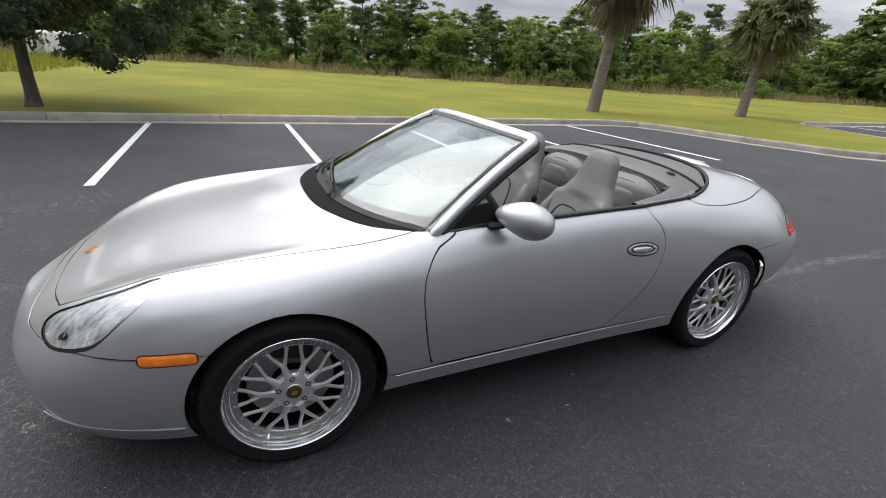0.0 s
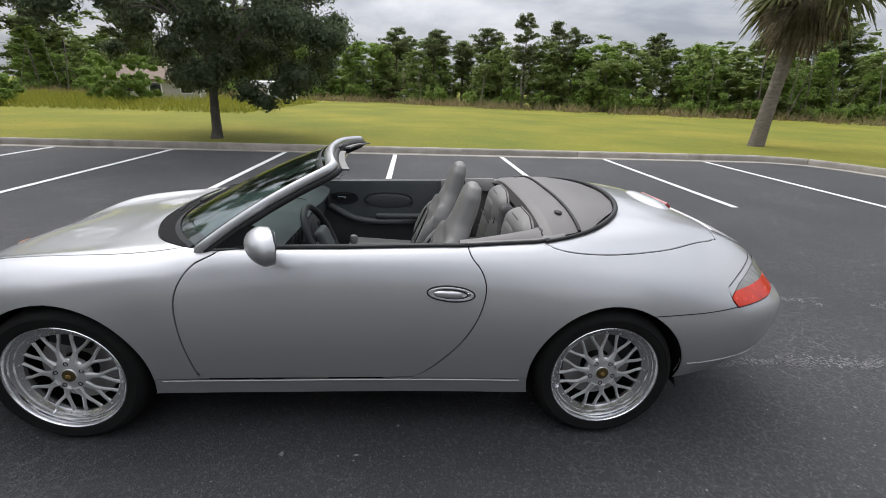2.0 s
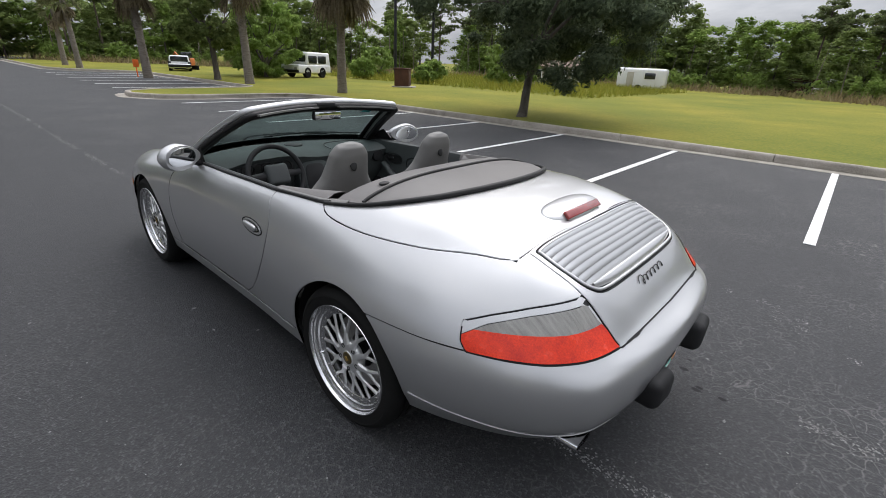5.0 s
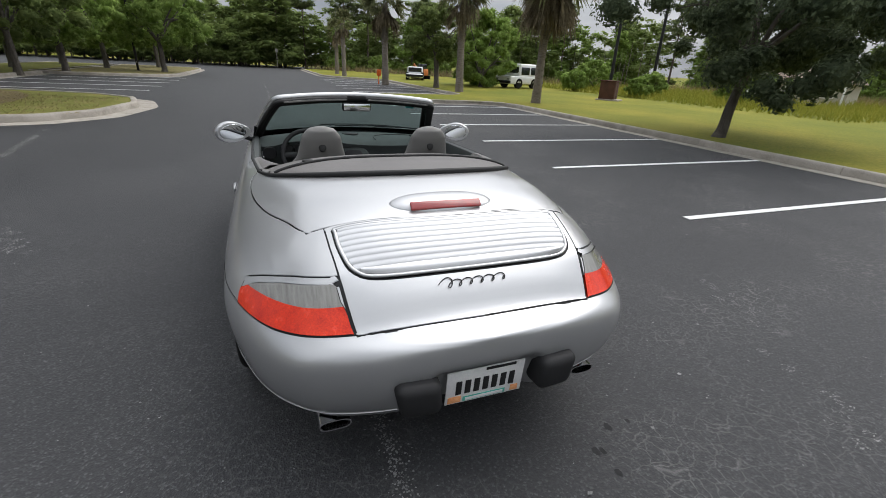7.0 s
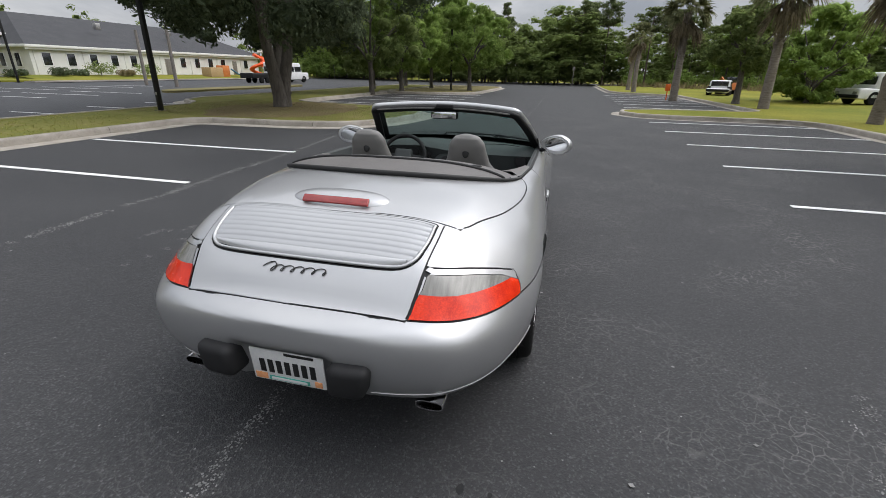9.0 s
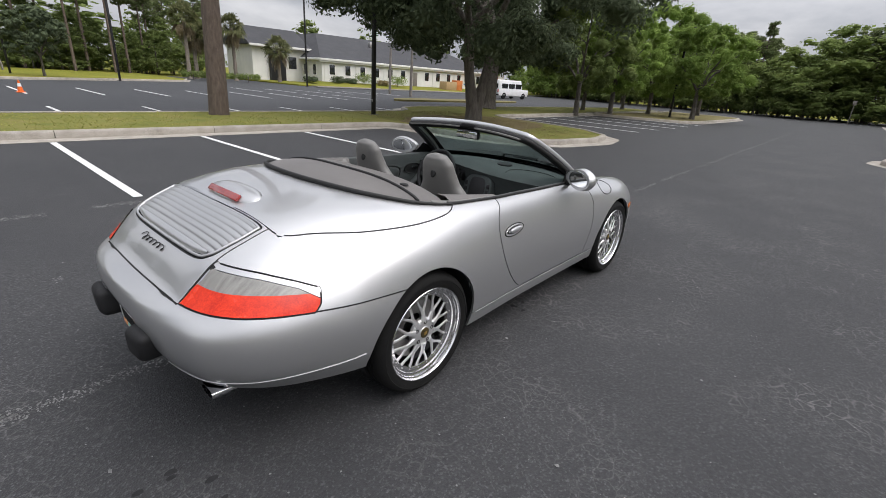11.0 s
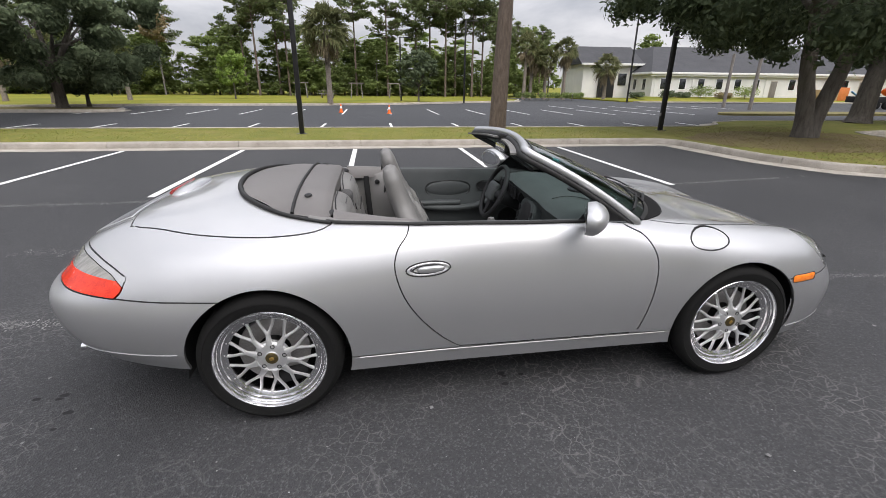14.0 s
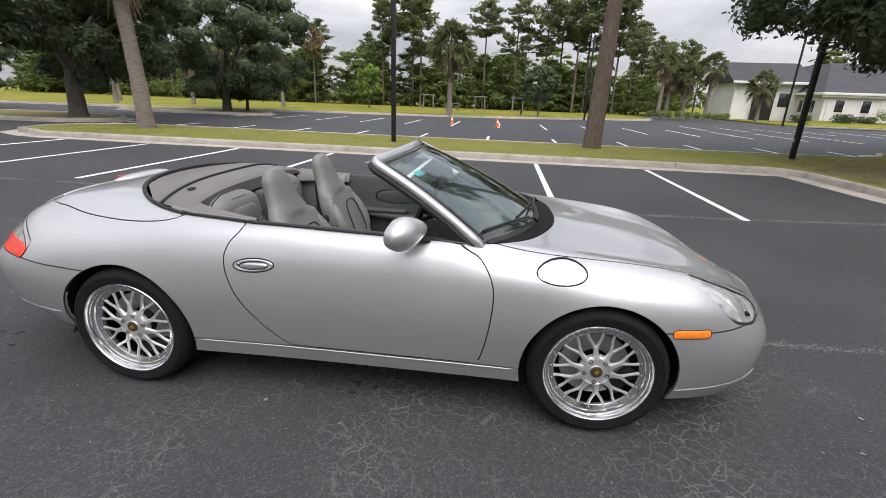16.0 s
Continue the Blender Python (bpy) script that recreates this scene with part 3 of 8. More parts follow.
Z_CRN = fair([(2.15, 0.54), (2.1, 0.56), (2.0, 0.6), (1.85, 0.675), (1.55, 0.782), (1.3, 0.815), (0.9, 0.845), (0.45, 0.88), (0.0, 0.89), (-0.45, 0.9), (-0.8, 0.902), (-1.2, 0.893), (-1.55, 0.884), (-1.75, 0.868), (-1.88, 0.846), (-2.02, 0.803), (-2.1, 0.73), (-2.145, 0.678), (-2.2, 0.652), (-2.245, 0.627)])
Y_INN = fair([(2.15, 0.0), (2.1, 0.12), (2.0, 0.24), (1.85, 0.38), (1.55, 0.46), (1.175, 0.5), (0.75, 0.54), (0.3, 0.58), (-0.8, 0.55), (-1.2, 0.5), (-1.55, 0.46), (-1.85, 0.38), (-2.0, 0.325), (-2.08, 0.285), (-2.16, 0.23), (-2.2, 0.18), (-2.23, 0.11), (-2.245, 0.0)])
Z_INN = fair([(2.15, 0.55), (2.1, 0.57), (2.0, 0.615), (1.85, 0.67), (1.55, 0.755), (1.175, 0.815), (0.9, 0.865), (0.6, 0.89), (0.0, 0.9), (-0.8, 0.935), (-1.2, 0.972), (-1.4, 0.972), (-1.55, 0.96), (-1.75, 0.93), (-1.88, 0.889), (-2.02, 0.827), (-2.1, 0.757), (-2.15, 0.69), (-2.2, 0.66), (-2.245, 0.632)])
Z_TOP = fair([(2.15, 0.55), (2.1, 0.575), (2.0, 0.62), (1.85, 0.68), (1.55, 0.76), (1.175, 0.832), (0.9, 0.89), (0.6, 0.905), (0.0, 0.91), (-0.8, 0.957), (-1.2, 1.005), (-1.4, 0.998), (-1.6, 0.972), (-1.75, 0.938), (-1.88, 0.893), (-2.02, 0.831), (-2.1, 0.762), (-2.15, 0.694), (-2.2, 0.662), (-2.245, 0.635)])
NU, NV = 176, 46


def section(u):
    x = X_MID + X_HALF * math.cos(math.pi * u)
    ym, zm, zl = Y_MAX(u), Z_MAX(u), Z_LOW(u)
    end = max(0.0, abs(x) - 1.3) / 0.9
    keys = [(ym * (0.955 - 0.1 * min(1, end)), zl), (ym * (0.983 - 0.012 * min(1, end)), zl + (zm - zl) * 0.38), (ym, zm), (Y_SHO(u), Z_SHO(u)), (Y_CRN(u), Z_CRN(u)), (Y_INN(u), Z_INN(u)), (0.0, Z_TOP(u))]
    P = [Vector((y, z)) for y, z in keys]
    P = [P[0] * 2 - P[1]] + P + [Vector((-keys[5][0], keys[5][1]))]
    counts = (6, 7, 8, 8, 8, 9)
    out = []
    for i, cnt in enumerate(counts):
        a, b, c, d = P[i:i + 4]
        for k in range(cnt):
            t = k / cnt
            out.append(0.5 * ((2 * b) + (c - a) * t + (2 * a - 5 * b + 4 * c - d) * t * t + (3 * b - a - 3 * c + d) * t ** 3))
    out.append(P[7])
    # bumper faces are round in side view as well
    nose = max(0.0, (x - 1.7) / (X_NOSE - 1.7)) ** 2
    tail = max(0.0, (-1.75 - x) / (-1.75 - X_TAIL)) ** 2
    def tuck(z, y):
        # the rear bumper swells at 0.57 m, falls back under it and is hollowed for the plate
        if z > 0.57:
            return 1.2 * (z - 0.57) ** 2
        q, w = min(1.0, max(0.0, (0.545 - z) / 0.05)), min(1.0, max(0.0, (y - 0.165) / 0.05))
        return 1.5 * (0.57 - z) ** 2 + 0.045 * q * q * (3 - 2 * q) * (1 - w * w * (3 - 2 * w))
    return [Vector((x - nose * 1.5 * (p.y - 0.41) ** 2 + tail * tuck(p.y, abs(p.x)), max(0.0, p.x), p.y)) for p in out]


def body_half():
    us = [0.0003 + 0.9994 * k / (NU - 1) for k in range(NU)]
    rows = [section(u) for u in us]
    return rows


def inside(poly):
    """Signed distance to a closed outline in a plane, negative inside."""
    P = np.array([(p[0], p[1]) for p in poly])
    Q = np.roll(P, -1, axis=0)

    def f(a, b):
        a, b = np.asarray(a)[:, None], np.asarray(b)[:, None]
        ex, ey = Q[:, 0] - P[:, 0], Q[:, 1] - P[:, 1]
        wx, wy = a - P[:, 0], b - P[:, 1]
        t = np.clip((wx * ex + wy * ey) / (ex * ex + ey * ey + 1e-12), 0, 1)
        d = np.sqrt(((wx - t * ex) ** 2 + (wy - t * ey) ** 2).min(axis=1))
        cross = ((P[:, 1] > b) != (Q[:, 1] > b)) & (a < ex * (b - P[:, 1]) / np.where(ey == 0, 1e-12, ey) + P[:, 0])
        return np.where(cross.sum(axis=1) % 2 == 1, -d, d)
    return f


def rounded(pts, n=6):
    return [(p.x, p.y) for p in smooth_path([(a, b, 0) for a, b in pts], n, closed=True)]


# outlines of panels and openings, seen from the side (x, z) or from above (x, y)
DOOR = inside(rounded([(0.47, 1.1), (0.49, 0.9), (0.608, 0.825), (0.671, 0.7), (0.66, 0.5), (0.622, 0.327), (0.6, 0.318), (0.2, 0.318), (-0.24, 0.319), (-0.33, 0.335), (-0.46, 0.45), (-0.56, 0.59), (-0.606, 0.73), (-0.59, 0.82), (-0.535, 0.9), (-0.51, 1.1)]))
OPENING = inside(rounded([(0.86, 0.0), (0.84, 0.25), (0.73, 0.52), (0.56, 0.69), (0.4, 0.728), (0.0, 0.733), (-0.5, 0.73), (-0.85, 0.7), (-1.12, 0.615), (-1.3, 0.42), (-1.375, 0.2), (-1.385, 0.0), (-1.38, -0.3), (0.85, -0.3)]))
COWL = inside(rounded([(0.99, 0.0), (0.965, 0.27), (0.85, 0.53), (0.72, 0.655), (0.6, 0.705), (0.5, 0.7), (0.45, 0.6), (0.45, -0.3), (0.98, -0.3)]))
HOOD = inside(rounded([(1.975, 0.0), (1.965, 0.2), (1.938, 0.34), (1.9, 0.445), (1.868, 0.51), (1.707, 0.6), (1.566, 0.624), (1.328, 0.65), (1.025, 0.68), (0.8, 0.69), (0.6, 0.68), (0.45, 0.66), (0.45, -0.3), (1.97, -0.3)]))
HEADLAMP = inside(rounded([(1.55, 0.642), (1.64, 0.637), (1.707, 0.62), (1.8, 0.582), (1.878, 0.535), (1.918, 0.522), (1.932, 0.55), (1.9, 0.612), (1.83, 0.672), (1.74, 0.72), (1.64, 0.724), (1.575, 0.692)]))
TONNEAU = inside(rounded([(-0.87, 0.7), (-0.97, 0.742), (-1.2, 0.732), (-1.45, 0.68), (-1.645, 0.605), (-1.748, 0.56), (-1.78, 0.5), (-1.781, 0.2), (-1.781, -0.3), (-0.8, -0.3), (-0.8, 0.6)]))
LID = inside([(-1.78, -0.3), (-1.78, 0.489), (-1.88, 0.484), (-2.003, 0.472), (-2.07, 0.46), (-2.115, 0.45), (-2.143, 0.441), (-2.152, 0.3), (-2.156, 0.15), (-2.158, 0.0), (-2.158, -0.3)])
GRILLE = inside(rounded([(-1.79, 0.0), (-1.79, 0.3), (-1.793, 0.45), (-1.815, 0.464), (-1.92, 0.456), (-2.0, 0.425), (-2.03, 0.32), (-2.036, 0.0), (-2.03, -0.32), (-1.793, -0.3)]))
TAILLAMP = inside([(-1.728, 0.728), (-1.8, 0.757), (-1.9, 0.79), (-2.003, 0.815), (-2.07, 0.78), (-2.12, 0.715), (-2.16, 0.676), (-2.08, 0.661), (-2.0, 0.655), (-1.9, 0.651), (-1.775, 0.647), (-1.745, 0.675)])
LENS = inside([(-1.74, 0.692), (-1.8, 0.732), (-1.9, 0.767), (-2.003, 0.792), (-2.2, 0.85), (-2.3, 0.85), (-2.3, 0.6), (-1.6, 0.6), (-1.6, 0.69)])
FUEL = inside([(0.968 + 0.112 * math.cos(a), 0.79 + 0.045 * math.sin(a)) for a in np.linspace(0, 2 * math.pi, 28, endpoint=False)])
BUMPER_F = inside([(1.3, 0.57), (1.55, 0.57), (1.75, 0.57), (1.9, 0.57), (2.0, 0.575), (2.03, 0.61), (2.3, 0.62), (2.3, -0.2), (1.3, -0.2)])
BUMPER_R = inside([(-1.3, 0.634), (-1.5, 0.641), (-1.76, 0.649), (-1.9, 0.654), (-2.0, 0.658), (-2.08, 0.664), (-2.14, 0.675), (-2.165, 0.702), (-2.4, 0.72), (-2.4, -0.2), (-1.3, -0.2)])
SILL = inside([(0.9, 0.312), (-0.9, 0.312), (-0.9, 0.0), (0.9, 0.0)])
VALANCE_R = inside([(-1.35, 0.405), (-1.75, 0.385), (-2.0, 0.375), (-2.15, 0.372), (-2.4, 0.37), (-2.4, 0.0), (-1.35, 0.0)])
VALANCE_F = inside([(1.45, 0.3), (1.8, 0.29), (2.0, 0.285), (2.3, 0.28), (2.3, 0.0), (1.45, 0.0)])
ARCH_F, ARCH_R = (1.175, 0.318, 0.36), (-1.175, 0.322, 0.36)


def side(f):
    return lambda V, N: np.where((V[:, 1] > 0.3), f(V[:, 0], V[:, 2]), 9.0)


def top(f, zmin=0.5):
    return lambda V, N: np.where(V[:, 2] > zmin, f(V[:, 0], V[:, 1]), 9.0)


def every(f):
    return lambda V, N: f(V[:, 0], V[:, 2])


def arch(c):
    return lambda V, N: np.where(V[:, 1] > 0.45, np.hypot(V[:, 0] - c[0], V[:, 2] - c[1]) - c[2], 9.0)


def lamp_tail(V, N):
    return np.where(V[:, 1] > 0.3, np.maximum(TAILLAMP(V[:, 0], V[:, 2]), 0.0055 - LID(V[:, 0], V[:, 1])), 9.0)


def lamp_lens(V, N):
    return np.where((V[:, 1] > 0.3) & (V[:, 0] < -1.6), np.maximum(LENS(V[:, 0], V[:, 2]), 0.0165 - LID(V[:, 0], V[:, 1]) - 0.5 * np.clip(0.75 - V[:, 2], 0, 0.02)), 9.0)


def lens_split(V, N):
    return np.where((V[:, 1] > 0.3) & (V[:, 0] < -1.6), V[:, 2] - 0.742 + 0.1 * (V[:, 1] - 0.458), 9.0)


CUTS = dict(arch_f=arch(ARCH_F), arch_r=arch(ARCH_R), opening=top(OPENING, 0.78), cowl=top(COWL, 0.845), hood=top(HOOD, 0.56), headlamp=top(HEADLAMP, 0.45), tonneau=top(TONNEAU, 0.75), lid=top(LID, 0.6), grille=top(GRILLE, 0.7), taillamp=lamp_tail, lens=lamp_lens, lens_split=lens_split, marker=lambda V, N: np.full(len(V), 9.0), door=side(DOOR), bumper_f=every(BUMPER_F), bumper_r=every(BUMPER_R), sill=side(SILL), fuel=side(FUEL), valance_r=every(VALANCE_R), valance_f=every(VALANCE_F))
GAP = 0.003


def slice_mesh(V, N, F, f, level):
    """Cuts every face along f = level. V, N: arrays; F: lists of indices."""
    val = f(np.array(V), N) - level
    val[np.abs(val) < 2e-4] = 2e-4
    made = {}
    V, N, out = list(V), list(N), []

    def crossing(a, b):
        key = (min(a, b), max(a, b))
        if key not in made:
            t = val[a] / (val[a] - val[b])
            V.append(V[a] + (V[b] - V[a]) * t)
            n = N[a] + (N[b] - N[a]) * t
            N.append(n / (np.linalg.norm(n) + 1e-9))
            made[key] = len(V) - 1
        return made[key]
    for face in F:
        s = [val[i] > 0 for i in face]
        if all(s) or not any(s) or max(abs(val[i]) for i in face) > 4:
            out.append(face)
            continue
        pos, neg = [], []
        for k, a in enumerate(face):
            b = face[(k + 1) % len(face)]
            (pos if val[a] > 0 else neg).append(a)
            if (val[a] > 0) != (val[b] > 0):
                c = crossing(a, b)
                pos.append(c)
                neg.append(c)
        out += [p for p in (pos, neg) if len(p) > 2]
    return np.array(V), np.array(N), out


def panels():
    rows = body_half()
    nv = len(rows[0])
    V = np.array([tuple(p) for r in rows for p in r])
    G = V.reshape(NU, nv, 3)
    du, dv = np.gradient(G, axis=0), np.gradient(G, axis=1)
    N = np.cross(du, dv)
    N /= np.linalg.norm(N, axis=2, keepdims=True) + 1e-12
    if N[NU // 2, 12, 1] < 0:
        N = -N
    N[:, -1, 1] = 0
    N /= np.linalg.norm(N, axis=2, keepdims=True) + 1e-12
    N = N.reshape(-1, 3)
    F = [[i * nv + j, i * nv + j + 1, (i + 1) * nv + j + 1, (i + 1) * nv + j] for i in range(NU - 1) for j in range(nv - 1)]
    for name, f in CUTS.items():
        if name in ("arch_f", "arch_r", "opening", "lens_split"):
            V, N, F = slice_mesh(V, N, F, f, 0.0)
        else:
            g = 0.0014 if name == "lens" else GAP
            V, N, F = slice_mesh(V, N, F, f, -g)
            V, N, F = slice_mesh(V, N, F, f, g)
    C = np.array([V[f].mean(axis=0) for f in F])
    D = {k: f(C, None) for k, f in CUTS.items()}
    return V, N, F, C, D


BV, BN, BF, BC, BD = panels()


def classify(i, right):
    d = {k: BD[k][i] for k in BD}
    if d["arch_f"] < 0 or d["arch_r"] < 0 or d["opening"] < 0:
        return None
    g = GAP
    # faces returned as seal are the gaps between panels
    if abs(d["cowl"]) < g:
        return "seal"
    if d["cowl"] < 0:
        return "cowl"
    for lamp in ("headlamp", "taillamp", "marker"):
        if d[lamp] < -g:
            if lamp != "taillamp":
                return lamp
            if d["lens"] > -0.0014:
                return "seal" if d["lens"] < 0.0014 else "lamp_strip"
            return "taillamp" if d["lens_split"] > 0 else "taillamp_low"
        if d[lamp] < (g if lamp != "marker" else 0.0):
            return "seal"
    if abs(d["hood"]) < g:
        return "seal"
    if d["hood"] < 0:
        return "hood"
    if d["grille"] < -g:
        return "grille"
    if d["grille"] < g and d["lid"] < -g:
        return "seal"
    if d["lid"] < -g:
        return "lid"
    if d["tonneau"] < -g:
        return "tonneau"
    if d["lid"] < g or d["tonneau"] < g:
        return "seal"
    if d["door"] < -g:
        return "door"
    if d["door"] < g:
        return "seal"
    if right and d["fuel"] < -g:
        return "fuel"
    if right and d["fuel"] < g:
        return "seal"
    if abs(d["bumper_f"]) < g * 0.8 or abs(d["bumper_r"]) < g * 0.8 or abs(d["sill"]) < g * 0.8:
        return "seal"
    if d["bumper_f"] < 0:
        return "bumper_f"
    if d["bumper_r"] < 0:
        return "bumper_r"
    if d["sill"] < 0:
        return "sill"
    return "fender" if BC[i][0] > 0 else "quarter"


def panel_mesh(name, faces, mirror, material, depth=0.012, push=0.0, joined=None):
    """Faces of the body's skin with their turned-in edges, on one side or on both."""
    v, n, f = [], [], []
    for flip in mirror:
        use = {}
        edges = {}
        for i in faces[flip]:
            face = BF[i]
            idx = []
            for a in face:
                if a not in use:
                    use[a] = len(v)
                    p, q = BV[a] - BN[a] * push, BN[a]
                    if abs(BV[a][1]) < 3e-3:
                        p, q = p * (1, 0, 1), q * (1, 0, 1)
                    v.append((p[0], -p[1], p[2]) if flip else tuple(p))
                    n.append((q[0], -q[1], q[2]) if flip else tuple(q))
                idx.append(use[a])
            f.append(idx if flip else idx[::-1])
            for k, a in enumerate(face):
                b = face[(k + 1) % len(face)]
                key = (min(a, b), max(a, b))
                edges[key] = None if key in edges else (a, b)
        if depth:
            for e in edges.values():
                if e is None or (abs(BV[e[0]][1]) < 2e-3 and abs(BV[e[1]][1]) < 2e-3):
                    continue
                base = len(v)
                a, b = e
                d = BV[b] - BV[a]
                o = np.cross(d, BN[a])
                o /= np.linalg.norm(o) + 1e-9
                for p, q, dep in ((a, a, 0), (b, b, 0), (b, b, depth), (a, a, depth)):
                    w = BV[p] - BN[q] * (push + dep)
                    m = o * 0.8 + BN[q] * (0.6 if dep == 0 else 0)
                    v.append((w[0], -w[1], w[2]) if flip else tuple(w))
                    n.append((m[0], -m[1], m[2]) if flip else tuple(m))
                f.append([base, base + 1, base + 2, base + 3])
    me = bpy.data.meshes.new(name)
    me.from_pydata(v, [], f)
    me.materials.append(material)
    me.polygons.foreach_set("use_smooth", [True] * len(f))
    me.normals_split_custom_set_from_vertices([Vector(q).normalized() for q in n])
    ob = new(name, me)
    ob.parent = car
    return ob


SIDES = {}
for flip in (False, True):
    for i in range(len(BF)):
        SIDES.setdefault(classify(i, flip), ([], []))[1 if flip else 0].append(i)
BOTH, LEFT, RIGHT = (False, True), (False,), (True,)
for nm, key, mir, lab in (("bonnet", "hood", BOTH, "smooth silver front bonnet"), ("front_bumper", "bumper_f", BOTH, ""), ("rear_bumper", "bumper_r", BOTH, ""), ("hood_compartment_lid", "tonneau", BOTH, "silver lid over the folded roof"), ("engine_lid", "lid", BOTH, ""), ("fuel_flap", "fuel", RIGHT, "oval fuel filler flap")):
    tagged(panel_mesh(nm, SIDES[key], mir, M_PAINT), label=lab)
for key, nm in (("fender", "front_fender"), ("quarter", "rear_quarter_panel"), ("door", "door"), ("sill", "sill")):
    for mir in (LEFT, RIGHT):
        panel_mesh(nm, SIDES[key], mir, M_PAINT)
panel_mesh("cowl_panel", SIDES["cowl"], BOTH, M_COWL)
# black strips sunk in the panel gaps stand in for the gaps' shade
panel_mesh("panel_gap_strip", SIDES["seal"], BOTH, M_SEAM, 0.0, 0.007)
panel_mesh("grille_backing", SIDES["grille"], BOTH, M_BLACK, 0.0, 0.03)
for mir in (LEFT, RIGHT):
    lamp = tagged(panel_mesh("headlamp", SIDES["headlamp"], mir, M_LAMPGLASS, 0.004), label="clear teardrop headlamp cover")
    lamp.visible_shadow = False
    back = panel_mesh("reflector", SIDES["headlamp"], mir, M_CLUSTER, 0.0, 0.0065)
    back.parent = lamp
    tl = tagged(panel_mesh("tail_lamp", SIDES["taillamp_low"], mir, M_RED, 0.02, -0.002), label="red lower tail lamp lens")
    up = tagged(panel_mesh("upper_lens", SIDES["taillamp"], mir, M_SMOKE, 0.02, -0.002), label="ribbed clear upper lens")
    up.parent = tl
    panel_mesh("lamp_surround", SIDES["lamp_strip"], mir, M_PAINT)


def skin(x, y):
    """Height of the body's upper skin at a place in plan."""
    want, z = x, 0.5
    for _ in range(4):
        u = math.acos(max(-1, min(1, (want - X_MID) / X_HALF))) / math.pi
        P = section(u)
        hit = P[0]
        for a, b in zip(P[::-1], P[-2::-1]):
            if b.y >= abs(y) >= a.y - 1e-9:
                hit = a.lerp(b, (abs(y) - a.y) / max(b.y - a.y, 1e-9))
                break
        z = hit.z
        want += x - hit.x
    return z


def flank(x, z):
    """Half width of the body's side at a height."""
    u = math.acos(max(-1, min(1, (x - X_MID) / X_HALF))) / math.pi
    P = section(u)
    for a, b in zip(P, P[1:]):
        if a.z <= z <= b.z:
            return a.y + (b.y - a.y) * (z - a.z) / max(b.z - a.z, 1e-9)
    return Y_MAX(u)


# wheels
def spoke_bm(a):
    """One forked spoke of the cross-laced wheel."""
    def at(r, deg, h):
        b = a + radians(deg)
        return Vector((r * math.cos(b), h, r * math.sin(b)))
    out = bm_tube([at(0.066, 0, -0.034), at(0.096, 0, -0.036), at(0.124, 0, -0.04)], [0.018, 0.0125, 0.0098], 8, 0.8, up=(0, 1, 0))
    for s in (-1, 1):
        out = bm_join(out, bm_tube([at(0.114, s * 0.8, -0.039), at(0.138, s * 5.2, -0.041), at(0.168, s * 9.2, -0.044), at(0.197, s * 10.6, -0.048)], [0.0092, 0.0074, 0.007, 0.0088], 8, 0.9, up=(0, 1, 0)))
    return out


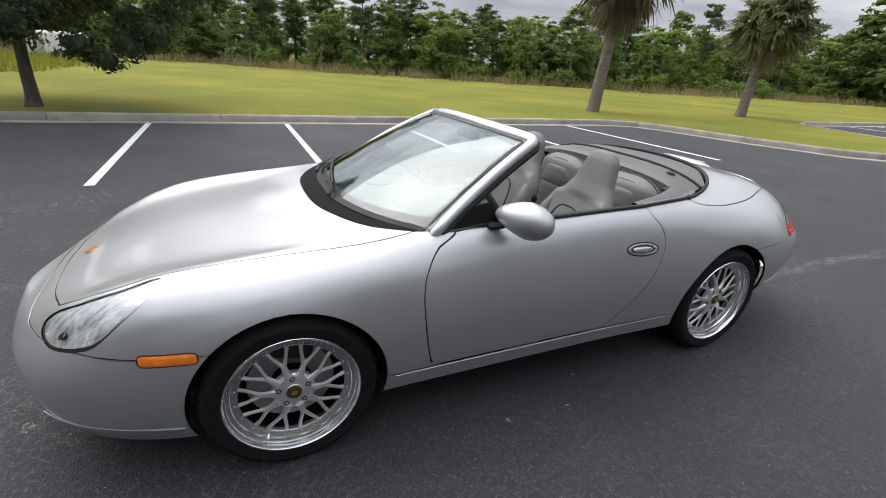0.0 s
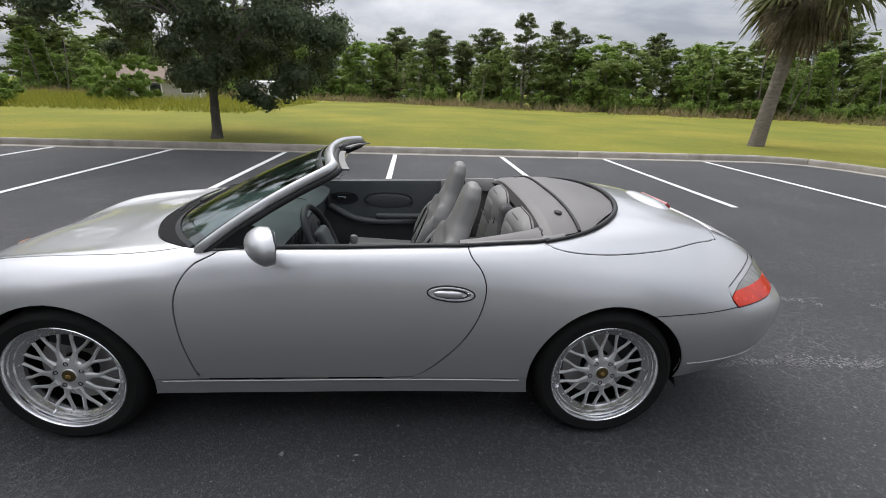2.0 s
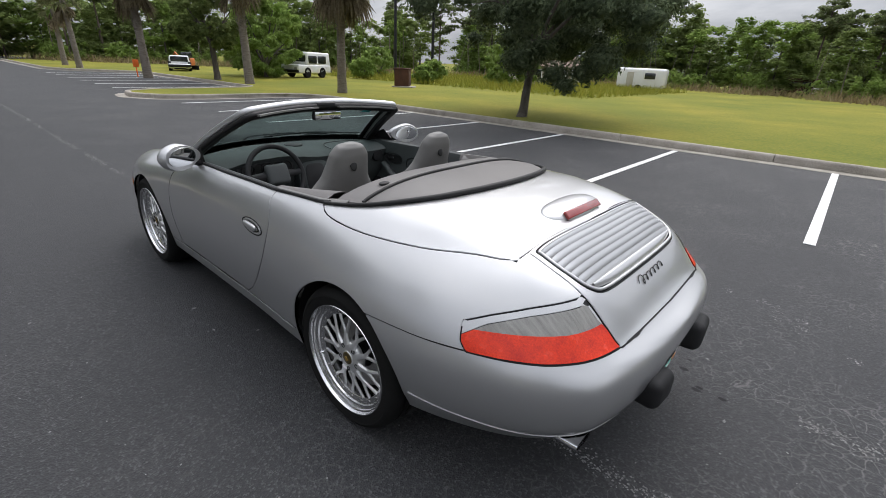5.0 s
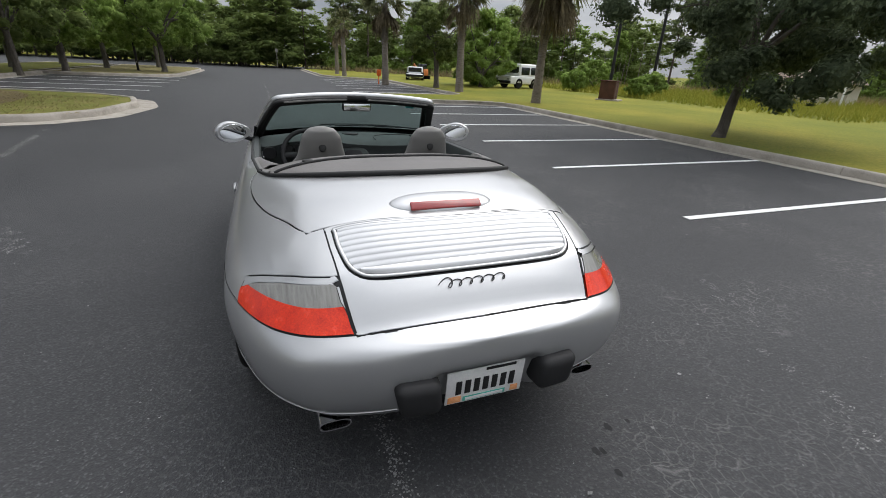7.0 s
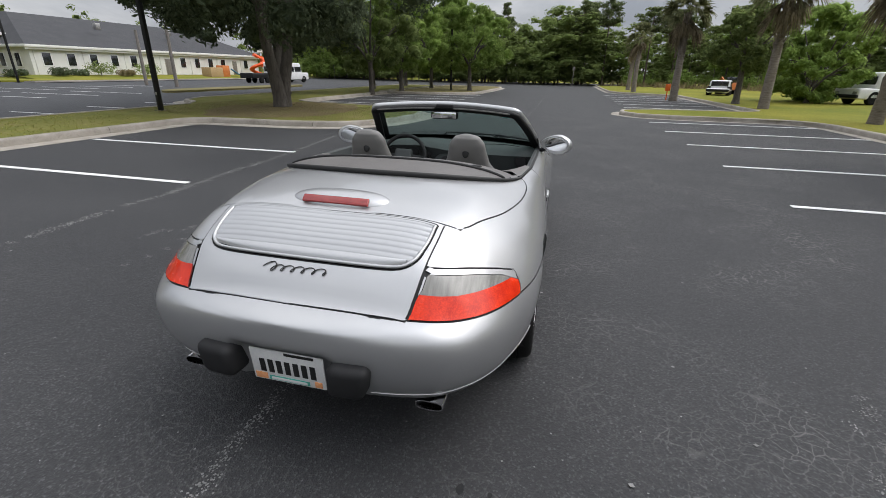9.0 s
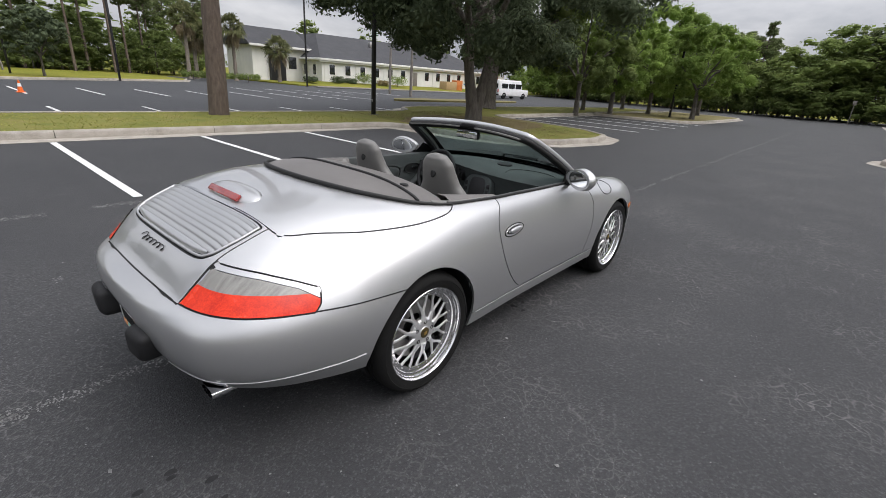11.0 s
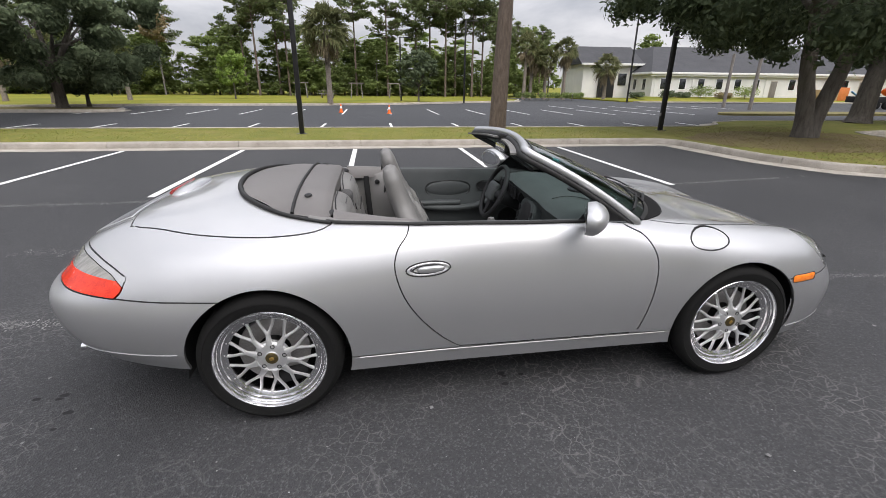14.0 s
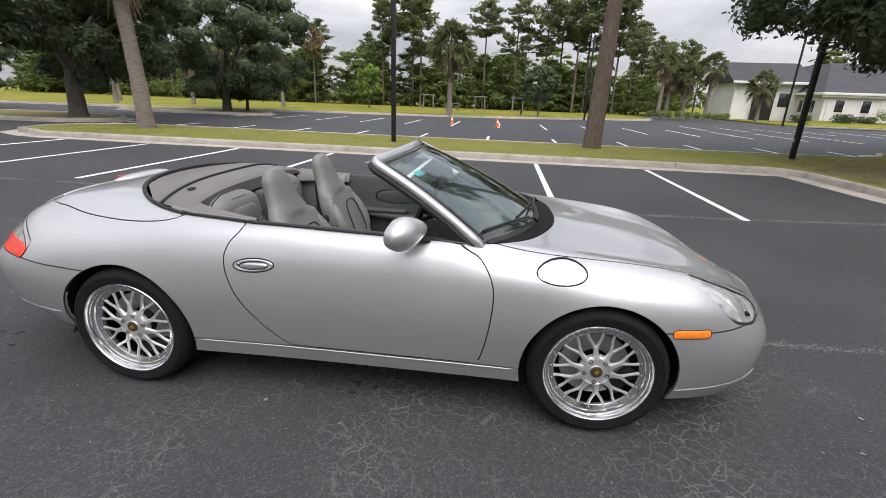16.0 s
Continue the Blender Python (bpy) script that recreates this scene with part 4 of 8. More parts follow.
def build_wheel(m):
    w = new("wheel")
    w.parent = car
    w.matrix_local = m
    groove = [(0.3245, -0.06 - 0.02 * k + d) if e else (0.3165, -0.06 - 0.02 * k + d) for k in range(0, 7, 2) for d, e in ((0.006, 1), (0.004, 0), (-0.004, 0), (-0.006, 1))]
    tyre = [(0.244, -0.004), (0.252, 0.002), (0.268, 0.0055), (0.286, 0.0065), (0.2875, 0.0085), (0.291, 0.0082), (0.304, 0.001), (0.315, -0.012), (0.3215, -0.028), (0.3235, -0.04)] + groove + [(0.3235, -0.205), (0.3215, -0.217), (0.31, -0.235), (0.27, -0.245), (0.244, -0.24)]
    part("tyre", bm_lathe(tyre, 72), M_TYRE, w, "black low-profile tyre")
    part("rim", bm_lathe([(0.246, -0.008), (0.2505, 0.001), (0.2485, 0.004), (0.245, 0.0035), (0.2425, -0.001), (0.2405, -0.009), (0.2375, -0.0105), (0.2345, -0.0125), (0.2335, -0.021), (0.2305, -0.0235), (0.221, -0.0265), (0.2185, -0.034), (0.213, -0.037), (0.1985, -0.0405), (0.1935, -0.044), (0.1925, -0.06), (0.206, -0.1), (0.212, -0.19), (0.225, -0.235)], 72), M_LIP, w, "polished stepped wheel lip")
    part("hub", bm_lathe([(0.0, -0.024), (0.031, -0.024), (0.033, -0.027), (0.036, -0.0275), (0.06, -0.0285), (0.074, -0.032), (0.079, -0.038), (0.08, -0.055), (0.0, -0.055)], 40), M_RIM, w)
    for k in range(10):
        part("spoke", spoke_bm(2 * math.pi * k / 10 + 0.16), M_RIM, w)
    cap = part("centre_cap", bm_lathe([(0.0, -0.0185), (0.02, -0.019), (0.0275, -0.021), (0.029, -0.0255)], 28), M_CAP, w, "dark bronze centre cap")
    part("badge", bm_move(bm_box(0.016, 0.003, 0.02, (0, -0.0175, 0), 0.001), Matrix.Identity(4)), M_BADGE, cap)
    nut = bm_lathe([(0.0, -0.03), (0.0065, -0.03), (0.007, -0.0265), (0.0095, -0.0262), (0.0105, -0.0278), (0.0105, -0.033)], 12)
    nut_me = mesh_of("wheel_nut", nut, M_BLACK)
    for k in range(5):
        a = 2 * math.pi * k / 5 + 0.35
        o = new("wheel_nut", nut_me)
        o.parent = w
        o.location = (0.056 * math.cos(a), 0, 0.056 * math.sin(a))
    bolt_me = mesh_of("rim_bolt", bm_lathe([(0.0, -0.0365), (0.0028, -0.0365), (0.0034, -0.038), (0.0034, -0.043)], 6), M_STEEL)
    for k in range(20):
        a = 2 * math.pi * (k + 0.5) / 20 + 0.16
        o = new("rim_bolt", bolt_me)
        o.parent = w
        o.location = (0.2055 * math.cos(a), 0.0005, 0.2055 * math.sin(a))
    part("valve", bm_tube([(0.2, -0.035, 0.06), (0.212, -0.022, 0.064)], 0.004, 8), M_CHROME, w)
    part("brake_disc", bm_lathe([(0.075, -0.135), (0.075, -0.105), (0.09, -0.1), (0.16, -0.1), (0.163, -0.103), (0.163, -0.125), (0.16, -0.128), (0.09, -0.128)], 48), M_STEEL, w)
    cal = bm_box(0.07, 0.075, 0.17, (-0.145, -0.11, 0.03), 0.015)
    part("brake_caliper", cal, M_BLACK, w)
    return w


M_CAP = mottled("dark_bronze_cap", (0.05, 0.038, 0.015), (0.13, 0.1, 0.045), 60, 400, 0.4, 0.1, 0.5)
M_BADGE = mottled("gold_enamel", (0.32, 0.2, 0.05), (0.5, 0.34, 0.1), 80, 400, 0.35, 0.1, 0.6)
for x, y in ((1.175, 0.832), (-1.175, 0.856)):
    for s in (1, -1):
        build_wheel(Matrix.Translation((x, s * y, 0.325)) @ (Matrix.Identity(4) if s > 0 else Matrix.Rotation(math.pi, 4, "Z")) @ Matrix.Rotation(0.3 * x + s, 4, "Y"))

# wheel housings and floor pan
for c in (ARCH_F, ARCH_R):
    for s in (1, -1):
        rows = []
        for k in range(25):
            a = -0.2 + (math.pi + 0.4) * k / 24
            r = c[2] + 0.012
            hx, hz = c[0] + r * math.cos(a), c[1] + r * math.sin(a)
            out = min(0.835, flank(hx, max(hz, 0.26)) - 0.03)
            rows.append([(hx, s * y, hz) for y in (out, 0.68, 0.55, 0.4)])
        bm = bm_grid(rows)
        disc = bmesh.new()
        bmesh.ops.create_circle(disc, cap_ends=True, segments=32, radius=c[2] + 0.02, matrix=Matrix.Translation((c[0], s * 0.42, c[1])) @ Matrix.Rotation(math.pi / 2, 4, "X"))
        part("wheel_housing", bm_join(bm, disc), M_BLACK, car)
part("floor_pan", bm_join(bm_box(1.5, 1.5, 0.06, (0.0, 0, 0.225), 0.01), bm_box(1.0, 0.8, 0.06, (1.4, 0, 0.23), 0.01), bm_box(0.95, 0.8, 0.1, (-1.6, 0, 0.31), 0.02)), M_BLACK, car)
part("rear_silencer", bm_box(0.3, 1.05, 0.12, (-1.93, 0, 0.36), 0.04), M_BLACK, car)

# windscreen, its frame and seals


def screen_pt(s, t, out=0.0):
    b = Vector((0.9 - 0.29 * abs(s) ** 2.5, 0.728 * s, 0.884 - 0.012 * s * s))
    q = Vector((0.135 - 0.085 * s * s, 0.565 * s, 1.238 - 0.028 * s * s))
    p = b.lerp(q, t)
    bulge = math.sin(math.pi * t) * 0.02 + out
    return p + Vector((0.45, 0.25 * s, 0.85)).normalized() * bulge


glass = part("windscreen", bm_grid([[screen_pt(-0.975 + 1.95 * i / 28, 0.0 + 0.965 * j / 14) for i in range(29)] for j in range(15)], 0.005), M_GLASS, car, "tinted laminated windscreen")
glass.visible_shadow = False


def frame_path(s_out, t_out, lift=0.0, n=40):
    pts = []
    for k in range(16):
        p = screen_pt(-s_out, -0.02 + (t_out - 0.05) * k / 15, lift)
        pts.append(p + Vector((0.012, 0.04, -0.05)) if k == 0 else p)
    for k in range(1, 6):
        a = k / 6 * math.pi / 2
        pts.append(screen_pt(-s_out + 0.07 * (1 - math.cos(a)), t_out - 0.07 + 0.07 * math.sin(a), lift))
    for k in range(21):
        pts.append(screen_pt((-s_out + 0.07) * (1 - k / 10), t_out, lift))
    return pts + [Vector((p.x, -p.y, p.z)) for p in pts[:21][::-1]]


def ribbon(pts, width, thick, inward, normal_lift=0.0):
    """A flat rounded strip along a path on the screen, leaning to the screen's middle."""
    mid = Vector((0.45, 0, 1.05))
    rows = []
    for i, p in enumerate(pts):
        d = (pts[min(i + 1, len(pts) - 1)] - pts[max(i - 1, 0)]).normalized()
        n = Vector((0.62, 0.12 * p.y, 0.78)).normalized()
        w = n.cross(d).normalized()
        if w.dot(mid - p) < 0:
            w = -w
        n = d.cross(w).normalized()
        if n.x < 0:
            n = -n
        ring = []
        for k in range(12):
            a = 2 * math.pi * k / 12
            ca, sa = math.cos(a), math.sin(a)
            ex = 0.5 * width * math.copysign(abs(ca) ** 0.6, ca)
            ey = 0.5 * thick * math.copysign(abs(sa) ** 0.8, sa)
            ring.append(p + w * (ex + inward) + n * (ey + normal_lift))
        rows.append(ring + [ring[0]])
    bm = bm_grid(rows)
    bmesh.ops.remove_doubles(bm, verts=bm.verts, dist=1e-5)
    bmesh.ops.recalc_face_normals(bm, faces=bm.faces)
    return bm


FR = frame_path(1.0, 1.0)
part("windscreen_frame", ribbon(FR, 0.052, 0.04, 0.004, -0.005), M_PAINT, car, "silver painted windscreen frame")
part("frame_seal", ribbon(FR, 0.036, 0.03, -0.002, -0.036), M_SEAM, car, "black rubber frame seal")
part("inner_frame_trim", ribbon(FR, 0.045, 0.026, 0.016, -0.038), M_BLACK, car)
part("glass_border", ribbon(frame_path(0.975, 0.965, 0.0), 0.038, 0.004, 0.03, 0.006), M_SEAM, car, "black glass border")
part("glass_foot", bm_grid([[screen_pt(-0.96 + 1.92 * i / 28, tt, 0.005) for i in range(29)] for tt in (0.0, 0.02, 0.035)], 0.002), M_SEAM, car)
visor_rows = lambda s0, s1: [[screen_pt(s0 + (s1 - s0) * i / 10, 0.965 - 0.0 * j) + Vector((-0.01 - 0.03 * j, 0, -0.018 + 0.001 * j)) for i in range(11)] for j in range(4)]
for s0, s1 in ((-0.9, -0.14), (0.14, 0.9)):
    part("sun_visor", bm_grid(visor_rows(s0, s1), 0.009), M_LEATHER, car, "grey folded sun visor")
part("roof_latch", bm_box(0.05, 0.14, 0.024, (0.115, 0, 1.222), 0.009), M_BLACK, car)
mirror_in = part("interior_mirror", bm_box(0.035, 0.215, 0.06, (0.1, 0, 1.155), 0.016, 3), M_BLACK, car, "black interior mirror")
part("mirror_glass", bm_box(0.004, 0.195, 0.046, (0.0815, 0, 1.155), 0.0015), M_MIRROR, mirror_in)
part("mirror_stalk", bm_tube([(0.11, 0, 1.16), (0.15, 0, 1.19), (0.16, 0, 1.22)], 0.01, 8), M_BLACK, mirror_in)
sticker = bm_grid([[screen_pt(-0.80 + 0.1 * i, 0.73 + 0.05 * j, -0.006) for i in range(2)] for j in range(2)], 0.001)
M_TEAL = mottled("teal_sticker", (0.02, 0.3, 0.32), (0.04, 0.42, 0.44), 30, 200, 0.5, 0.0)
part("sticker", sticker, M_TEAL, car, "small teal sticker inside the screen")

# wipers
for y0, y1 in ((0.2, -0.2), (-0.3, -0.56)):
    p0 = Vector((0.915 - 0.1 * abs(y0 - 0.1), y0, skin(0.915, y0) + 0.02))
    p1 = screen_pt(y1 / 0.728 * 0.95, 0.075, 0.026)
    arm = part("wiper", bm_tube([p0, p0 + Vector((-0.02, -0.03, 0.026)), p0.lerp(p1, 0.6) + Vector((0, 0, 0.012)), p1], [0.012, 0.009, 0.007, 0.005], 8, 0.6), M_BLACK, car, "black wiper arm and blade")
    b0, b1 = screen_pt(min(0.9, (y1 + 0.26) / 0.728), 0.06, 0.012), screen_pt(max(-0.93, (y1 - 0.2) / 0.728), 0.11, 0.012)
    part("blade", bm_tube(smooth_path([b0, b0.lerp(b1, 0.5) + Vector((0.008, 0, 0.006)), b1], 6), 0.0065, 6), M_SEAM, arm)
# black inner trim of the screen frame
part("header_trim", bm_tube([screen_pt(q, 0.975, -0.03) + Vector((-0.012, 0, 0)) for q in np.linspace(-0.96, 0.96, 25)], 0.017, 8), M_BLACK, car, "black padded header trim")
for sd in (1, -1):
    part("pillar_trim", bm_tube([screen_pt(sd * 0.985, q, -0.026) + Vector((-0.012, 0, 0)) for q in np.linspace(0.1, 0.965, 20)], 0.018, 8), M_BLACK, car, "black inner pillar trim")
# black printed border along the foot and the sides of the glass
part("glass_border", bm_grid([[screen_pt(-1 + 2 * i / 32, q * (0.075 + 0.055 * abs(-1 + 2 * i / 32) ** 3), -0.0035) for q in np.linspace(0, 1, 4)] for i in range(33)]), M_SEAM, car, "black printed edge of the windscreen")
for sd in (1, -1):
    part("glass_border", bm_grid([[screen_pt(sd * (1 - 0.055 * q), 0.98 * j / 16, -0.0035) for q in np.linspace(0, 1, 3)] for j in range(17)]), M_SEAM, car, "black printed edge of the windscreen")

# door mirrors
for s in (1, -1):
    bm = bmesh.new()
    bmesh.ops.create_uvsphere(bm, u_segments=32, v_segments=20, radius=1.0)
    for v in bm.verts:
        x, y, z = v.co
        k = 1.0 - 0.22 * max(0, x)
        y = y * (1.0 if y * s > 0 else 1.22)
        k *= 1.0 - 0.22 * max(0.0, -y * s)
        v.co = (max(-0.34, x) * 0.105 * (0.6 if x > 0 else 1.0), y * 0.116, z * 0.076 * k + 0.006 * x)
    pod = part("door_mirror", bm_move(bm, pose(0.28, s * 0.88, 0.952, 0, 0, s * 24)), M_PAINT, car, "silver oval door mirror", sharp=25)
    bm = bmesh.new()
    bmesh.ops.create_uvsphere(bm, u_segments=32, v_segments=12, radius=1.0)
    for v in bm.verts:
        v.co = (v.co.x * 0.003, v.co.y * 0.093, v.co.z * 0.057)
    part("mirror_glass", bm_move(bm, pose(0.2435, s * 0.864, 0.951, 0, -7, s * 24)), M_MIRROR, pod)
    part("mirror_arm", bm_tube([(0.3, s * 0.81, 0.92), (0.33, s * 0.76, 0.895), (0.35, s * 0.735, 0.888)], [0.024, 0.022, 0.026], 12, 0.7), M_BLACK, pod)
    tri = [(0.53, 0.73, 0.878), (0.26, 0.738, 0.888), (0.36, 0.72, 0.985), (0.42, 0.702, 0.965)]
    bm = bmesh.new()
    bm.faces.new([bm.verts.new((x, s * y, z)) for x, y, z in tri])
    bmesh.ops.solidify(bm, geom=list(bm.faces), thickness=0.012)
    part("mirror_sail", bm, M_BLACK, car)

# door handles
for s in (1, -1):
    xc, zc = -0.458, 0.732
    def ring(rx, rz, out, n=36):
        return [Vector((xc + rx * math.cos(2 * math.pi * k / n), s * (flank(xc + rx * math.cos(2 * math.pi * k / n), zc + rz * math.sin(2 * math.pi * k / n) + 0.06 * rx * math.cos(2 * math.pi * k / n)) + out), zc + rz * math.sin(2 * math.pi * k / n) + 0.06 * rx * math.cos(2 * math.pi * k / n))) for k in range(n)]
    bezel = part("door_handle", bm_tube(ring(0.1, 0.032, 0.001), 0.0035, 6, closed=True), M_SEAM, car, "silver pull handle in an oval bezel")
    bm = bmesh.new()
    loops = [[bm.verts.new(p) for p in ring(rx, rz, o)] for rx, rz, o in ((0.098, 0.03, 0.001), (0.094, 0.0275, 0.004), (0.086, 0.0235, 0.0042), (0.078, 0.02, 0.0012))]
    for a, b in zip(loops, loops[1:]):
        for k in range(36):
            bm.faces.new((a[k], a[(k + 1) % 36], b[(k + 1) % 36], b[k]))
    bm.faces.new(loops[-1])
    bmesh.ops.recalc_face_normals(bm, faces=bm.faces)
    part("handle_cup", bm, M_PAINT, bezel)
    bm = bmesh.new()
    bmesh.ops.create_uvsphere(bm, u_segments=24, v_segments=14, radius=1.0)
    for v in bm.verts:
        x, y, z = (math.copysign(abs(q) ** 0.72, q) for q in v.co)
        v.co = (x * 0.062, y * 0.013, z * 0.0155 * (1 - 0.12 * x))
    # dark ring round the grip stands in for the shade of a deeper cup
    part("handle_shade_ring", bm_tube(ring(0.07, 0.0175, 0.003), 0.003, 6, closed=True), M_SEAM, bezel)
    part("handle_grip", bm_move(bm, pose(xc + 0.012, s * (flank(xc, zc) + 0.007), zc + 0.001, 0, -4, 0)), M_PAINT, bezel)
    part("keyhole", bm_move(bm_lathe([(0, 0.0), (0.009, 0.0), (0.011, -0.003), (0.011, -0.01)], 16), Matrix.Translation((xc - 0.075, s * (flank(xc - 0.075, zc) + 0.004), zc - 0.003)) @ (Matrix.Identity(4) if s > 0 else Matrix.Rotation(math.pi, 4, "Z"))), M_CHROME, bezel)

part("fuel_flap_seam", bm_tube([(0.968 + 0.112 * math.cos(a), -(flank(0.968 + 0.112 * math.cos(a), 0.79 + 0.045 * math.sin(a)) + 0.0005), 0.79 + 0.045 * math.sin(a)) for a in np.linspace(0, 2 * math.pi, 40, endpoint=False)], 0.0028, 6, closed=True), M_SEAM, car)

# rear end: louvres, brake light, plate, pads, pipes, badge
for k in range(8):
    x = -1.806 - 0.0248 * k
    w = float(np.interp(-x, [1.795, 1.82, 1.92, 1.99, 2.03], [0.445, 0.45, 0.444, 0.418, 0.39]))
    rows = []
    for j in range(25):
        y = -w + 2 * w * j / 24
        zf, z, zr = skin(x + 0.0065, y), skin(x, y), skin(x - 0.011, y)
        end = 0.6 + 0.4 * min(1.0, (w - abs(y)) / 0.02)
        rows.append([(x + 0.0035, y, zf - 0.006), (x + 0.0065, y, zf + 0.003 * end), (x + 0.0055, y, zf + 0.0065 * end), (x + 0.002, y, z + 0.006 * end), (x - 0.005, y, z + 0.002), (x - 0.0125, y, zr - 0.003), (x - 0.0145, y, zr - 0.009)])
    part("grille_slat", bm_grid(rows), M_PAINT, car)
gside = [(-1.801, 0.3), (-1.804, 0.442), (-1.822, 0.455), (-1.92, 0.447), (-1.995, 0.415), (-2.021, 0.32)]
gpath = smooth_path([(-1.801, 0.0, 0)] + [(x, y, 0) for x, y in gside] + [(-2.027, 0.0, 0)] + [(x, -y, 0) for x, y in gside[::-1]], 8, closed=True)
part("grille_frame", bm_tube([(p.x, p.y, skin(p.x, p.y) + 0.0005) for p in gpath], 0.0065, 10, closed=True), M_PAINT, car)
rows = []
for j in range(33):
    y = -0.4 + 0.8 * j / 32
    x0, x1 = -1.99, -2.022 + 0.022 * (abs(y) / 0.4) ** 4
    rows.append([(x0 + (x1 - x0) * q, y, skin(x0 + (x1 - x0) * q, y) + 0.011 * (1 - (2 * q - 1) ** 4) - 0.002) for q in np.linspace(0, 1, 9)])
part("grille_lip", bm_grid(rows), M_PAINT, car)
housing = bmesh.new()
bmesh.ops.create_uvsphere(housing, u_segments=32, v_segments=16, radius=1.0)
for v in housing.verts:
    v.co = (v.co.x * 0.075, math.copysign(abs(v.co.y) ** 0.75, v.co.y) * 0.225, v.co.z * 0.034)
brk = part("brake_light_housing", bm_move(housing, pose(-1.688, 0, skin(-1.688, 0) - 0.008, 0, -14, 0)), M_PAINT, car)
part("brake_light", bm_move(bm_box(0.036, 0.302, 0.015, (0, 0, 0), 0.005, 3), pose(-1.742, 0, skin(-1.742, 0) + 0.016, 0, -44, 0)), M_DARKRED, brk, "dark red third brake light")
M_PLATE = mottled("reflective_white_plate", (0.62, 0.62, 0.62), (0.75, 0.74, 0.72), 12, 120, 0.4, 0.05)
M_PLATE_O = mottled("peach_print", (0.75, 0.28, 0.1), (0.85, 0.42, 0.2), 40, 160, 0.45, 0.0)
M_PLATE_G = mottled("green_print", (0.05, 0.3, 0.22), (0.1, 0.45, 0.38), 40, 160, 0.45, 0.0)
plate_m = pose(-2.203, 0.0, 0.434, 0, -5, 0)


def plate_box(sy, sz, y, z, mat, name, parent, lift=0.0):
    return part(name, bm_move(bm_box(0.003, sy, sz, (-0.004 - lift, y, z), 0.0008), plate_m), mat, parent)


plate = part("number_plate", bm_move(bm_box(0.006, 0.305, 0.146, (0, -0.0, -0.003), 0.002), plate_m), M_PLATE, car, "white number plate with orange border print")
for k in range(7):
    plate_box(0.022, 0.06, 0.105 - 0.035 * k, -0.004, M_SEAM, "plate_bar", plate)
plate_box(0.12, 0.011, -0.055, 0.062, M_SEAM, "plate_bar", plate)
plate_box(0.17, 0.02, 0.0, -0.06, M_PLATE_G, "plate_print", plate)
plate_box(0.15, 0.012, 0.0, -0.06, M_PLATE, "plate_print", plate, 0.0015)
plate_box(0.05, 0.028, 0.118, -0.056, M_PLATE_O, "plate_print", plate)
plate_box(0.03, 0.026, -0.122, -0.056, M_PLATE_O, "plate_print", plate)
for s in (1, -1):
    pad = bm_box(0.12, 0.15, 0.135, (0, 0, 0), 0.034, 5)
    for v in pad.verts:
        v.co.y *= 1.0 + 1.1 * v.co.z
        v.co.y += s * 0.12 * (v.co.z - 0.065)
        if v.co.x < 0:
            v.co.x *= 1.0 - 3.2 * max(0.0, -v.co.z - 0.02)
    part("bumper_pad", bm_move(pad, pose(-2.216, s * 0.268, 0.455, 0, 0, s * -4)), M_BLACK, car, "black rubber bumper pad")
    rows = [[Vector((-2.108 + 0.13 * i / 3, s * 0.52 + 0.055 * math.copysign(abs(math.cos(a)) ** 0.7, math.cos(a)), 0.297 + 0.021 * math.copysign(abs(math.sin(a)) ** 0.7, math.sin(a)))) for a in np.linspace(0, 2 * math.pi, 25)] for i in range(4)]
    part("exhaust_tip", bm_grid(rows, 0.004), M_CHROME, car, "oval chrome exhaust tip")
script = []


SX = np.linspace(-1.95, -2.158, 70)
SY = np.linspace(0.0, 0.16, 9)
SZ = [[skin(x, y) for x in SX] for y in SY]


def script_x(y, z):
    """Where the engine lid's face stands at a height."""
    xs = [float(np.interp(-z, [-q for q in row], SX)) for row in SZ]
    return float(np.interp(abs(y), SY, xs)) - 0.0055


for k in range(200):
    q = k / 199
    a = 2 * math.pi * (0.75 + 6.0 * q ** 0.93)
    big = 1.0 + 1.1 * max(0.0, 1 - q / 0.13)
    script.append((0.128 - 0.25 * q - 0.0125 * math.sin(a) * big ** 0.5 - 0.007 * math.cos(a) * big, 0.774 + 0.0085 * math.cos(a) * big + 0.004 * q))
part("script_badge", bm_tube([(script_x(y, z), y, z) for y, z in script], 0.0019, 6), M_SEAM, car, "black flowing script badge")
for s0 in (1, -1):
    pts = []
    for k in range(60):
        P = section(math.acos((-1.56 - 0.668 * k / 59 - X_MID) / X_HALF) / math.pi)
        z = 0.384 - 0.02 * k / 59
        for a, b in zip(P, P[1:]):
            if a.z <= z <= b.z:
                p = a.lerp(b, (z - a.z) / max(b.z - a.z, 1e-9))
                pts.append((p.x - 0.0005, s0 * (p.y + 0.0005), z))
                break
    part("bumper_crease", bm_tube(pts, 0.0032, 6), M_PAINT, car)
    pts = []
    for k in range(20):
        x = 1.54 + 0.45 * k / 19
        pts.append((x, s0 * (flank(x, 0.27) + 0.0005), 0.262 + 0.02 * k / 19))
    part("bumper_crease", bm_tube(pts, 0.0026, 6), M_PAINT, car)
    pts = [(x, s0 * (flank(x, 0.306) + 0.001), 0.306) for x in np.linspace(0.78, -0.78, 30)]
    part("sill_bead", bm_tube(pts, 0.004, 6), M_PAINT, car)
M_CREST = mottled("enamel_crest", (0.3, 0.08, 0.02), (0.5, 0.2, 0.05), 120, 400, 0.3, 0.1, 0.3)
crest = bmesh.new()
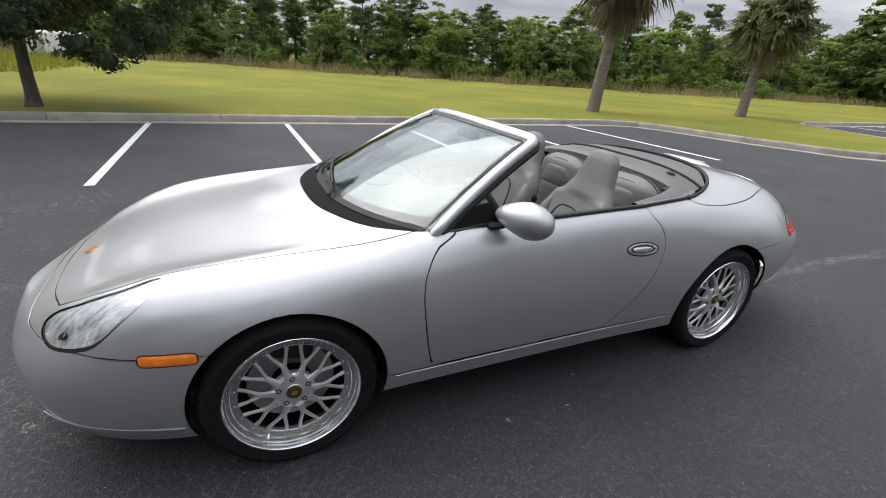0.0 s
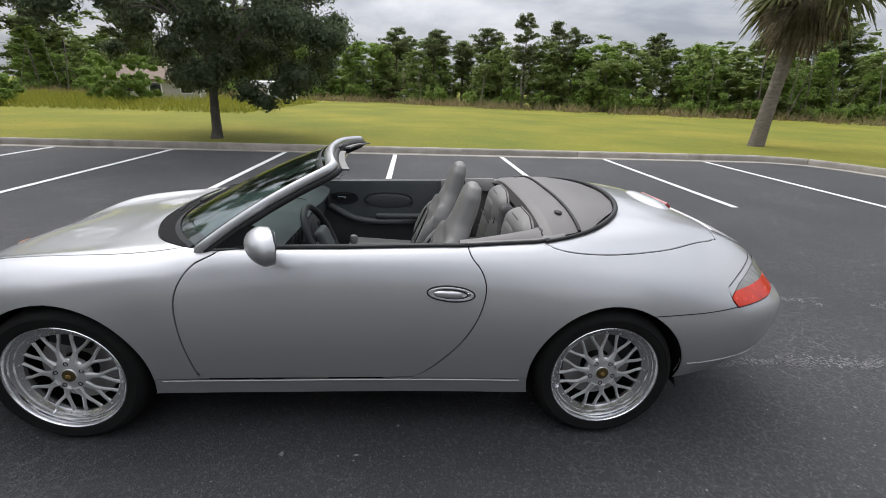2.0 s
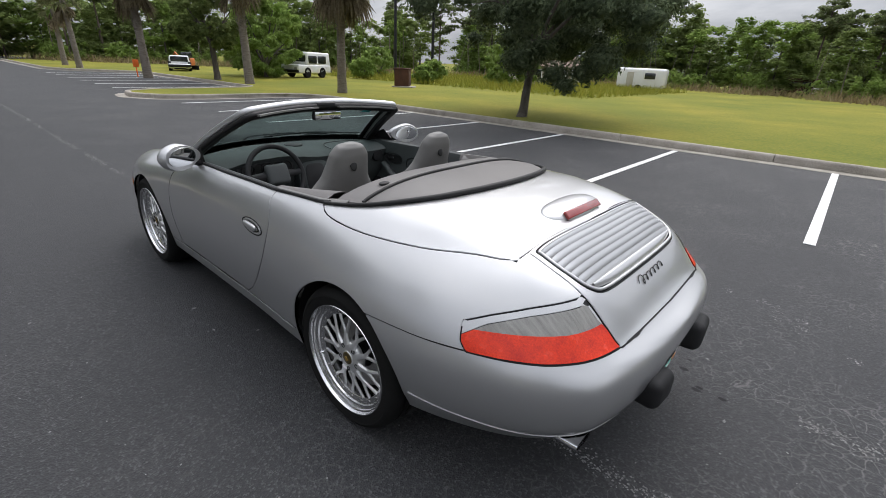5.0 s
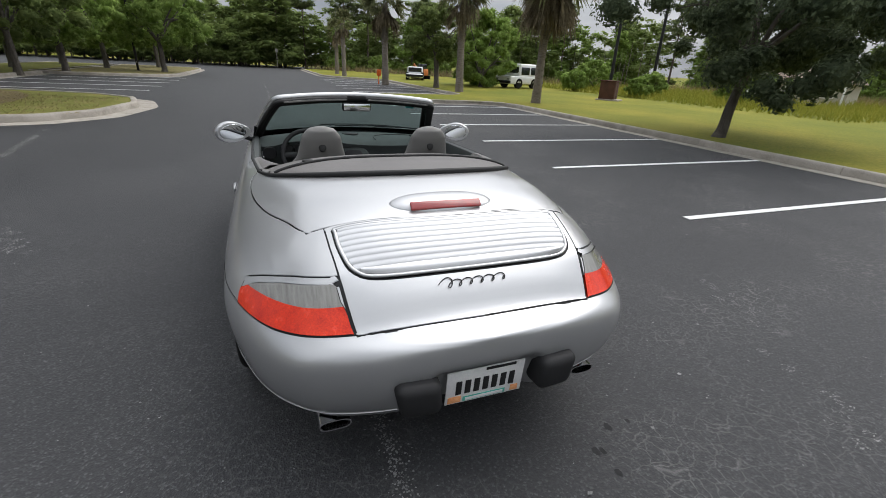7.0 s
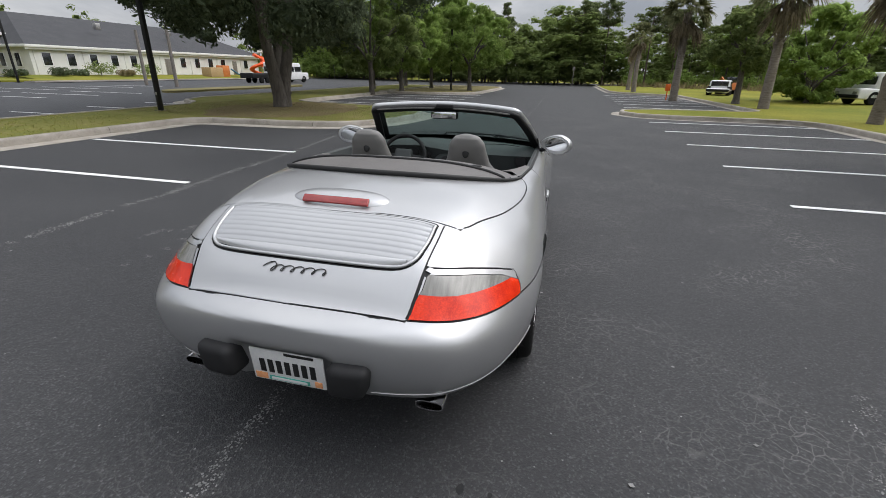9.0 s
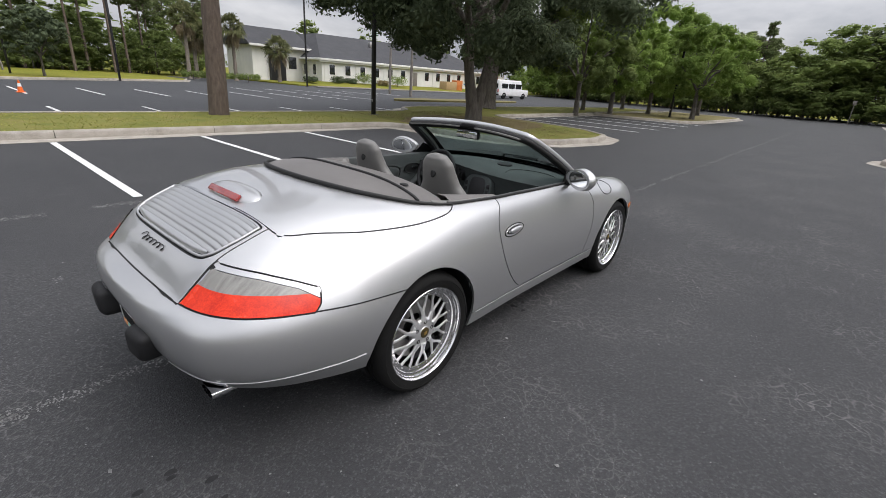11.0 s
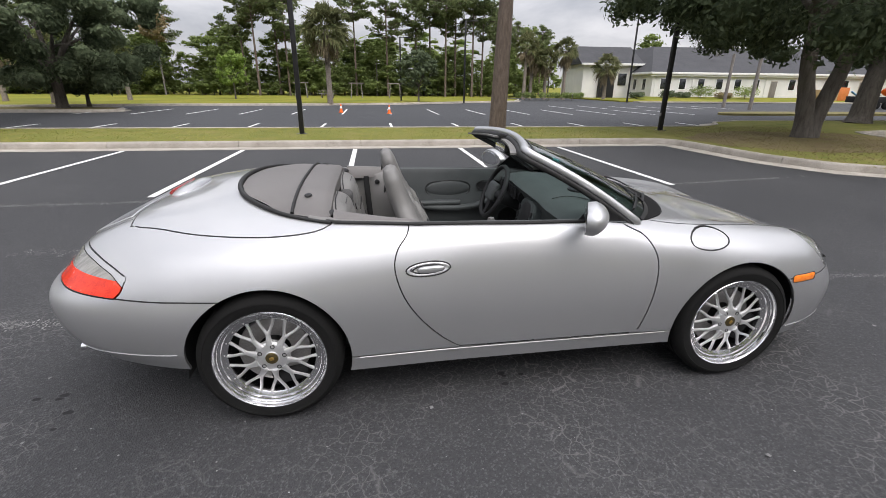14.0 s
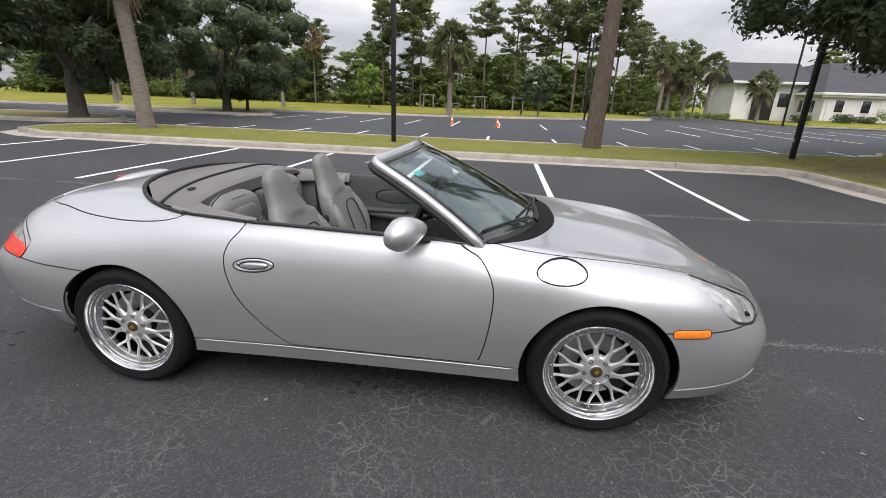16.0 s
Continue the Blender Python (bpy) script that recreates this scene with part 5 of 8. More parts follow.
bmesh.ops.create_uvsphere(crest, u_segments=20, v_segments=10, radius=1.0)
for v in crest.verts:
    v.co = (v.co.x * 0.032, v.co.y * 0.025, v.co.z * 0.004)
part("bonnet_crest", bm_move(crest, pose(1.885, 0, skin(1.885, 0) + 0.001, 0, 18, 0)), M_CREST, car, "small enamel crest")
for s in (1, -1):
    bx, by = 1.85, 0.628
    bulb = bm_lathe([(0.0, -0.012), (0.005, -0.011), (0.009, -0.004), (0.01, 0.0), (0.014, 0.002), (0.014, 0.006)], 20)
    part("lamp_bulb", bm_move(bulb, pose(bx, s * by, skin(bx, by) - 0.006, 55, 0, -60 if s > 0 else -120)), M_BLACK, car, "small dark lamp bulb holder")
    rows = []
    for i in range(25):
        u = -1 + 2 * i / 24
        x = 1.549 + 0.086 * u
        hh = 0.0205 * max(0.3, 1 - abs(u) ** 16) ** 0.5
        row = []
        for j in range(7):
            w = -1 + 2 * j / 6
            z = 0.5665 + hh * w
            row.append((x, s * (flank(x, z) + 0.001 + 0.005 * (1 - w ** 4) * (1 - u ** 8)), z))
        rows.append(row)
    part("side_marker", bm_grid(rows, 0.004), M_ORANGE, car, "amber side marker lamp")
    ring = [rows[i][6] for i in range(25)] + [rows[24][j] for j in range(5, -1, -1)] + [rows[i][0] for i in range(23, -1, -1)] + [rows[0][j] for j in range(1, 6)]
    part("marker_seal", bm_tube(ring, 0.0022, 6, closed=True), M_SEAM, car)




# ---- cabin ----
def rim_half(x):
    """Half width of the cabin opening."""
    keys = [(0.86, 0.0), (0.84, 0.25), (0.73, 0.52), (0.56, 0.69), (0.4, 0.728), (0.0, 0.733), (-0.5, 0.73), (-0.85, 0.7), (-1.12, 0.615), (-1.3, 0.42), (-1.36, 0.24), (-1.386, 0.0)]
    return float(np.interp(-x, [-k[0] for k in keys], [k[1] for k in keys]))


part("cabin_floor", bm_box(1.9, 1.36, 0.03, (-0.1, 0, 0.29), 0.01), M_CARPET, car)
part("tunnel", bm_box(1.5, 0.24, 0.22, (-0.1, 0, 0.38), 0.04), M_CARPET, car)
part("rear_bulkhead", bm_box(0.06, 1.4, 0.55, (-1.2, 0, 0.58), 0.02), M_CARPET, car)
part("front_bulkhead", bm_box(0.06, 1.36, 0.5, (0.72, 0, 0.56), 0.02), M_BLACK, car)
for s in (1, -1):
    # door card: rolled top, flat middle, armrest
    rows = []
    for k in range(13):
        x = 0.53 - 1.06 * k / 12
        zb = skin(x, 0.735)
        rows.append([(x, s * 0.737, zb + 0.004), (x, s * 0.722, zb + 0.012), (x, s * 0.7, zb + 0.004), (x, s * 0.688, zb - 0.03), (x, s * 0.69, 0.74), (x, s * 0.66, 0.64), (x, s * 0.655, 0.5), (x, s * 0.68, 0.3)])
    card = part("door_card", bm_grid(rows, 0.004), M_DASH, car, "grey padded door card")
    part("armrest", bm_tube(smooth_path([(0.3, s * 0.665, 0.72), (0.1, s * 0.625, 0.635), (-0.15, s * 0.615, 0.62), (-0.42, s * 0.65, 0.64)], 8), [0.03] * 24 + [0.035], 12, 0.8), M_DASH, card)
    oval = bmesh.new()
    bmesh.ops.create_uvsphere(oval, u_segments=24, v_segments=12, radius=1.0)
    for v in oval.verts:
        v.co = (v.co.x * 0.17, v.co.y * 0.016, v.co.z * 0.06)
    part("door_pocket_panel", bm_move(oval, pose(-0.12, s * 0.688, 0.755)), M_DASH, card)
    part("panel_seam", bm_tube([(-0.12 + 0.172 * math.copysign(abs(math.cos(a)) ** 0.7, math.cos(a)), s * 0.684, 0.755 + 0.062 * math.copysign(abs(math.sin(a)) ** 0.7, math.sin(a))) for a in np.linspace(0, 2 * math.pi, 40, endpoint=False)], 0.004, 6, closed=True), M_SEAM, card)
    part("armrest_pad", bm_box(0.34, 0.06, 0.035, (-0.2, s * 0.63, 0.66), 0.015, 3), M_DASH, card)
    dish = pose(0.2, s * 0.689, 0.775, 0, 0, -90 * s)
    part("release_recess", bm_move(rounded_pad(0.2, 0.085, 0.004, 2.2), dish), M_BLACK, card)
    part("door_speaker", bm_move(bm_lathe([(0.0, 0.0), (0.07, 0.0), (0.078, 0.004), (0.084, 0.0), (0.084, -0.015)], 28), Matrix.Translation((0.36, s * 0.652, 0.52)) @ (Matrix.Rotation(math.pi, 4, "Z") if s > 0 else Matrix.Identity(4))), M_BLACK, card, "round black door speaker")
    part("door_release", bm_box(0.07, 0.016, 0.018, (0.22, s * 0.678, 0.78), 0.006), M_CHROME, card)
    # rear side panel
    rows = []
    for k in range(9):
        x = -0.53 - 0.45 * k / 8
        w = rim_half(x)
        zb = skin(x, w)
        rows.append([(x, s * (w + 0.004), zb + 0.004), (x, s * (w - 0.012), zb + 0.012), (x, s * (w - 0.05), zb + 0.006), (x, s * (w - 0.085), zb - 0.03), (x, s * 0.62, 0.7), (x, s * 0.64, 0.35)])
    side_panel = part("rear_side_panel", bm_grid(rows, 0.004), M_LEATHER, car)
    part("belt_anchor", bm_move(bm_lathe([(0, 0.0), (0.014, 0.0), (0.018, -0.006), (0.018, -0.012)], 16), Matrix.Translation((-0.66, s * 0.615, 0.83)) @ (Matrix.Rotation(math.pi, 4, "Z") if s > 0 else Matrix.Identity(4))), M_BLACK, side_panel)
    part("seat_belt", bm_tube([(-0.74, s * 0.6, 0.88), (-0.72, s * 0.59, 0.6), (-0.66, s * 0.57, 0.38)], 0.02, 6, 0.15, up=(0, 1, 0)), M_SEAM, car)
    # belt-line seal along the cabin edge
    pts = [(x, s * (rim_half(x) + 0.004), skin(x, rim_half(x)) + 0.003) for x in np.linspace(0.53, -0.9, 40)]
    part("belt_seal", bm_tube(pts, 0.0085, 8), M_SEAM, car, "black belt-line seal")


def seat(y):
    st = new("front_seat")
    st.parent = car
    st.location = (0, y, 0)
    tagged(st, label="grey leather bucket seat with fixed headrest")
    # backrest with its headrest in one shell
    keys = [(0.47, 0.2, 0.07, -0.34), (0.56, 0.245, 0.075, -0.385), (0.68, 0.25, 0.07, -0.44), (0.78, 0.235, 0.062, -0.485), (0.86, 0.19, 0.056, -0.52), (0.92, 0.145, 0.052, -0.545), (0.99, 0.125, 0.05, -0.57), (1.05, 0.112, 0.045, -0.588), (1.09, 0.08, 0.034, -0.6), (1.106, 0.03, 0.014, -0.604)]
    zs = np.linspace(0, len(keys) - 1, 40)
    rows = []
    for q in zs:
        i = min(int(q), len(keys) - 2)
        t = q - i
        z, w, d, x = (keys[i][n] + (keys[i + 1][n] - keys[i][n]) * t for n in range(4))
        ring = []
        for k in range(25):
            a = 2 * math.pi * k / 24
            c, sn = math.cos(a), math.sin(a)
            yy = w * math.copysign(abs(c) ** 0.75, c)
            xx = d * math.copysign(abs(sn) ** 0.75, sn)
            if sn > 0 and z < 0.84:
                xx += 0.035 * (abs(yy) / w) ** 3
                xx -= 0.012 * (1 - (yy / w) ** 2)
            ring.append((x + xx, yy, z + 0.28 * xx))
        rows.append(ring)
    bm = bm_grid(rows)
    bmesh.ops.remove_doubles(bm, verts=bm.verts, dist=1e-4)
    bmesh.ops.holes_fill(bm, edges=[e for e in bm.edges if e.is_boundary])
    bmesh.ops.recalc_face_normals(bm, faces=bm.faces)
    part("backrest", bm, M_LEATHER, st, sharp=70)
    cush = bm_box(0.5, 0.48, 0.14, (-0.1, 0, 0.44), 0.05, 4)
    for v in cush.verts:
        if v.co.z > 0.44:
            v.co.z += 0.1 * abs(v.co.y) ** 2 / 0.06 * 0.12 + 0.06 * (v.co.x + 0.1)
    part("seat_cushion", cush, M_LEATHER, st)
    part("seat_base", bm_box(0.4, 0.4, 0.1, (-0.12, 0, 0.34), 0.02), M_BLACK, st)
    for half, z0, z1 in ((0.125, 0.55, 0.8),):
        ring = [(-0.33 + 0.035 - 0.42 * (z0 + (z1 - z0) * v - 0.56), half * (1 - 0.25 * v) * math.copysign(abs(math.cos(a)) ** 0.6, math.cos(a)), z0 + (z1 - z0) * v) for a in np.linspace(0, 2 * math.pi, 40, endpoint=False) for v in (0.5 + 0.5 * math.copysign(abs(math.sin(a)) ** 0.6, math.sin(a)),)]
        part("seat_piping", bm_tube(ring, 0.005, 6, closed=True), M_SEAM, st)
    for z, x in ((0.995, -0.622),):
        ov = bmesh.new()
        bmesh.ops.create_uvsphere(ov, u_segments=20, v_segments=10, radius=1.0)
        for v in ov.verts:
            v.co = (v.co.x * 0.008, v.co.y * 0.022, v.co.z * 0.032)
        part("belt_opening", bm_move(ov, pose(x, 0, z, 0, 15, 0)), M_SEAM, st, "black belt opening")
    for s in (1, -1):
        ov = bmesh.new()
        bmesh.ops.create_uvsphere(ov, u_segments=16, v_segments=10, radius=1.0)
        for v in ov.verts:
            v.co = (v.co.x * 0.022, v.co.y * 0.012, v.co.z * 0.03)
        part("recline_knob", bm_move(ov, pose(-0.475, s * 0.243, 0.71)), M_BLACK, st)
        part("side_bolster", bm_tube(smooth_path([(-0.33, s * 0.21, 0.56), (-0.385, s * 0.215, 0.68), (-0.44, s * 0.195, 0.8)], 6), [0.03, 0.036, 0.04, 0.042, 0.043, 0.044, 0.043, 0.042, 0.04, 0.036, 0.03, 0.024, 0.015], 10), M_LEATHER, st)
    return st


for y in (0.345, -0.325):
    seat(y)
def rear_pad(w, h, deep, bow):
    """An upholstered pad with a rounded top, facing forwards."""
    rows = []
    for i in range(25):
        v = i / 24
        half = w * (1 - max(0.0, (v - 0.7) / 0.3) ** 3 * 0.6)
        edge = deep * (1 - 0.9 * max(0.0, (v - 0.8) / 0.2) ** 2)
        rows.append([(edge * (1 - abs(q) ** 5) - 0.012 * bow * math.exp(-((v - 0.56) / 0.025) ** 2), half * q, h * v) for q in np.linspace(-1, 1, 21)])
    return bm_grid(rows, 0.012)


for s in (1, -1):
    m = pose(-0.8, s * 0.3, 0.525, 0, -12, 0)
    rs = part("rear_seat_back", bm_move(rear_pad(0.25, 0.44, 0.07, 1), m), M_LEATHER, car, "small pleated leather rear seat back")
    part("seat_centre", bm_move(rear_pad(0.18, 0.4, 0.078, 1), m), M_LEATHER, rs)
    for half, hh, dp in ((0.18, 0.395, 0.052), (0.252, 0.435, 0.012)):
        line = [(dp, half * (1 - max(0.0, (v - 0.7) / 0.3) ** 3 * 0.6) * sg, hh * v) for sg, vs in ((-1, np.linspace(0.1, 1, 14)), (1, np.linspace(1, 0.1, 14))) for v in vs]
        part("seat_piping", bm_move(bm_tube(line, 0.0035, 6), m), M_SEAM, rs)
    for v in (0.3, 0.56):
        part("seat_pleat", bm_move(bm_tube([(0.075, q, 0.4 * v) for q in np.linspace(-0.16, 0.16, 7)], 0.003, 6), m), M_SEAM, rs)
    part("rear_seat_cushion", bm_box(0.3, 0.42, 0.1, (-0.74, s * 0.3, 0.5), 0.035, 3), M_LEATHER, car)
part("seat_divider", bm_box(0.08, 0.13, 0.42, (-0.85, 0, 0.7), 0.03, 3), M_CARPET, car)

# dashboard
rows = []
for k in range(29):
    y = -0.69 + 1.38 * k / 28
    hood = 0.052 * math.exp(-((y - 0.36) / 0.2) ** 4) + 0.03 * max(0.0, 1 - abs(y - 0.1) / 0.26) ** 1.5
    over = min(1.0, hood / 0.05)
    bulge = 0.022 * math.exp(-((y + 0.42) / 0.22) ** 4)
    fore = 0.86 - 0.28 * (abs(y) / 0.72) ** 2.2
    rows.append([(fore - 0.02, y, 0.872), (fore - 0.16, y, 0.882 + hood * 0.3), (0.42, y, 0.873 + hood * 0.8 + bulge * 0.6), (0.33 - 0.03 * over, y, 0.858 + hood + bulge * 0.4), (0.3 - 0.05 * over - bulge, y, 0.838 + hood * 0.9), (0.31 - 0.035 * over - bulge, y, 0.82 + hood * 0.6), (0.335 - bulge, y, 0.77), (0.33, y, 0.7), (0.36, y, 0.62), (0.45, y, 0.54)])
dash = part("dashboard", bm_grid(rows, 0.006), M_DASHTOP, car, "dark grey-green moulded dashboard")
part("instrument_cluster", bm_tube([(0.318, 0.36 + 0.19 * q, 0.815 - 0.02 * q * q) for q in np.linspace(-1, 1, 17)], 0.05, 14, 0.85, up=(1, 0, 0)), M_BLACK, dash)
for q in (-0.68, -0.34, 0.0, 0.34, 0.68):
    part("gauge", bm_move(bm_lathe([(0.0, 0.0), (0.036, 0.0), (0.042, 0.006), (0.045, 0.004), (0.045, -0.02)], 24), Matrix.Translation((0.268, 0.36 + 0.19 * q, 0.815)) @ Matrix.Rotation(math.pi / 2, 4, "Z")), M_SEAM, dash)
pod = pose(0.262, 0, 0.705, 0, 14, 0)
pod_front = pod @ Matrix.Translation((-0.004, 0, 0))
part("centre_panel", bm_move(rounded_pad(0.275, 0.25, 0.1), pod), M_DASHTOP, dash, "grey oval centre panel")
part("screen", bm_move(rounded_pad(0.165, 0.215, 0.02, 4.0), pod_front), M_BLACK, dash, "black display and switch panel")
for q in (1, -1):
    for k in range(3):
        part("vent_slot", bm_move(bm_box(0.01, 0.026, 0.036, (-0.003, q * 0.108, 0.045 - 0.048 * k), 0.004), pod), M_BLACK, dash)
part("airbag_seam", bm_tube(smooth_path([(0.36, -0.2, 0.876), (0.45, -0.2, 0.888), (0.54, -0.27, 0.886), (0.55, -0.42, 0.888), (0.5, -0.56, 0.884), (0.4, -0.6, 0.874)], 6), 0.0025, 6), M_SEAM, dash)
part("dash_speaker", bm_move(bm_lathe([(0.0, 0.0), (0.06, 0.0), (0.066, -0.004), (0.066, -0.02)], 28, "Z"), pose(0.6, -0.03, 0.896)), M_BLACK, dash, "round black speaker grille")
part("air_vent", bm_move(rounded_pad(0.1, 0.095, 0.04, 2.4), pose(0.29, -0.6, 0.795)), M_BLACK, dash)
part("air_vent", bm_move(rounded_pad(0.1, 0.095, 0.04, 2.4), pose(0.29, 0.63, 0.79)), M_BLACK, dash)
part("centre_console", bm_box(0.62, 0.17, 0.1, (-0.02, 0, 0.53), 0.03, 3), M_DASH, car)
lever = part("gear_lever", bm_tube([(0.07, 0, 0.57), (0.05, 0, 0.66)], 0.012, 8), M_BLACK, car)
part("gear_knob", bm_move(bm_lathe([(0, 0.03), (0.018, 0.026), (0.025, 0.01), (0.022, -0.012), (0.012, -0.03)], 16, "Z"), pose(0.048, 0, 0.685)), M_LEATHER, lever)
wm = pose(0.155, 0.36, 0.8, 0, -66, 0)
sw = part("steering_wheel", bm_move(bm_tube([(0.183 * math.cos(a), 0.183 * math.sin(a), 0) for a in np.linspace(0, 2 * math.pi, 48, endpoint=False)], 0.0165, 10, closed=True), wm), M_BLACK, car, "black leather steering wheel with grey hub")
hub = bm_box(0.13, 0.15, 0.05, (0, 0, 0.01), 0.022, 4)
part("wheel_hub", bm_move(hub, wm), M_DASH, sw)
for a in (90, -90, 180):
    c, s_ = math.cos(radians(a)), math.sin(radians(a))
    part("wheel_spoke", bm_move(bm_tube([(0.05 * c, 0.05 * s_, 0.0), (0.12 * c, 0.12 * s_, -0.004), (0.178 * c, 0.178 * s_, 0)], [0.03, 0.022, 0.018], 10, 0.5), wm), M_BLACK, sw)
part("steering_column", bm_tube([(0.15, 0.36, 0.78), (0.36, 0.36, 0.7)], 0.05, 14), M_BLACK, car)

# folded roof cover: ribbed front panel and vinyl dome
def cover(x, q, z_add=0.0):
    w = rim_half(x) - 0.006
    y = q * w
    edge = skin(x, w) + 0.004
    f = (x + 0.86) / (-1.386 + 0.86)
    crown = 0.985 + 0.034 * math.sin(math.pi * min(1, max(0, f)) * 0.62 + 0.35)
    crown = crown + (skin(-1.386, 0) - 0.002 - crown) * max(0, min(1, (f - 0.55) / 0.45)) ** 1.5
    k = (1 - abs(q) ** 3.2) ** 0.85
    return Vector((x, y, edge + (max(crown, edge) - edge) * k + z_add))


rows = [[cover(-0.915 - 0.14 * i / 10, -1 + 2 * j / 40) for j in range(41)] for i in range(11)]
front = [[r + Vector((0.028, 0, -0.03 * k)) for r in rows[0]] for k in (3.0, 0.7)]
part("cover_front_panel", bm_grid(front + rows, 0.003), M_COVER, car, "grey moulded panel behind the rear seats")
rows = [[cover(-1.058 - 0.322 * i / 14, -1 + 2 * j / 40, 0.004 * math.sin(math.pi * i / 14)) for j in range(41)] for i in range(15)]
part("hood_cover", bm_grid(rows, 0.003), M_COVER, car, "taut grey vinyl cover over the folded roof")
part("cover_joint", bm_tube([cover(-1.055, -1 + 2 * j / 60, 0.004) for j in range(61)], 0.008, 8), M_SEAM, car)
for s in (1, -1):
    rows = []
    for k in range(15):
        x = -0.5 - 0.37 * k / 14
        w = rim_half(x) - 0.006
        zb = skin(x, w)
        d = 0.05 + 0.09 * (k / 14) ** 2
        h = 0.008 + 0.02 * (k / 14)
        rows.append([(x, s * w, zb + 0.004), (x, s * (w - d * 0.3), zb + h), (x, s * (w - d * 0.7), zb + h + 0.002), (x, s * (w - d), zb - 0.005), (x, s * (w - d - 0.012), zb - 0.05)])
    part("cover_wing", bm_grid(rows, 0.003), M_COVER, car)
    cap = bmesh.new()
    bmesh.ops.create_uvsphere(cap, u_segments=16, v_segments=10, radius=1.0)
    for v in cap.verts:
        v.co = (v.co.x * 0.018, v.co.y * 0.03, v.co.z * 0.008)
    part("cover_latch", bm_move(cap, Matrix.Translation(cover(-1.0, s * 0.72, 0.004))), M_SEAM, car)
    roll = bmesh.new()
    bmesh.ops.create_uvsphere(roll, u_segments=16, v_segments=10, radius=1.0)
    for v in roll.verts:
        v.co = (v.co.x * 0.045, v.co.y * 0.05, v.co.z * 0.02)
    part("belt_outlet", bm_move(roll, pose(-0.9, s * 0.57, 0.925)), M_SEAM, car)
half_rim = [(-0.88, 0.7), (-1.0, 0.665), (-1.12, 0.612), (-1.22, 0.53), (-1.3, 0.42), (-1.355, 0.27), (-1.38, 0.12)]
rear = []
for p in smooth_path([(x, -y, 0) for x, y in half_rim] + [(-1.386, 0.0, 0)] + [(x, y, 0) for x, y in half_rim[::-1]], 5):
    back = max(0.0, min(1.0, (-0.95 - p.x) / 0.4))
    rear.append((p.x - 0.006 * back, p.y * 1.006, skin(p.x, p.y) + 0.004 + 0.007 * back))
part("cover_rim", bm_tube(rear, [0.0075 + 0.005 * max(0.0, min(1.0, (-0.95 - p[0]) / 0.4)) for p in rear], 10), M_SEAM, car, "raised black rim round the roof cover")

# ---- trees ----
def foliage_material(name, stops, rough=0.6, see=0.25):
    m, n, l, b = node_material(name, max(rough, 0.75), 0.0, 0.12)
    g = n.new("ShaderNodeNewGeometry")
    big = noise_node(n, l, 0.22, 4.0, 0.7)
    mx = n.new("ShaderNodeMath")
    mx.operation = "MULTIPLY_ADD"
    mx.inputs[1].default_value = 0.4
    l.new(g.outputs["Random Per Island"], mx.inputs[0])
    hf = n.new("ShaderNodeMath")
    hf.operation = "MULTIPLY"
    hf.inputs[1].default_value = 0.6
    l.new(big.outputs["Fac"], hf.inputs[0])
    l.new(hf.outputs[0], mx.inputs[2])
    fine = noise_node(n, l, 9.0, 3.0, 0.75)
    fr = n.new("ShaderNodeMapRange")
    fr.inputs["From Min"].default_value, fr.inputs["From Max"].default_value = 0.3, 0.7
    fr.inputs["To Min"].default_value, fr.inputs["To Max"].default_value = -0.22, 0.22
    l.new(fine.outputs["Fac"], fr.inputs["Value"])
    sm = n.new("ShaderNodeMath")
    l.new(mx.outputs[0], sm.inputs[0])
    l.new(fr.outputs[0], sm.inputs[1])
    bp = n.new("ShaderNodeBump")
    bp.inputs["Strength"].default_value = 0.8
    bp.inputs["Distance"].default_value = 0.15
    l.new(fine.outputs["Fac"], bp.inputs["Height"])
    l.new(bp.outputs["Normal"], b.inputs["Normal"])
    r = ramp_node(n, l, sm.outputs[0], stops)
    oi = n.new("ShaderNodeObjectInfo")
    mr = n.new("ShaderNodeMapRange")
    mr.inputs["To Min"].default_value, mr.inputs["To Max"].default_value = 0.85, 1.15
    l.new(oi.outputs["Random"], mr.inputs["Value"])
    hs = n.new("ShaderNodeHueSaturation")
    l.new(mr.outputs[0], hs.inputs["Value"])
    l.new(r.outputs["Color"], hs.inputs["Color"])
    l.new(hs.outputs["Color"], b.inputs["Base Color"])
    t = n.new("ShaderNodeBsdfTranslucent")
    l.new(hs.outputs["Color"], t.inputs["Color"])
    mix = n.new("ShaderNodeMixShader")
    mix.inputs["Fac"].default_value = see
    out = n["Material Output"]
    l.new(b.outputs["BSDF"], mix.inputs[1])
    l.new(t.outputs["BSDF"], mix.inputs[2])
    l.new(mix.outputs["Shader"], out.inputs["Surface"])
    return m


M_OAKLEAF = foliage_material("live_oak_leaves", [(0.25, (0.06, 0.082, 0.048)), (0.5, (0.115, 0.148, 0.082)), (0.75, (0.175, 0.215, 0.125))], 0.5, 0.4)
M_WOODS = foliage_material("broadleaf_woods", [(0.25, (0.125, 0.17, 0.055)), (0.5, (0.205, 0.265, 0.088)), (0.75, (0.28, 0.34, 0.12))], 0.65, 0.55)
M_PINE = foliage_material("pine_needles", [(0.25, (0.11, 0.145, 0.065)), (0.5, (0.175, 0.215, 0.095)), (0.75, (0.24, 0.28, 0.125))], 0.65, 0.5)
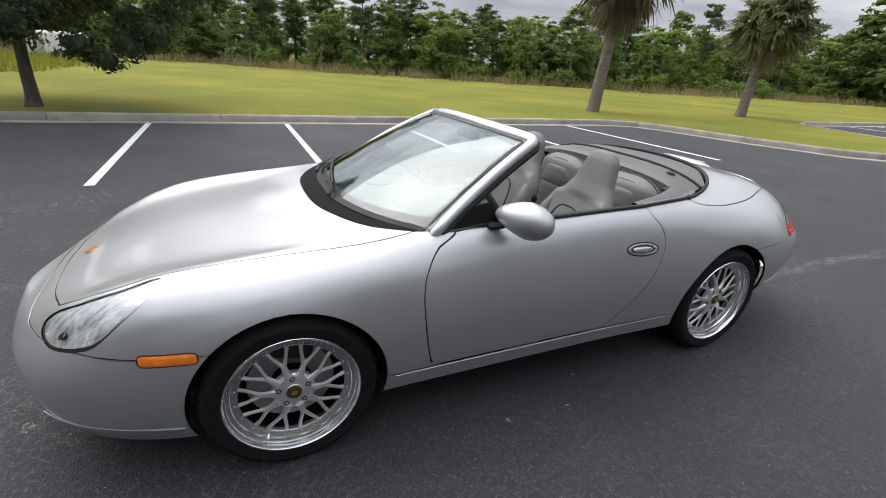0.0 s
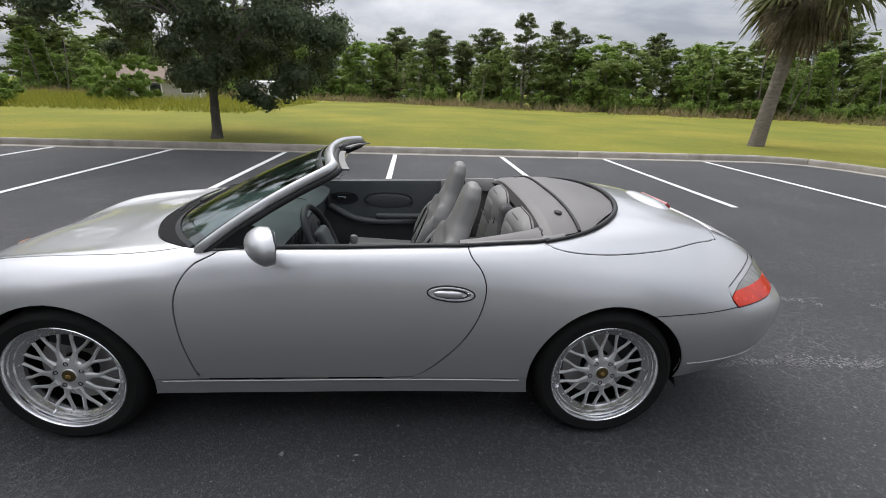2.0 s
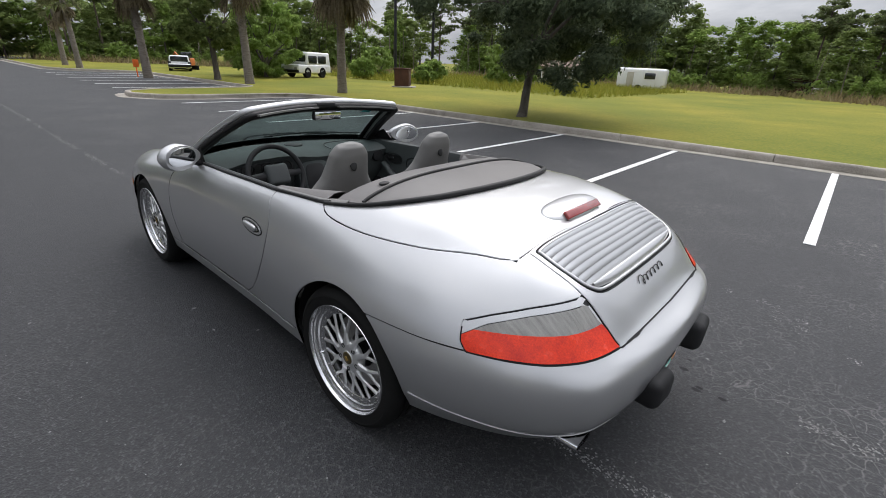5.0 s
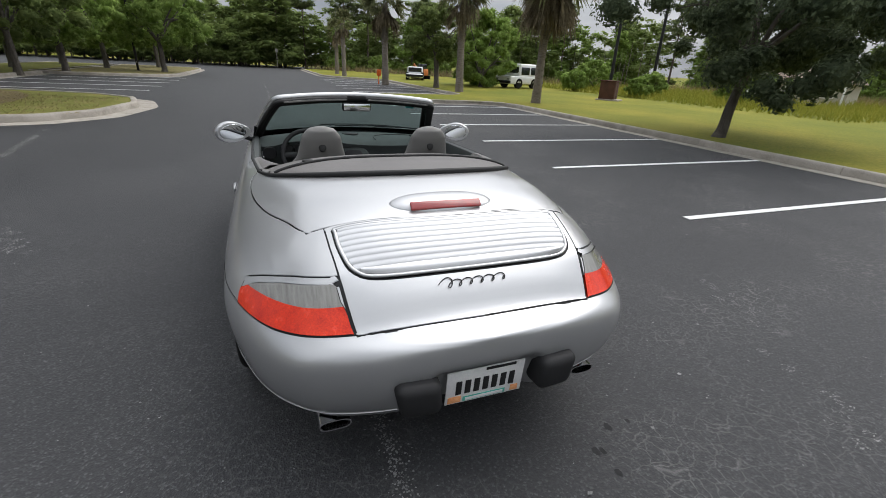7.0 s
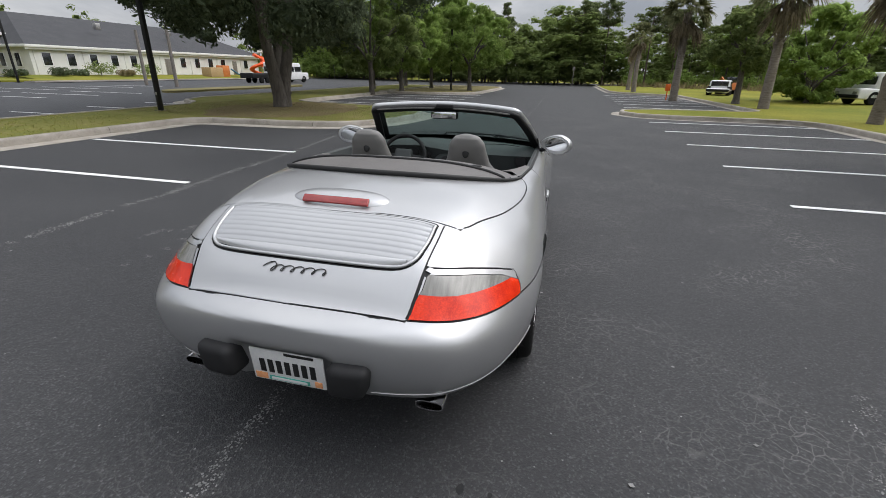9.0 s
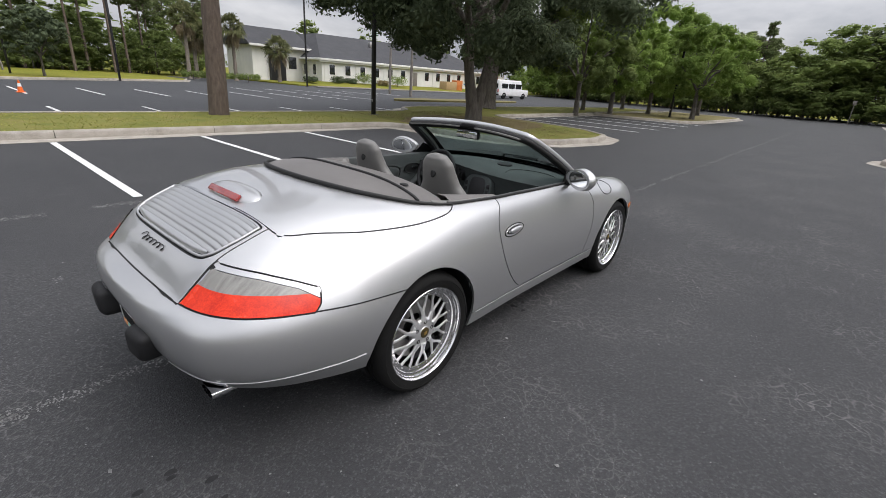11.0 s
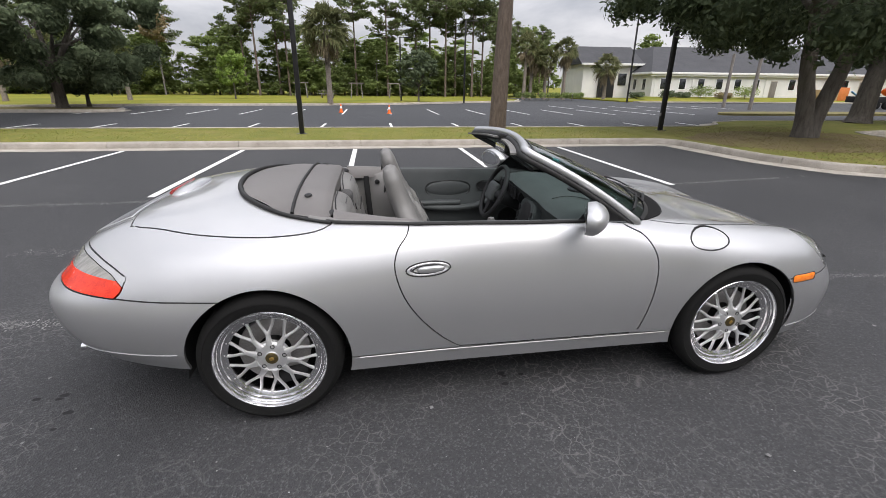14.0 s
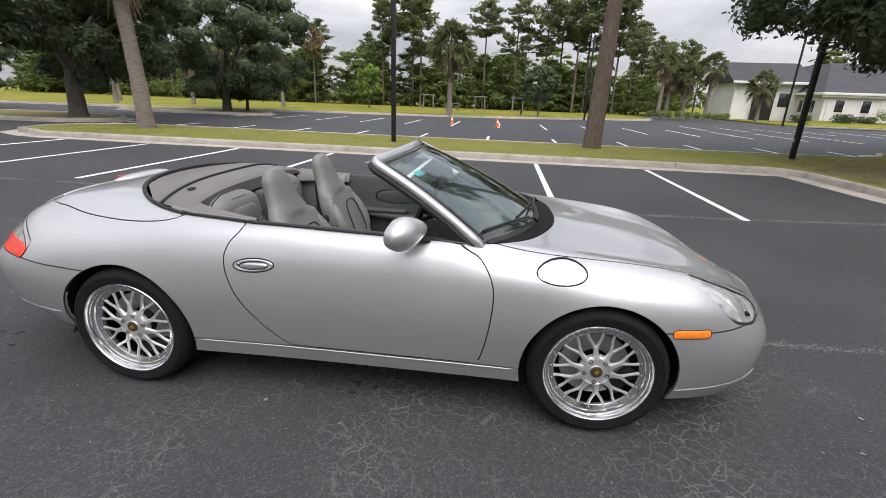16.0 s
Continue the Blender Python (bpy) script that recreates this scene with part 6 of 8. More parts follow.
M_BRIGHT = foliage_material("fresh_green_leaves", [(0.25, (0.15, 0.225, 0.055)), (0.5, (0.24, 0.335, 0.085)), (0.75, (0.31, 0.41, 0.12))], 0.6, 0.6)
M_FROND = foliage_material("palm_fronds", [(0.25, (0.09, 0.1, 0.045)), (0.5, (0.165, 0.18, 0.08)), (0.75, (0.26, 0.255, 0.13))], 0.5, 0.42)
M_DEADFROND = foliage_material("dead_palm_fronds", [(0.25, (0.13, 0.105, 0.065)), (0.5, (0.22, 0.18, 0.115)), (0.75, (0.31, 0.26, 0.17))], 0.8, 0.25)
M_TAN = foliage_material("dry_tall_grass", [(0.15, (0.16, 0.12, 0.06)), (0.5, (0.26, 0.2, 0.11)), (0.85, (0.16, 0.17, 0.06))], 0.85, 0.2)
M_BARK = mottled("oak_bark", (0.05, 0.042, 0.036), (0.12, 0.105, 0.09), 3, 40, 0.95, 0.9, c3=(0.17, 0.155, 0.135), stretch=(4, 4, 0.8), bump_dist=0.03)
M_PALMBARK = mottled("palm_trunk", (0.1, 0.085, 0.07), (0.21, 0.18, 0.15), 5, 40, 0.95, 0.9, c3=(0.28, 0.25, 0.21), stretch=(1, 1, 4), bump_dist=0.03)
M_GREYBARK = mottled("grey_bark", (0.11, 0.1, 0.09), (0.2, 0.185, 0.17), 4, 30, 0.95, 0.9, stretch=(4, 4, 1), bump_dist=0.03)
M_PINEBARK = mottled("pine_bark", (0.08, 0.06, 0.048), (0.18, 0.14, 0.115), 4, 30, 0.95, 0.9, stretch=(4, 4, 1), bump_dist=0.03)
RNG = np.random.default_rng(11)


def leaf_cloud(clumps, count, size, flat=0.75, up=0.35, shell=0.55):
    """Small folded leaves in the outer part of many clumps. clumps: rows of x, y, z, radius. Returns vertices and faces."""
    C = np.array(clumps)
    w = C[:, 3] ** 2
    pick = RNG.choice(len(C), count, p=w / w.sum())
    d = RNG.normal(size=(count, 3))
    d /= np.linalg.norm(d, axis=1, keepdims=True)
    r = C[pick, 3] * (shell + (1 - shell) * RNG.random(count) ** 0.6) * (0.85 + 0.35 * RNG.random(count))
    P = C[pick, :3] + d * r[:, None] * np.array([1, 1, flat])
    N = d + RNG.normal(size=(count, 3)) * 0.4 + np.array([0, 0, up])
    N /= np.linalg.norm(N, axis=1, keepdims=True)
    A = np.cross(N, RNG.normal(size=(count, 3)))
    A /= np.linalg.norm(A, axis=1, keepdims=True)
    B = np.cross(N, A)
    s = size * (0.6 + 0.8 * RNG.random(count))[:, None]
    V = np.stack([P - A * s, P + B * s * 0.42 + N * s * 0.12, P + A * s, P - B * s * 0.42 + N * s * 0.12], axis=1).reshape(-1, 3)
    F = np.arange(count * 4).reshape(-1, 4)
    return V, F


def ball_quads():
    """A ball of 24 quads: the points of a 3 x 3 x 3 grid's shell drawn onto a sphere."""
    keys = [(x, y, z) for x in (-1, 0, 1) for y in (-1, 0, 1) for z in (-1, 0, 1) if (x, y, z) != (0, 0, 0)]
    at = {k: i for i, k in enumerate(keys)}
    quads = []
    for ax in range(3):
        u, v = (ax + 1) % 3, (ax + 2) % 3
        for side_ in (-1, 1):
            for i in (-1, 0):
                for j in (-1, 0):
                    q = []
                    for du, dv in ((0, 0), (1, 0), (1, 1), (0, 1)):
                        k = [0, 0, 0]
                        k[ax], k[u], k[v] = side_, i + du, j + dv
                        q.append(at[tuple(k)])
                    quads.append(q if side_ > 0 else q[::-1])
    P = np.array(keys, dtype=float)
    return P / np.linalg.norm(P, axis=1, keepdims=True), np.array(quads)


BALL_V, BALL_F = ball_quads()
CUBE_V = np.array([(x, y, z) for x in (-1, 1) for y in (-1, 1) for z in (-1, 1)], dtype=float) / math.sqrt(3)
CUBE_F = np.array([(0, 1, 3, 2), (4, 6, 7, 5), (0, 4, 5, 1), (2, 3, 7, 6), (0, 2, 6, 4), (1, 5, 7, 3)])


def dense_hearts(clumps, scale, plain=False):
    """Small lumpy hearts of foliage that close the middle of each clump."""
    C = np.array(clumps)
    P, Q = (CUBE_V, CUBE_F) if plain else (BALL_V, BALL_F)
    n, m = len(C), len(P)
    jit = P[None] * RNG.uniform(0.75, 1.2, (n, m, 1))
    a = RNG.uniform(0, 6.28, n)
    c, s = np.cos(a)[:, None], np.sin(a)[:, None]
    R = np.stack([jit[:, :, 0] * c - jit[:, :, 1] * s, jit[:, :, 0] * s + jit[:, :, 1] * c, jit[:, :, 2] * 0.85], 2)
    V = C[:, None, :3] + R * C[:, 3][:, None, None] * scale
    return V.reshape(-1, 3), (Q[None] + m * np.arange(n)[:, None, None]).reshape(-1, 4)


def leafy(clumps, count, size, flat, up, shell, heart, plain=False):
    V, F = leaf_cloud(clumps, count, size, flat, up, shell)
    H, Q = dense_hearts(clumps, heart, plain)
    return np.vstack([V, H]), np.vstack([F, Q + len(V)])


def mesh_arrays(name, V, F, mats, index=None, smooth=False):
    me = bpy.data.meshes.new(name)
    V, F = np.asarray(V, dtype=np.float32), np.asarray(F, dtype=np.int32)
    me.vertices.add(len(V))
    me.vertices.foreach_set("co", V.ravel())
    k = F.shape[1]
    me.loops.add(F.size)
    me.loops.foreach_set("vertex_index", F.ravel())
    me.polygons.add(len(F))
    me.polygons.foreach_set("loop_start", np.arange(0, F.size, k, dtype=np.int32))
    me.polygons.foreach_set("loop_total", np.full(len(F), k, dtype=np.int32))
    for m in mats:
        me.materials.append(m)
    if index is not None:
        me.polygons.foreach_set("material_index", np.asarray(index, dtype=np.int32))
    if smooth:
        me.polygons.foreach_set("use_smooth", [True] * len(F))
    me.update(calc_edges=True)
    return me


def trunk_mesh(paths, seg=10):
    out = None
    for pts, radii in paths:
        P = smooth_path(pts, 5)
        R = list(np.interp(np.linspace(0, 1, len(P)), np.linspace(0, 1, len(radii)), radii))
        b = bm_tube(P, R, seg, up=(0, 1, 0.01))
        out = b if out is None else bm_join(out, b)
    for v in out.verts:
        v.co += Vector((noise.noise(v.co * 2.2), noise.noise(v.co * 2.2 + Vector((7, 0, 0))), 0)) * 0.025
    return out


def oak(name, label, at, height, spread, base, trunk_r, leaves, leaf, seed, forks=5, lean=(0.0, 0.0), mat=None, split=False, group="", low=(), heart=0.66):
    rng = random.Random(seed)
    t = thing(name, label, "tree", group, Matrix.Translation((*at, 0.1)))
    paths, clumps = [], []
    h0 = base * 0.9
    top0 = Vector((lean[0], lean[1], h0))
    starts = [(Vector((0, 0, 0)), top0)]
    if split:
        a, b = Vector((-0.55, 0.1, h0 + 0.4)), Vector((0.75, -0.1, h0 + 0.5))
        for q in (a, b):
            paths.append(([(q.x * 0.12, 0, -0.1), (q.x * 0.25, q.y * 0.3, h0 * 0.22), (q.x * 0.75, q.y, h0 * 0.7), tuple(q)], [trunk_r * 1.3, trunk_r * 0.95, trunk_r * 0.8, trunk_r * 0.7]))
        tops = [a, b]
    else:
        paths.append(([(0, 0, -0.1), (lean[0] * 0.2, lean[1] * 0.2, h0 * 0.12), (lean[0] * 0.5, lean[1] * 0.5, h0 * 0.55), tuple(top0)], [trunk_r * 1.35, trunk_r, trunk_r * 0.86, trunk_r * 0.75]))
        tops = [top0]
    for k in range(forks):
        tp = tops[k % len(tops)]
        a = 2 * math.pi * (k + rng.uniform(-0.25, 0.25)) / forks
        reach = spread * rng.uniform(0.5, 0.72)
        rise = (height - base) * rng.uniform(0.3, 0.75)
        mid = tp + Vector((math.cos(a) * reach * 0.4, math.sin(a) * reach * 0.4, rise * 0.5))
        end = tp + Vector((math.cos(a) * reach, math.sin(a) * reach, rise))
        paths.append(([tuple(tp), tuple(mid), tuple(end)], [trunk_r * 0.55, trunk_r * 0.32, trunk_r * 0.12]))
        for j in range(2):
            b2 = a + rng.uniform(-0.9, 0.9)
            e2 = mid + Vector((math.cos(b2), math.sin(b2), rng.uniform(-0.1, 0.6))) * reach * 0.5
            paths.append(([tuple(mid), tuple(mid.lerp(e2, 0.5) + Vector((0, 0, 0.1))), tuple(e2)], [trunk_r * 0.28, trunk_r * 0.17, trunk_r * 0.06]))
    part("trunk", trunk_mesh(paths), M_BARK, t, "rough grey-brown trunk and limbs")
    mid_z = base + (height - base) * 0.45
    for k in range(116):
        a, q = rng.uniform(0, 2 * math.pi), rng.random() ** 0.42
        zz = rng.uniform(-1, 1)
        lim = math.sqrt(max(0.05, 1 - (abs(zz) ** (2.2 if zz > 0 else 4.0))))
        rr = spread * q * lim
        half = (height - base) * 0.5
        clumps.append((lean[0] + math.cos(a) * rr, lean[1] + math.sin(a) * rr, mid_z + zz * half * 0.95 - 0.15 * half * q, spread * rng.uniform(0.09, 0.2)))
    clumps += list(low)
    V, F = leafy(clumps, leaves, leaf, 0.75, 0.35, 0.45, heart)
    crown = new("crown", mesh_arrays("crown", V, F, [mat or M_OAKLEAF]))
    crown.parent = t
    return t


# palms
def fan(direction, length, droop, rng, spread=1.25, blades=30, stem_part=0.45):
    """One folded fan frond as vertices and faces; direction is a unit vector outwards."""
    d = Vector(direction).normalized()
    side = d.cross(Vector((0, 0, 1)))
    side = side.normalized() if side.length > 1e-3 else Vector((1, 0, 0))
    up = side.cross(d).normalized()
    roll = rng.uniform(-0.9, 0.9)
    side, up = side * math.cos(roll) + up * math.sin(roll), up * math.cos(roll) - side * math.sin(roll)
    V, F = [], []
    stem = length * stem_part
    def sag(p, s):
        return p + Vector((0, 0, -droop * (s / length) ** 2 * length))
    w = 0.014
    for s0, s1 in ((0.0, stem * 0.5), (stem * 0.5, stem)):
        a, b = sag(d * s0, s0), sag(d * s1, s1)
        i = len(V)
        V += [a - side * w, a + side * w, b + side * w, b - side * w]
        F.append((i, i + 1, i + 2, i + 3))
    hub = sag(d * stem, stem)
    for k in range(blades):
        ang = (k / (blades - 1) - 0.5) * 2 * spread + rng.uniform(-0.05, 0.05)
        q = (d * math.cos(ang) + side * math.sin(ang) + up * (0.55 * abs(math.sin(ang)) + rng.uniform(-0.1, 0.1))).normalized()
        ln = (length - stem) * (1.0 - 0.2 * abs(ang) / spread) * rng.uniform(0.8, 1.12)
        tip = rng.uniform(0.3, 1.0) * (0.35 + droop)
        across = q.cross(up)
        across = across.normalized() if across.length > 1e-3 else side
        prev = None
        for f in (0.0, 0.3, 0.65, 1.0):
            p = hub + q * (ln * f * (1 - 0.25 * tip * f * f)) + Vector((0, 0, -tip * ln * f ** 3))
            ww = 0.02 * length * (0.45 + 1.0 * min(f * 3, 1)) * (1 - 0.93 * f ** 2.2)
            cur = (p - across * ww, p + across * ww)
            if prev:
                i = len(V)
                V += [prev[0], prev[1], cur[1], cur[0]]
                F.append((i, i + 1, i + 2, i + 3))
            prev = cur
    return V, F


def palm_parts(trunk_h, radius, crown_r, seed, lean=0.0, boots=True, dead=12, live=26, skirt=1.0):
    rng = random.Random(seed)
    pts = [(0, 0, -0.1), (lean * 0.25, 0, trunk_h * 0.35), (lean * 0.6, 0, trunk_h * 0.7), (lean, 0, trunk_h)]
    tr = trunk_mesh([(pts, [radius * 1.25, radius, radius * 0.92, radius * 0.95])], 14)
    boot = None
    if boots:
        V, F = [], []
        for k in range(70):
            z = trunk_h * (0.5 + 0.5 * k / 70)
            a = k * 2.4
            f = z / trunk_h
            cx = lean * f ** 1.3
            o = Vector((math.cos(a), math.sin(a), 0))
            s = Vector((-math.sin(a), math.cos(a), 0))
            p = Vector((cx, 0, z)) + o * radius * 0.9
            tip = p + o * (0.09 + 0.05 * rng.random()) + Vector((0, 0, 0.2))
            i = len(V)
            V += [p - s * 0.07, p + s * 0.07, tip + s * 0.03, tip - s * 0.03, p + o * 0.04 + Vector((0, 0, -0.02))]
            F += [(i, i + 1, i + 2, i + 3), (i + 4, i + 1, i + 2, i + 3)]
        boot = (V, F)
    V, F, M = [], [], []
    head = Vector((lean, 0, trunk_h + 0.12))
    for k in range(live):
        el = radians(-32 + 114 * (k + rng.random()) / live)
        a = 2.4 * k + rng.uniform(-0.3, 0.3)
        d = (math.cos(a) * math.cos(el), math.sin(a) * math.cos(el), math.sin(el))
        v, f = fan(d, crown_r * rng.uniform(0.85, 1.1), 0.12 + 0.3 * rng.random(), rng)
        i = len(V)
        V += [p + head for p in v]
        F += [tuple(q + i for q in g) for g in f]
        M += [0] * len(f)
    for k in range(dead):
        el = radians(rng.uniform(-80, -35))
        a = 2.4 * k + rng.uniform(-0.4, 0.4)
        d = (math.cos(a) * math.cos(el), math.sin(a) * math.cos(el), math.sin(el))
        v, f = fan(d, crown_r * rng.uniform(0.6, 0.95) * skirt, 0.35, rng, 0.5, 20, 0.3)
        i = len(V)
        base = head + Vector((math.cos(a) * radius * 0.8 - lean * 0.06, math.sin(a) * radius * 0.8, -0.1 - 0.55 * rng.random()))
        V += [p + base for p in v]
        F += [tuple(q + i for q in g) for g in f]
        M += [1] * len(f)
    return tr, boot, (V, F, M)


def palm(label, at, trunk_h, radius, crown_r, seed, lean=0.0, turn=0.0, boots=True, dead=12, live=26, skirt=1.0, bark=None):
    t = thing("palm_tree", label, "palm", "", Matrix.Translation((*at, 0.1)) @ Matrix.Rotation(turn, 4, "Z"))
    tr, boot, (V, F, M) = palm_parts(trunk_h, radius, crown_r, seed, lean, boots, dead, live, skirt)
    part("trunk", tr, bark or M_PALMBARK, t)
    if boot:
        b = new("leaf_boots", mesh_arrays("leaf_boots", [tuple(p) for p in boot[0]], boot[1], [M_PALMBARK]))
        b.parent = t
    c = new("crown", mesh_arrays("crown", [tuple(p) for p in V], F, [M_FROND, M_DEADFROND], M))
    c.parent = t
    return t


# woods as joined stuff
def tree_template(kind, seed):
    """A tree of unit height. Returns vertices, faces and the material index of each face."""
    rng = random.Random(seed)
    clumps, limbs = [], []
    if kind == "pine":
        start = rng.uniform(0.45, 0.68)
        for k in range(17):
            f = (k + rng.uniform(-0.4, 0.4)) / 16
            z = start + (0.95 - start) * f
            reach = 0.15 * math.sin(math.pi * (0.2 + 0.7 * max(0.0, min(1.0, f)))) * rng.uniform(0.5, 1.25)
            for j in range(rng.randint(2, 3)):
                a = rng.uniform(0, 6.28)
                lift = rng.uniform(0.0, 0.035)
                limbs.append((z - 0.02, a, reach, lift))
                for g in (0.45, 0.75, 1.0):
                    clumps.append((math.cos(a) * reach * g, math.sin(a) * reach * g, z + lift * g + rng.uniform(-0.008, 0.008), rng.uniform(0.024, 0.044)))
        clumps.append((0, 0, 0.965, 0.026))
        V, F = leaf_cloud(clumps, 2300, 0.0158, 0.6, 0.6, 0.1)
        tw = 0.0095
    elif kind in ("broad", "far"):
        lop = (rng.uniform(-0.06, 0.06), rng.uniform(-0.06, 0.06))
        peaked = seed % 2
        for k in range(66 if kind == "broad" else 36):
            z = 0.06 + 0.88 * rng.random() ** 0.85
            if peaked:
                rr = 0.25 * (1.02 - z) ** 0.62 * min(1.0, 0.45 + z * 2.2)
            else:
                rr = 0.27 * math.sqrt(max(0.05, 1 - (abs(z - 0.45) / 0.55) ** 2.3))
            rr *= rng.uniform(0.82, 1.12)
            a = rng.uniform(0, 6.28)
            q = rng.random() ** 0.3
            clumps.append((math.cos(a) * rr * q + lop[0] * z, math.sin(a) * rr * q + lop[1] * z, z, (1.0 if kind == "broad" else 1.3) * rng.uniform(0.042, 0.09) * (1.15 - 0.45 * z)))
        V, F = leafy(clumps, 2300 if kind == "broad" else 420, 0.0185 if kind == "broad" else 0.034, 0.85, 0.6, 0.5, 0.62, True)
        tw = 0.012
    else:
        for k in range(16):
            a, q = rng.uniform(0, 6.28), math.sqrt(rng.random())
            clumps.append((math.cos(a) * 0.42 * q, math.sin(a) * 0.42 * q, rng.uniform(0.12, 0.95 - 0.4 * q), rng.uniform(0.08, 0.18)))
        V, F = leafy(clumps, 300, 0.05, 0.85, 0.6, 0.5, 0.7, True)
        tw = 0.02
    tv, tf = [], []
    hgt = 0.95 if kind == "pine" else 0.6
    for k in range(5):
        a = 2 * math.pi * k / 5
        tv += [(math.cos(a) * tw, math.sin(a) * tw, -0.02), (math.cos(a) * tw * 0.4, math.sin(a) * tw * 0.4, hgt)]
    for k in range(5):
        j = (k + 1) % 5
        tf.append((2 * k, 2 * j, 2 * j + 1, 2 * k + 1))
    for z, a, reach, lift in limbs:
        k = len(tv)
        tv += [(0, 0, z + 0.003), (0, 0, z - 0.003), (math.cos(a) * reach, math.sin(a) * reach, z + lift), (math.cos(a) * reach, math.sin(a) * reach, z + lift + 0.002)]
        tf.append((k, k + 1, k + 2, k + 3))
    nv = len(V)
    return np.vstack([V, np.array(tv)]), np.vstack([F, np.array(tf) + nv]), np.array([0] * len(F) + [1] * len(tf))


TEMPLATES = {k: [tree_template(k, s) for s in range(6)] for k in ("pine", "broad", "far", "shrub")}


def woods(name, label, spots, kind, leaf_mat, bark, cat="woods"):
    """spots: rows of x, y, height, width factor."""
    Vs, Fs, Ms, n = [], [], [], 0
    for i, (x, y, h, wf) in enumerate(spots):
        V, F, M = TEMPLATES[kind][i % 6]
        a = i * 1.7
        c, s = math.cos(a), math.sin(a)
        W = np.stack([(V[:, 0] * c - V[:, 1] * s) * h * wf + x, (V[:, 0] * s + V[:, 1] * c) * h * wf + y, V[:, 2] * h + 0.1], axis=1)
        Vs.append(W)
        Fs.append(F + n)
        Ms.append(M)
        n += len(V)
    ob = new(name, mesh_arrays(name, np.vstack(Vs), np.vstack(Fs), [leaf_mat, bark], np.concatenate(Ms)))
    return tagged(ob, label=label, category=cat, kind="stuff")


def along(line, count, depth, h0, h1, wf=1.0, seed=1, bias=1.0):
    rng = random.Random(seed)
    P = resample(line, 1.0)
    out = []
    for k in range(count):
        i = rng.randrange(len(P) - 1)
        t = (P[i + 1] - P[i]).normalized()
        nrm = Vector((-t.y, t.x))
        d = depth * rng.random() ** bias
        p = P[i].lerp(P[i + 1], rng.random()) + nrm * d
        out.append((p.x, p.y, rng.uniform(h0, h1), wf * rng.uniform(0.8, 1.25)))
    return out


# wood edges run so that the woods lie to the right of the way
EDGE_R = [(-85, -26), (-50, -31), (-30, -35), (-14, -41), (-2, -48), (12, -52), (30, -46), (44, -36), (56, -24), (64, -8)]
EDGE_F = [(64, -8), (65, 12), (70, 30), (78, 46)]
EDGE_L = [(-76, 60), (-60, 60), (-20, 60), (16, 62), (26, 74)]


def mixed(spots, seed, low=0.62):
    """Uneven heights: a few tall trees among lower ones."""
    rng = random.Random(seed)
    return [(x, y, h * (low + (1.12 - low) * rng.random() ** 1.3), w) for x, y, h, w in spots]


def lower(spots):
    """The middle stretch of the wood edge is younger and lower."""
    return [(x, y, h * (0.82 if -36 < x < 10 else 1.0), w) for x, y, h, w in spots]


woods("woods", "dense mixed green woods beyond the lawn", lower(mixed(along(EDGE_R, 92, -9, 7.2, 9.0, 1.55, 3), 1, 0.68)), "broad", M_WOODS, M_BARK)
woods("woods", "fresh green edge trees of the woods", mixed(along(EDGE_R, 54, -3, 4.4, 7.0, 1.5, 4), 2), "broad", M_BRIGHT, M_BARK)
woods("pine_woods", "tall dark pines above the woods", lower(along(EDGE_R, 46, -13, 8.0, 10.4, 1.3, 5)), "pine", M_PINE, M_PINEBARK)
woods("woods", "deeper rows of the woods beyond the lawn", lower(mixed(along([(x * 1.18, y * 1.22) for x, y in EDGE_R], 64, -5, 7.4, 8.8, 1.7, 23), 7, 0.8)), "far", M_WOODS, M_BARK)
woods("undergrowth", "low green bushes along the wood edge", along(EDGE_R, 170, 3, 0.9, 2.6, 1.0, 6), "shrub", M_BRIGHT, M_BARK)
woods("woods", "dark green woods at the end of the car park", mixed(along(EDGE_F, 44, -12, 8.6, 10.2, 1.6, 8), 3, 0.78), "broad", M_WOODS, M_BARK)
woods("pine_woods", "tall dark pines at the end of the car park", along(EDGE_F, 20, -14, 9.5, 11.6, 1.2, 9), "pine", M_PINE, M_PINEBARK)
woods("woods", "fresh green trees at the end of the car park", along(EDGE_F, 18, -3, 5.0, 8.0, 1.5, 18), "broad", M_WOODS, M_BARK)
woods("undergrowth", "dark bushes under the far trees", along(EDGE_F, 80, -6, 1.6, 4.0, 1.1, 10), "shrub", M_WOODS, M_BARK)
woods("dead_tree", "bare grey-brown dying tree at the wood edge", [(-25.6, 60.0, 9.6, 1.25)], "pine", M_TAN, M_GREYBARK)
# the pines behind the field stand in loose groups with sky between them
PINE_GROUPS = [(-47, 60, 13.5), (-41, 64, 12), (-31.5, 61, 12.5), (-27, 66, 11.5), (-16.5, 62, 13.6), (-14.5, 60, 14.6), (-12.5, 63, 15.2), (-11, 61, 14.0), (-2.5, 62, 13.6), (1.6, 61, 13.8), (5.5, 62, 14.4), (7.6, 64, 15.4), (9.2, 60, 14.2), (11.0, 63, 15.8), (13.0, 61, 15.2), (14.6, 62, 14.6), (20, 72, 13.0), (25, 80, 12.0), (31, 84, 12.0), (-58, 63, 13.0), (-66, 61, 12.5), (-75, 66, 13.5), (-21, 70, 10.5), (-6, 70, 10.0), (17.5, 66, 12.0)]
woods("pine_woods", "tall open pines behind the field", [(x, y, h, 1.2) for x, y, h in PINE_GROUPS], "pine", M_PINE, M_PINEBARK)
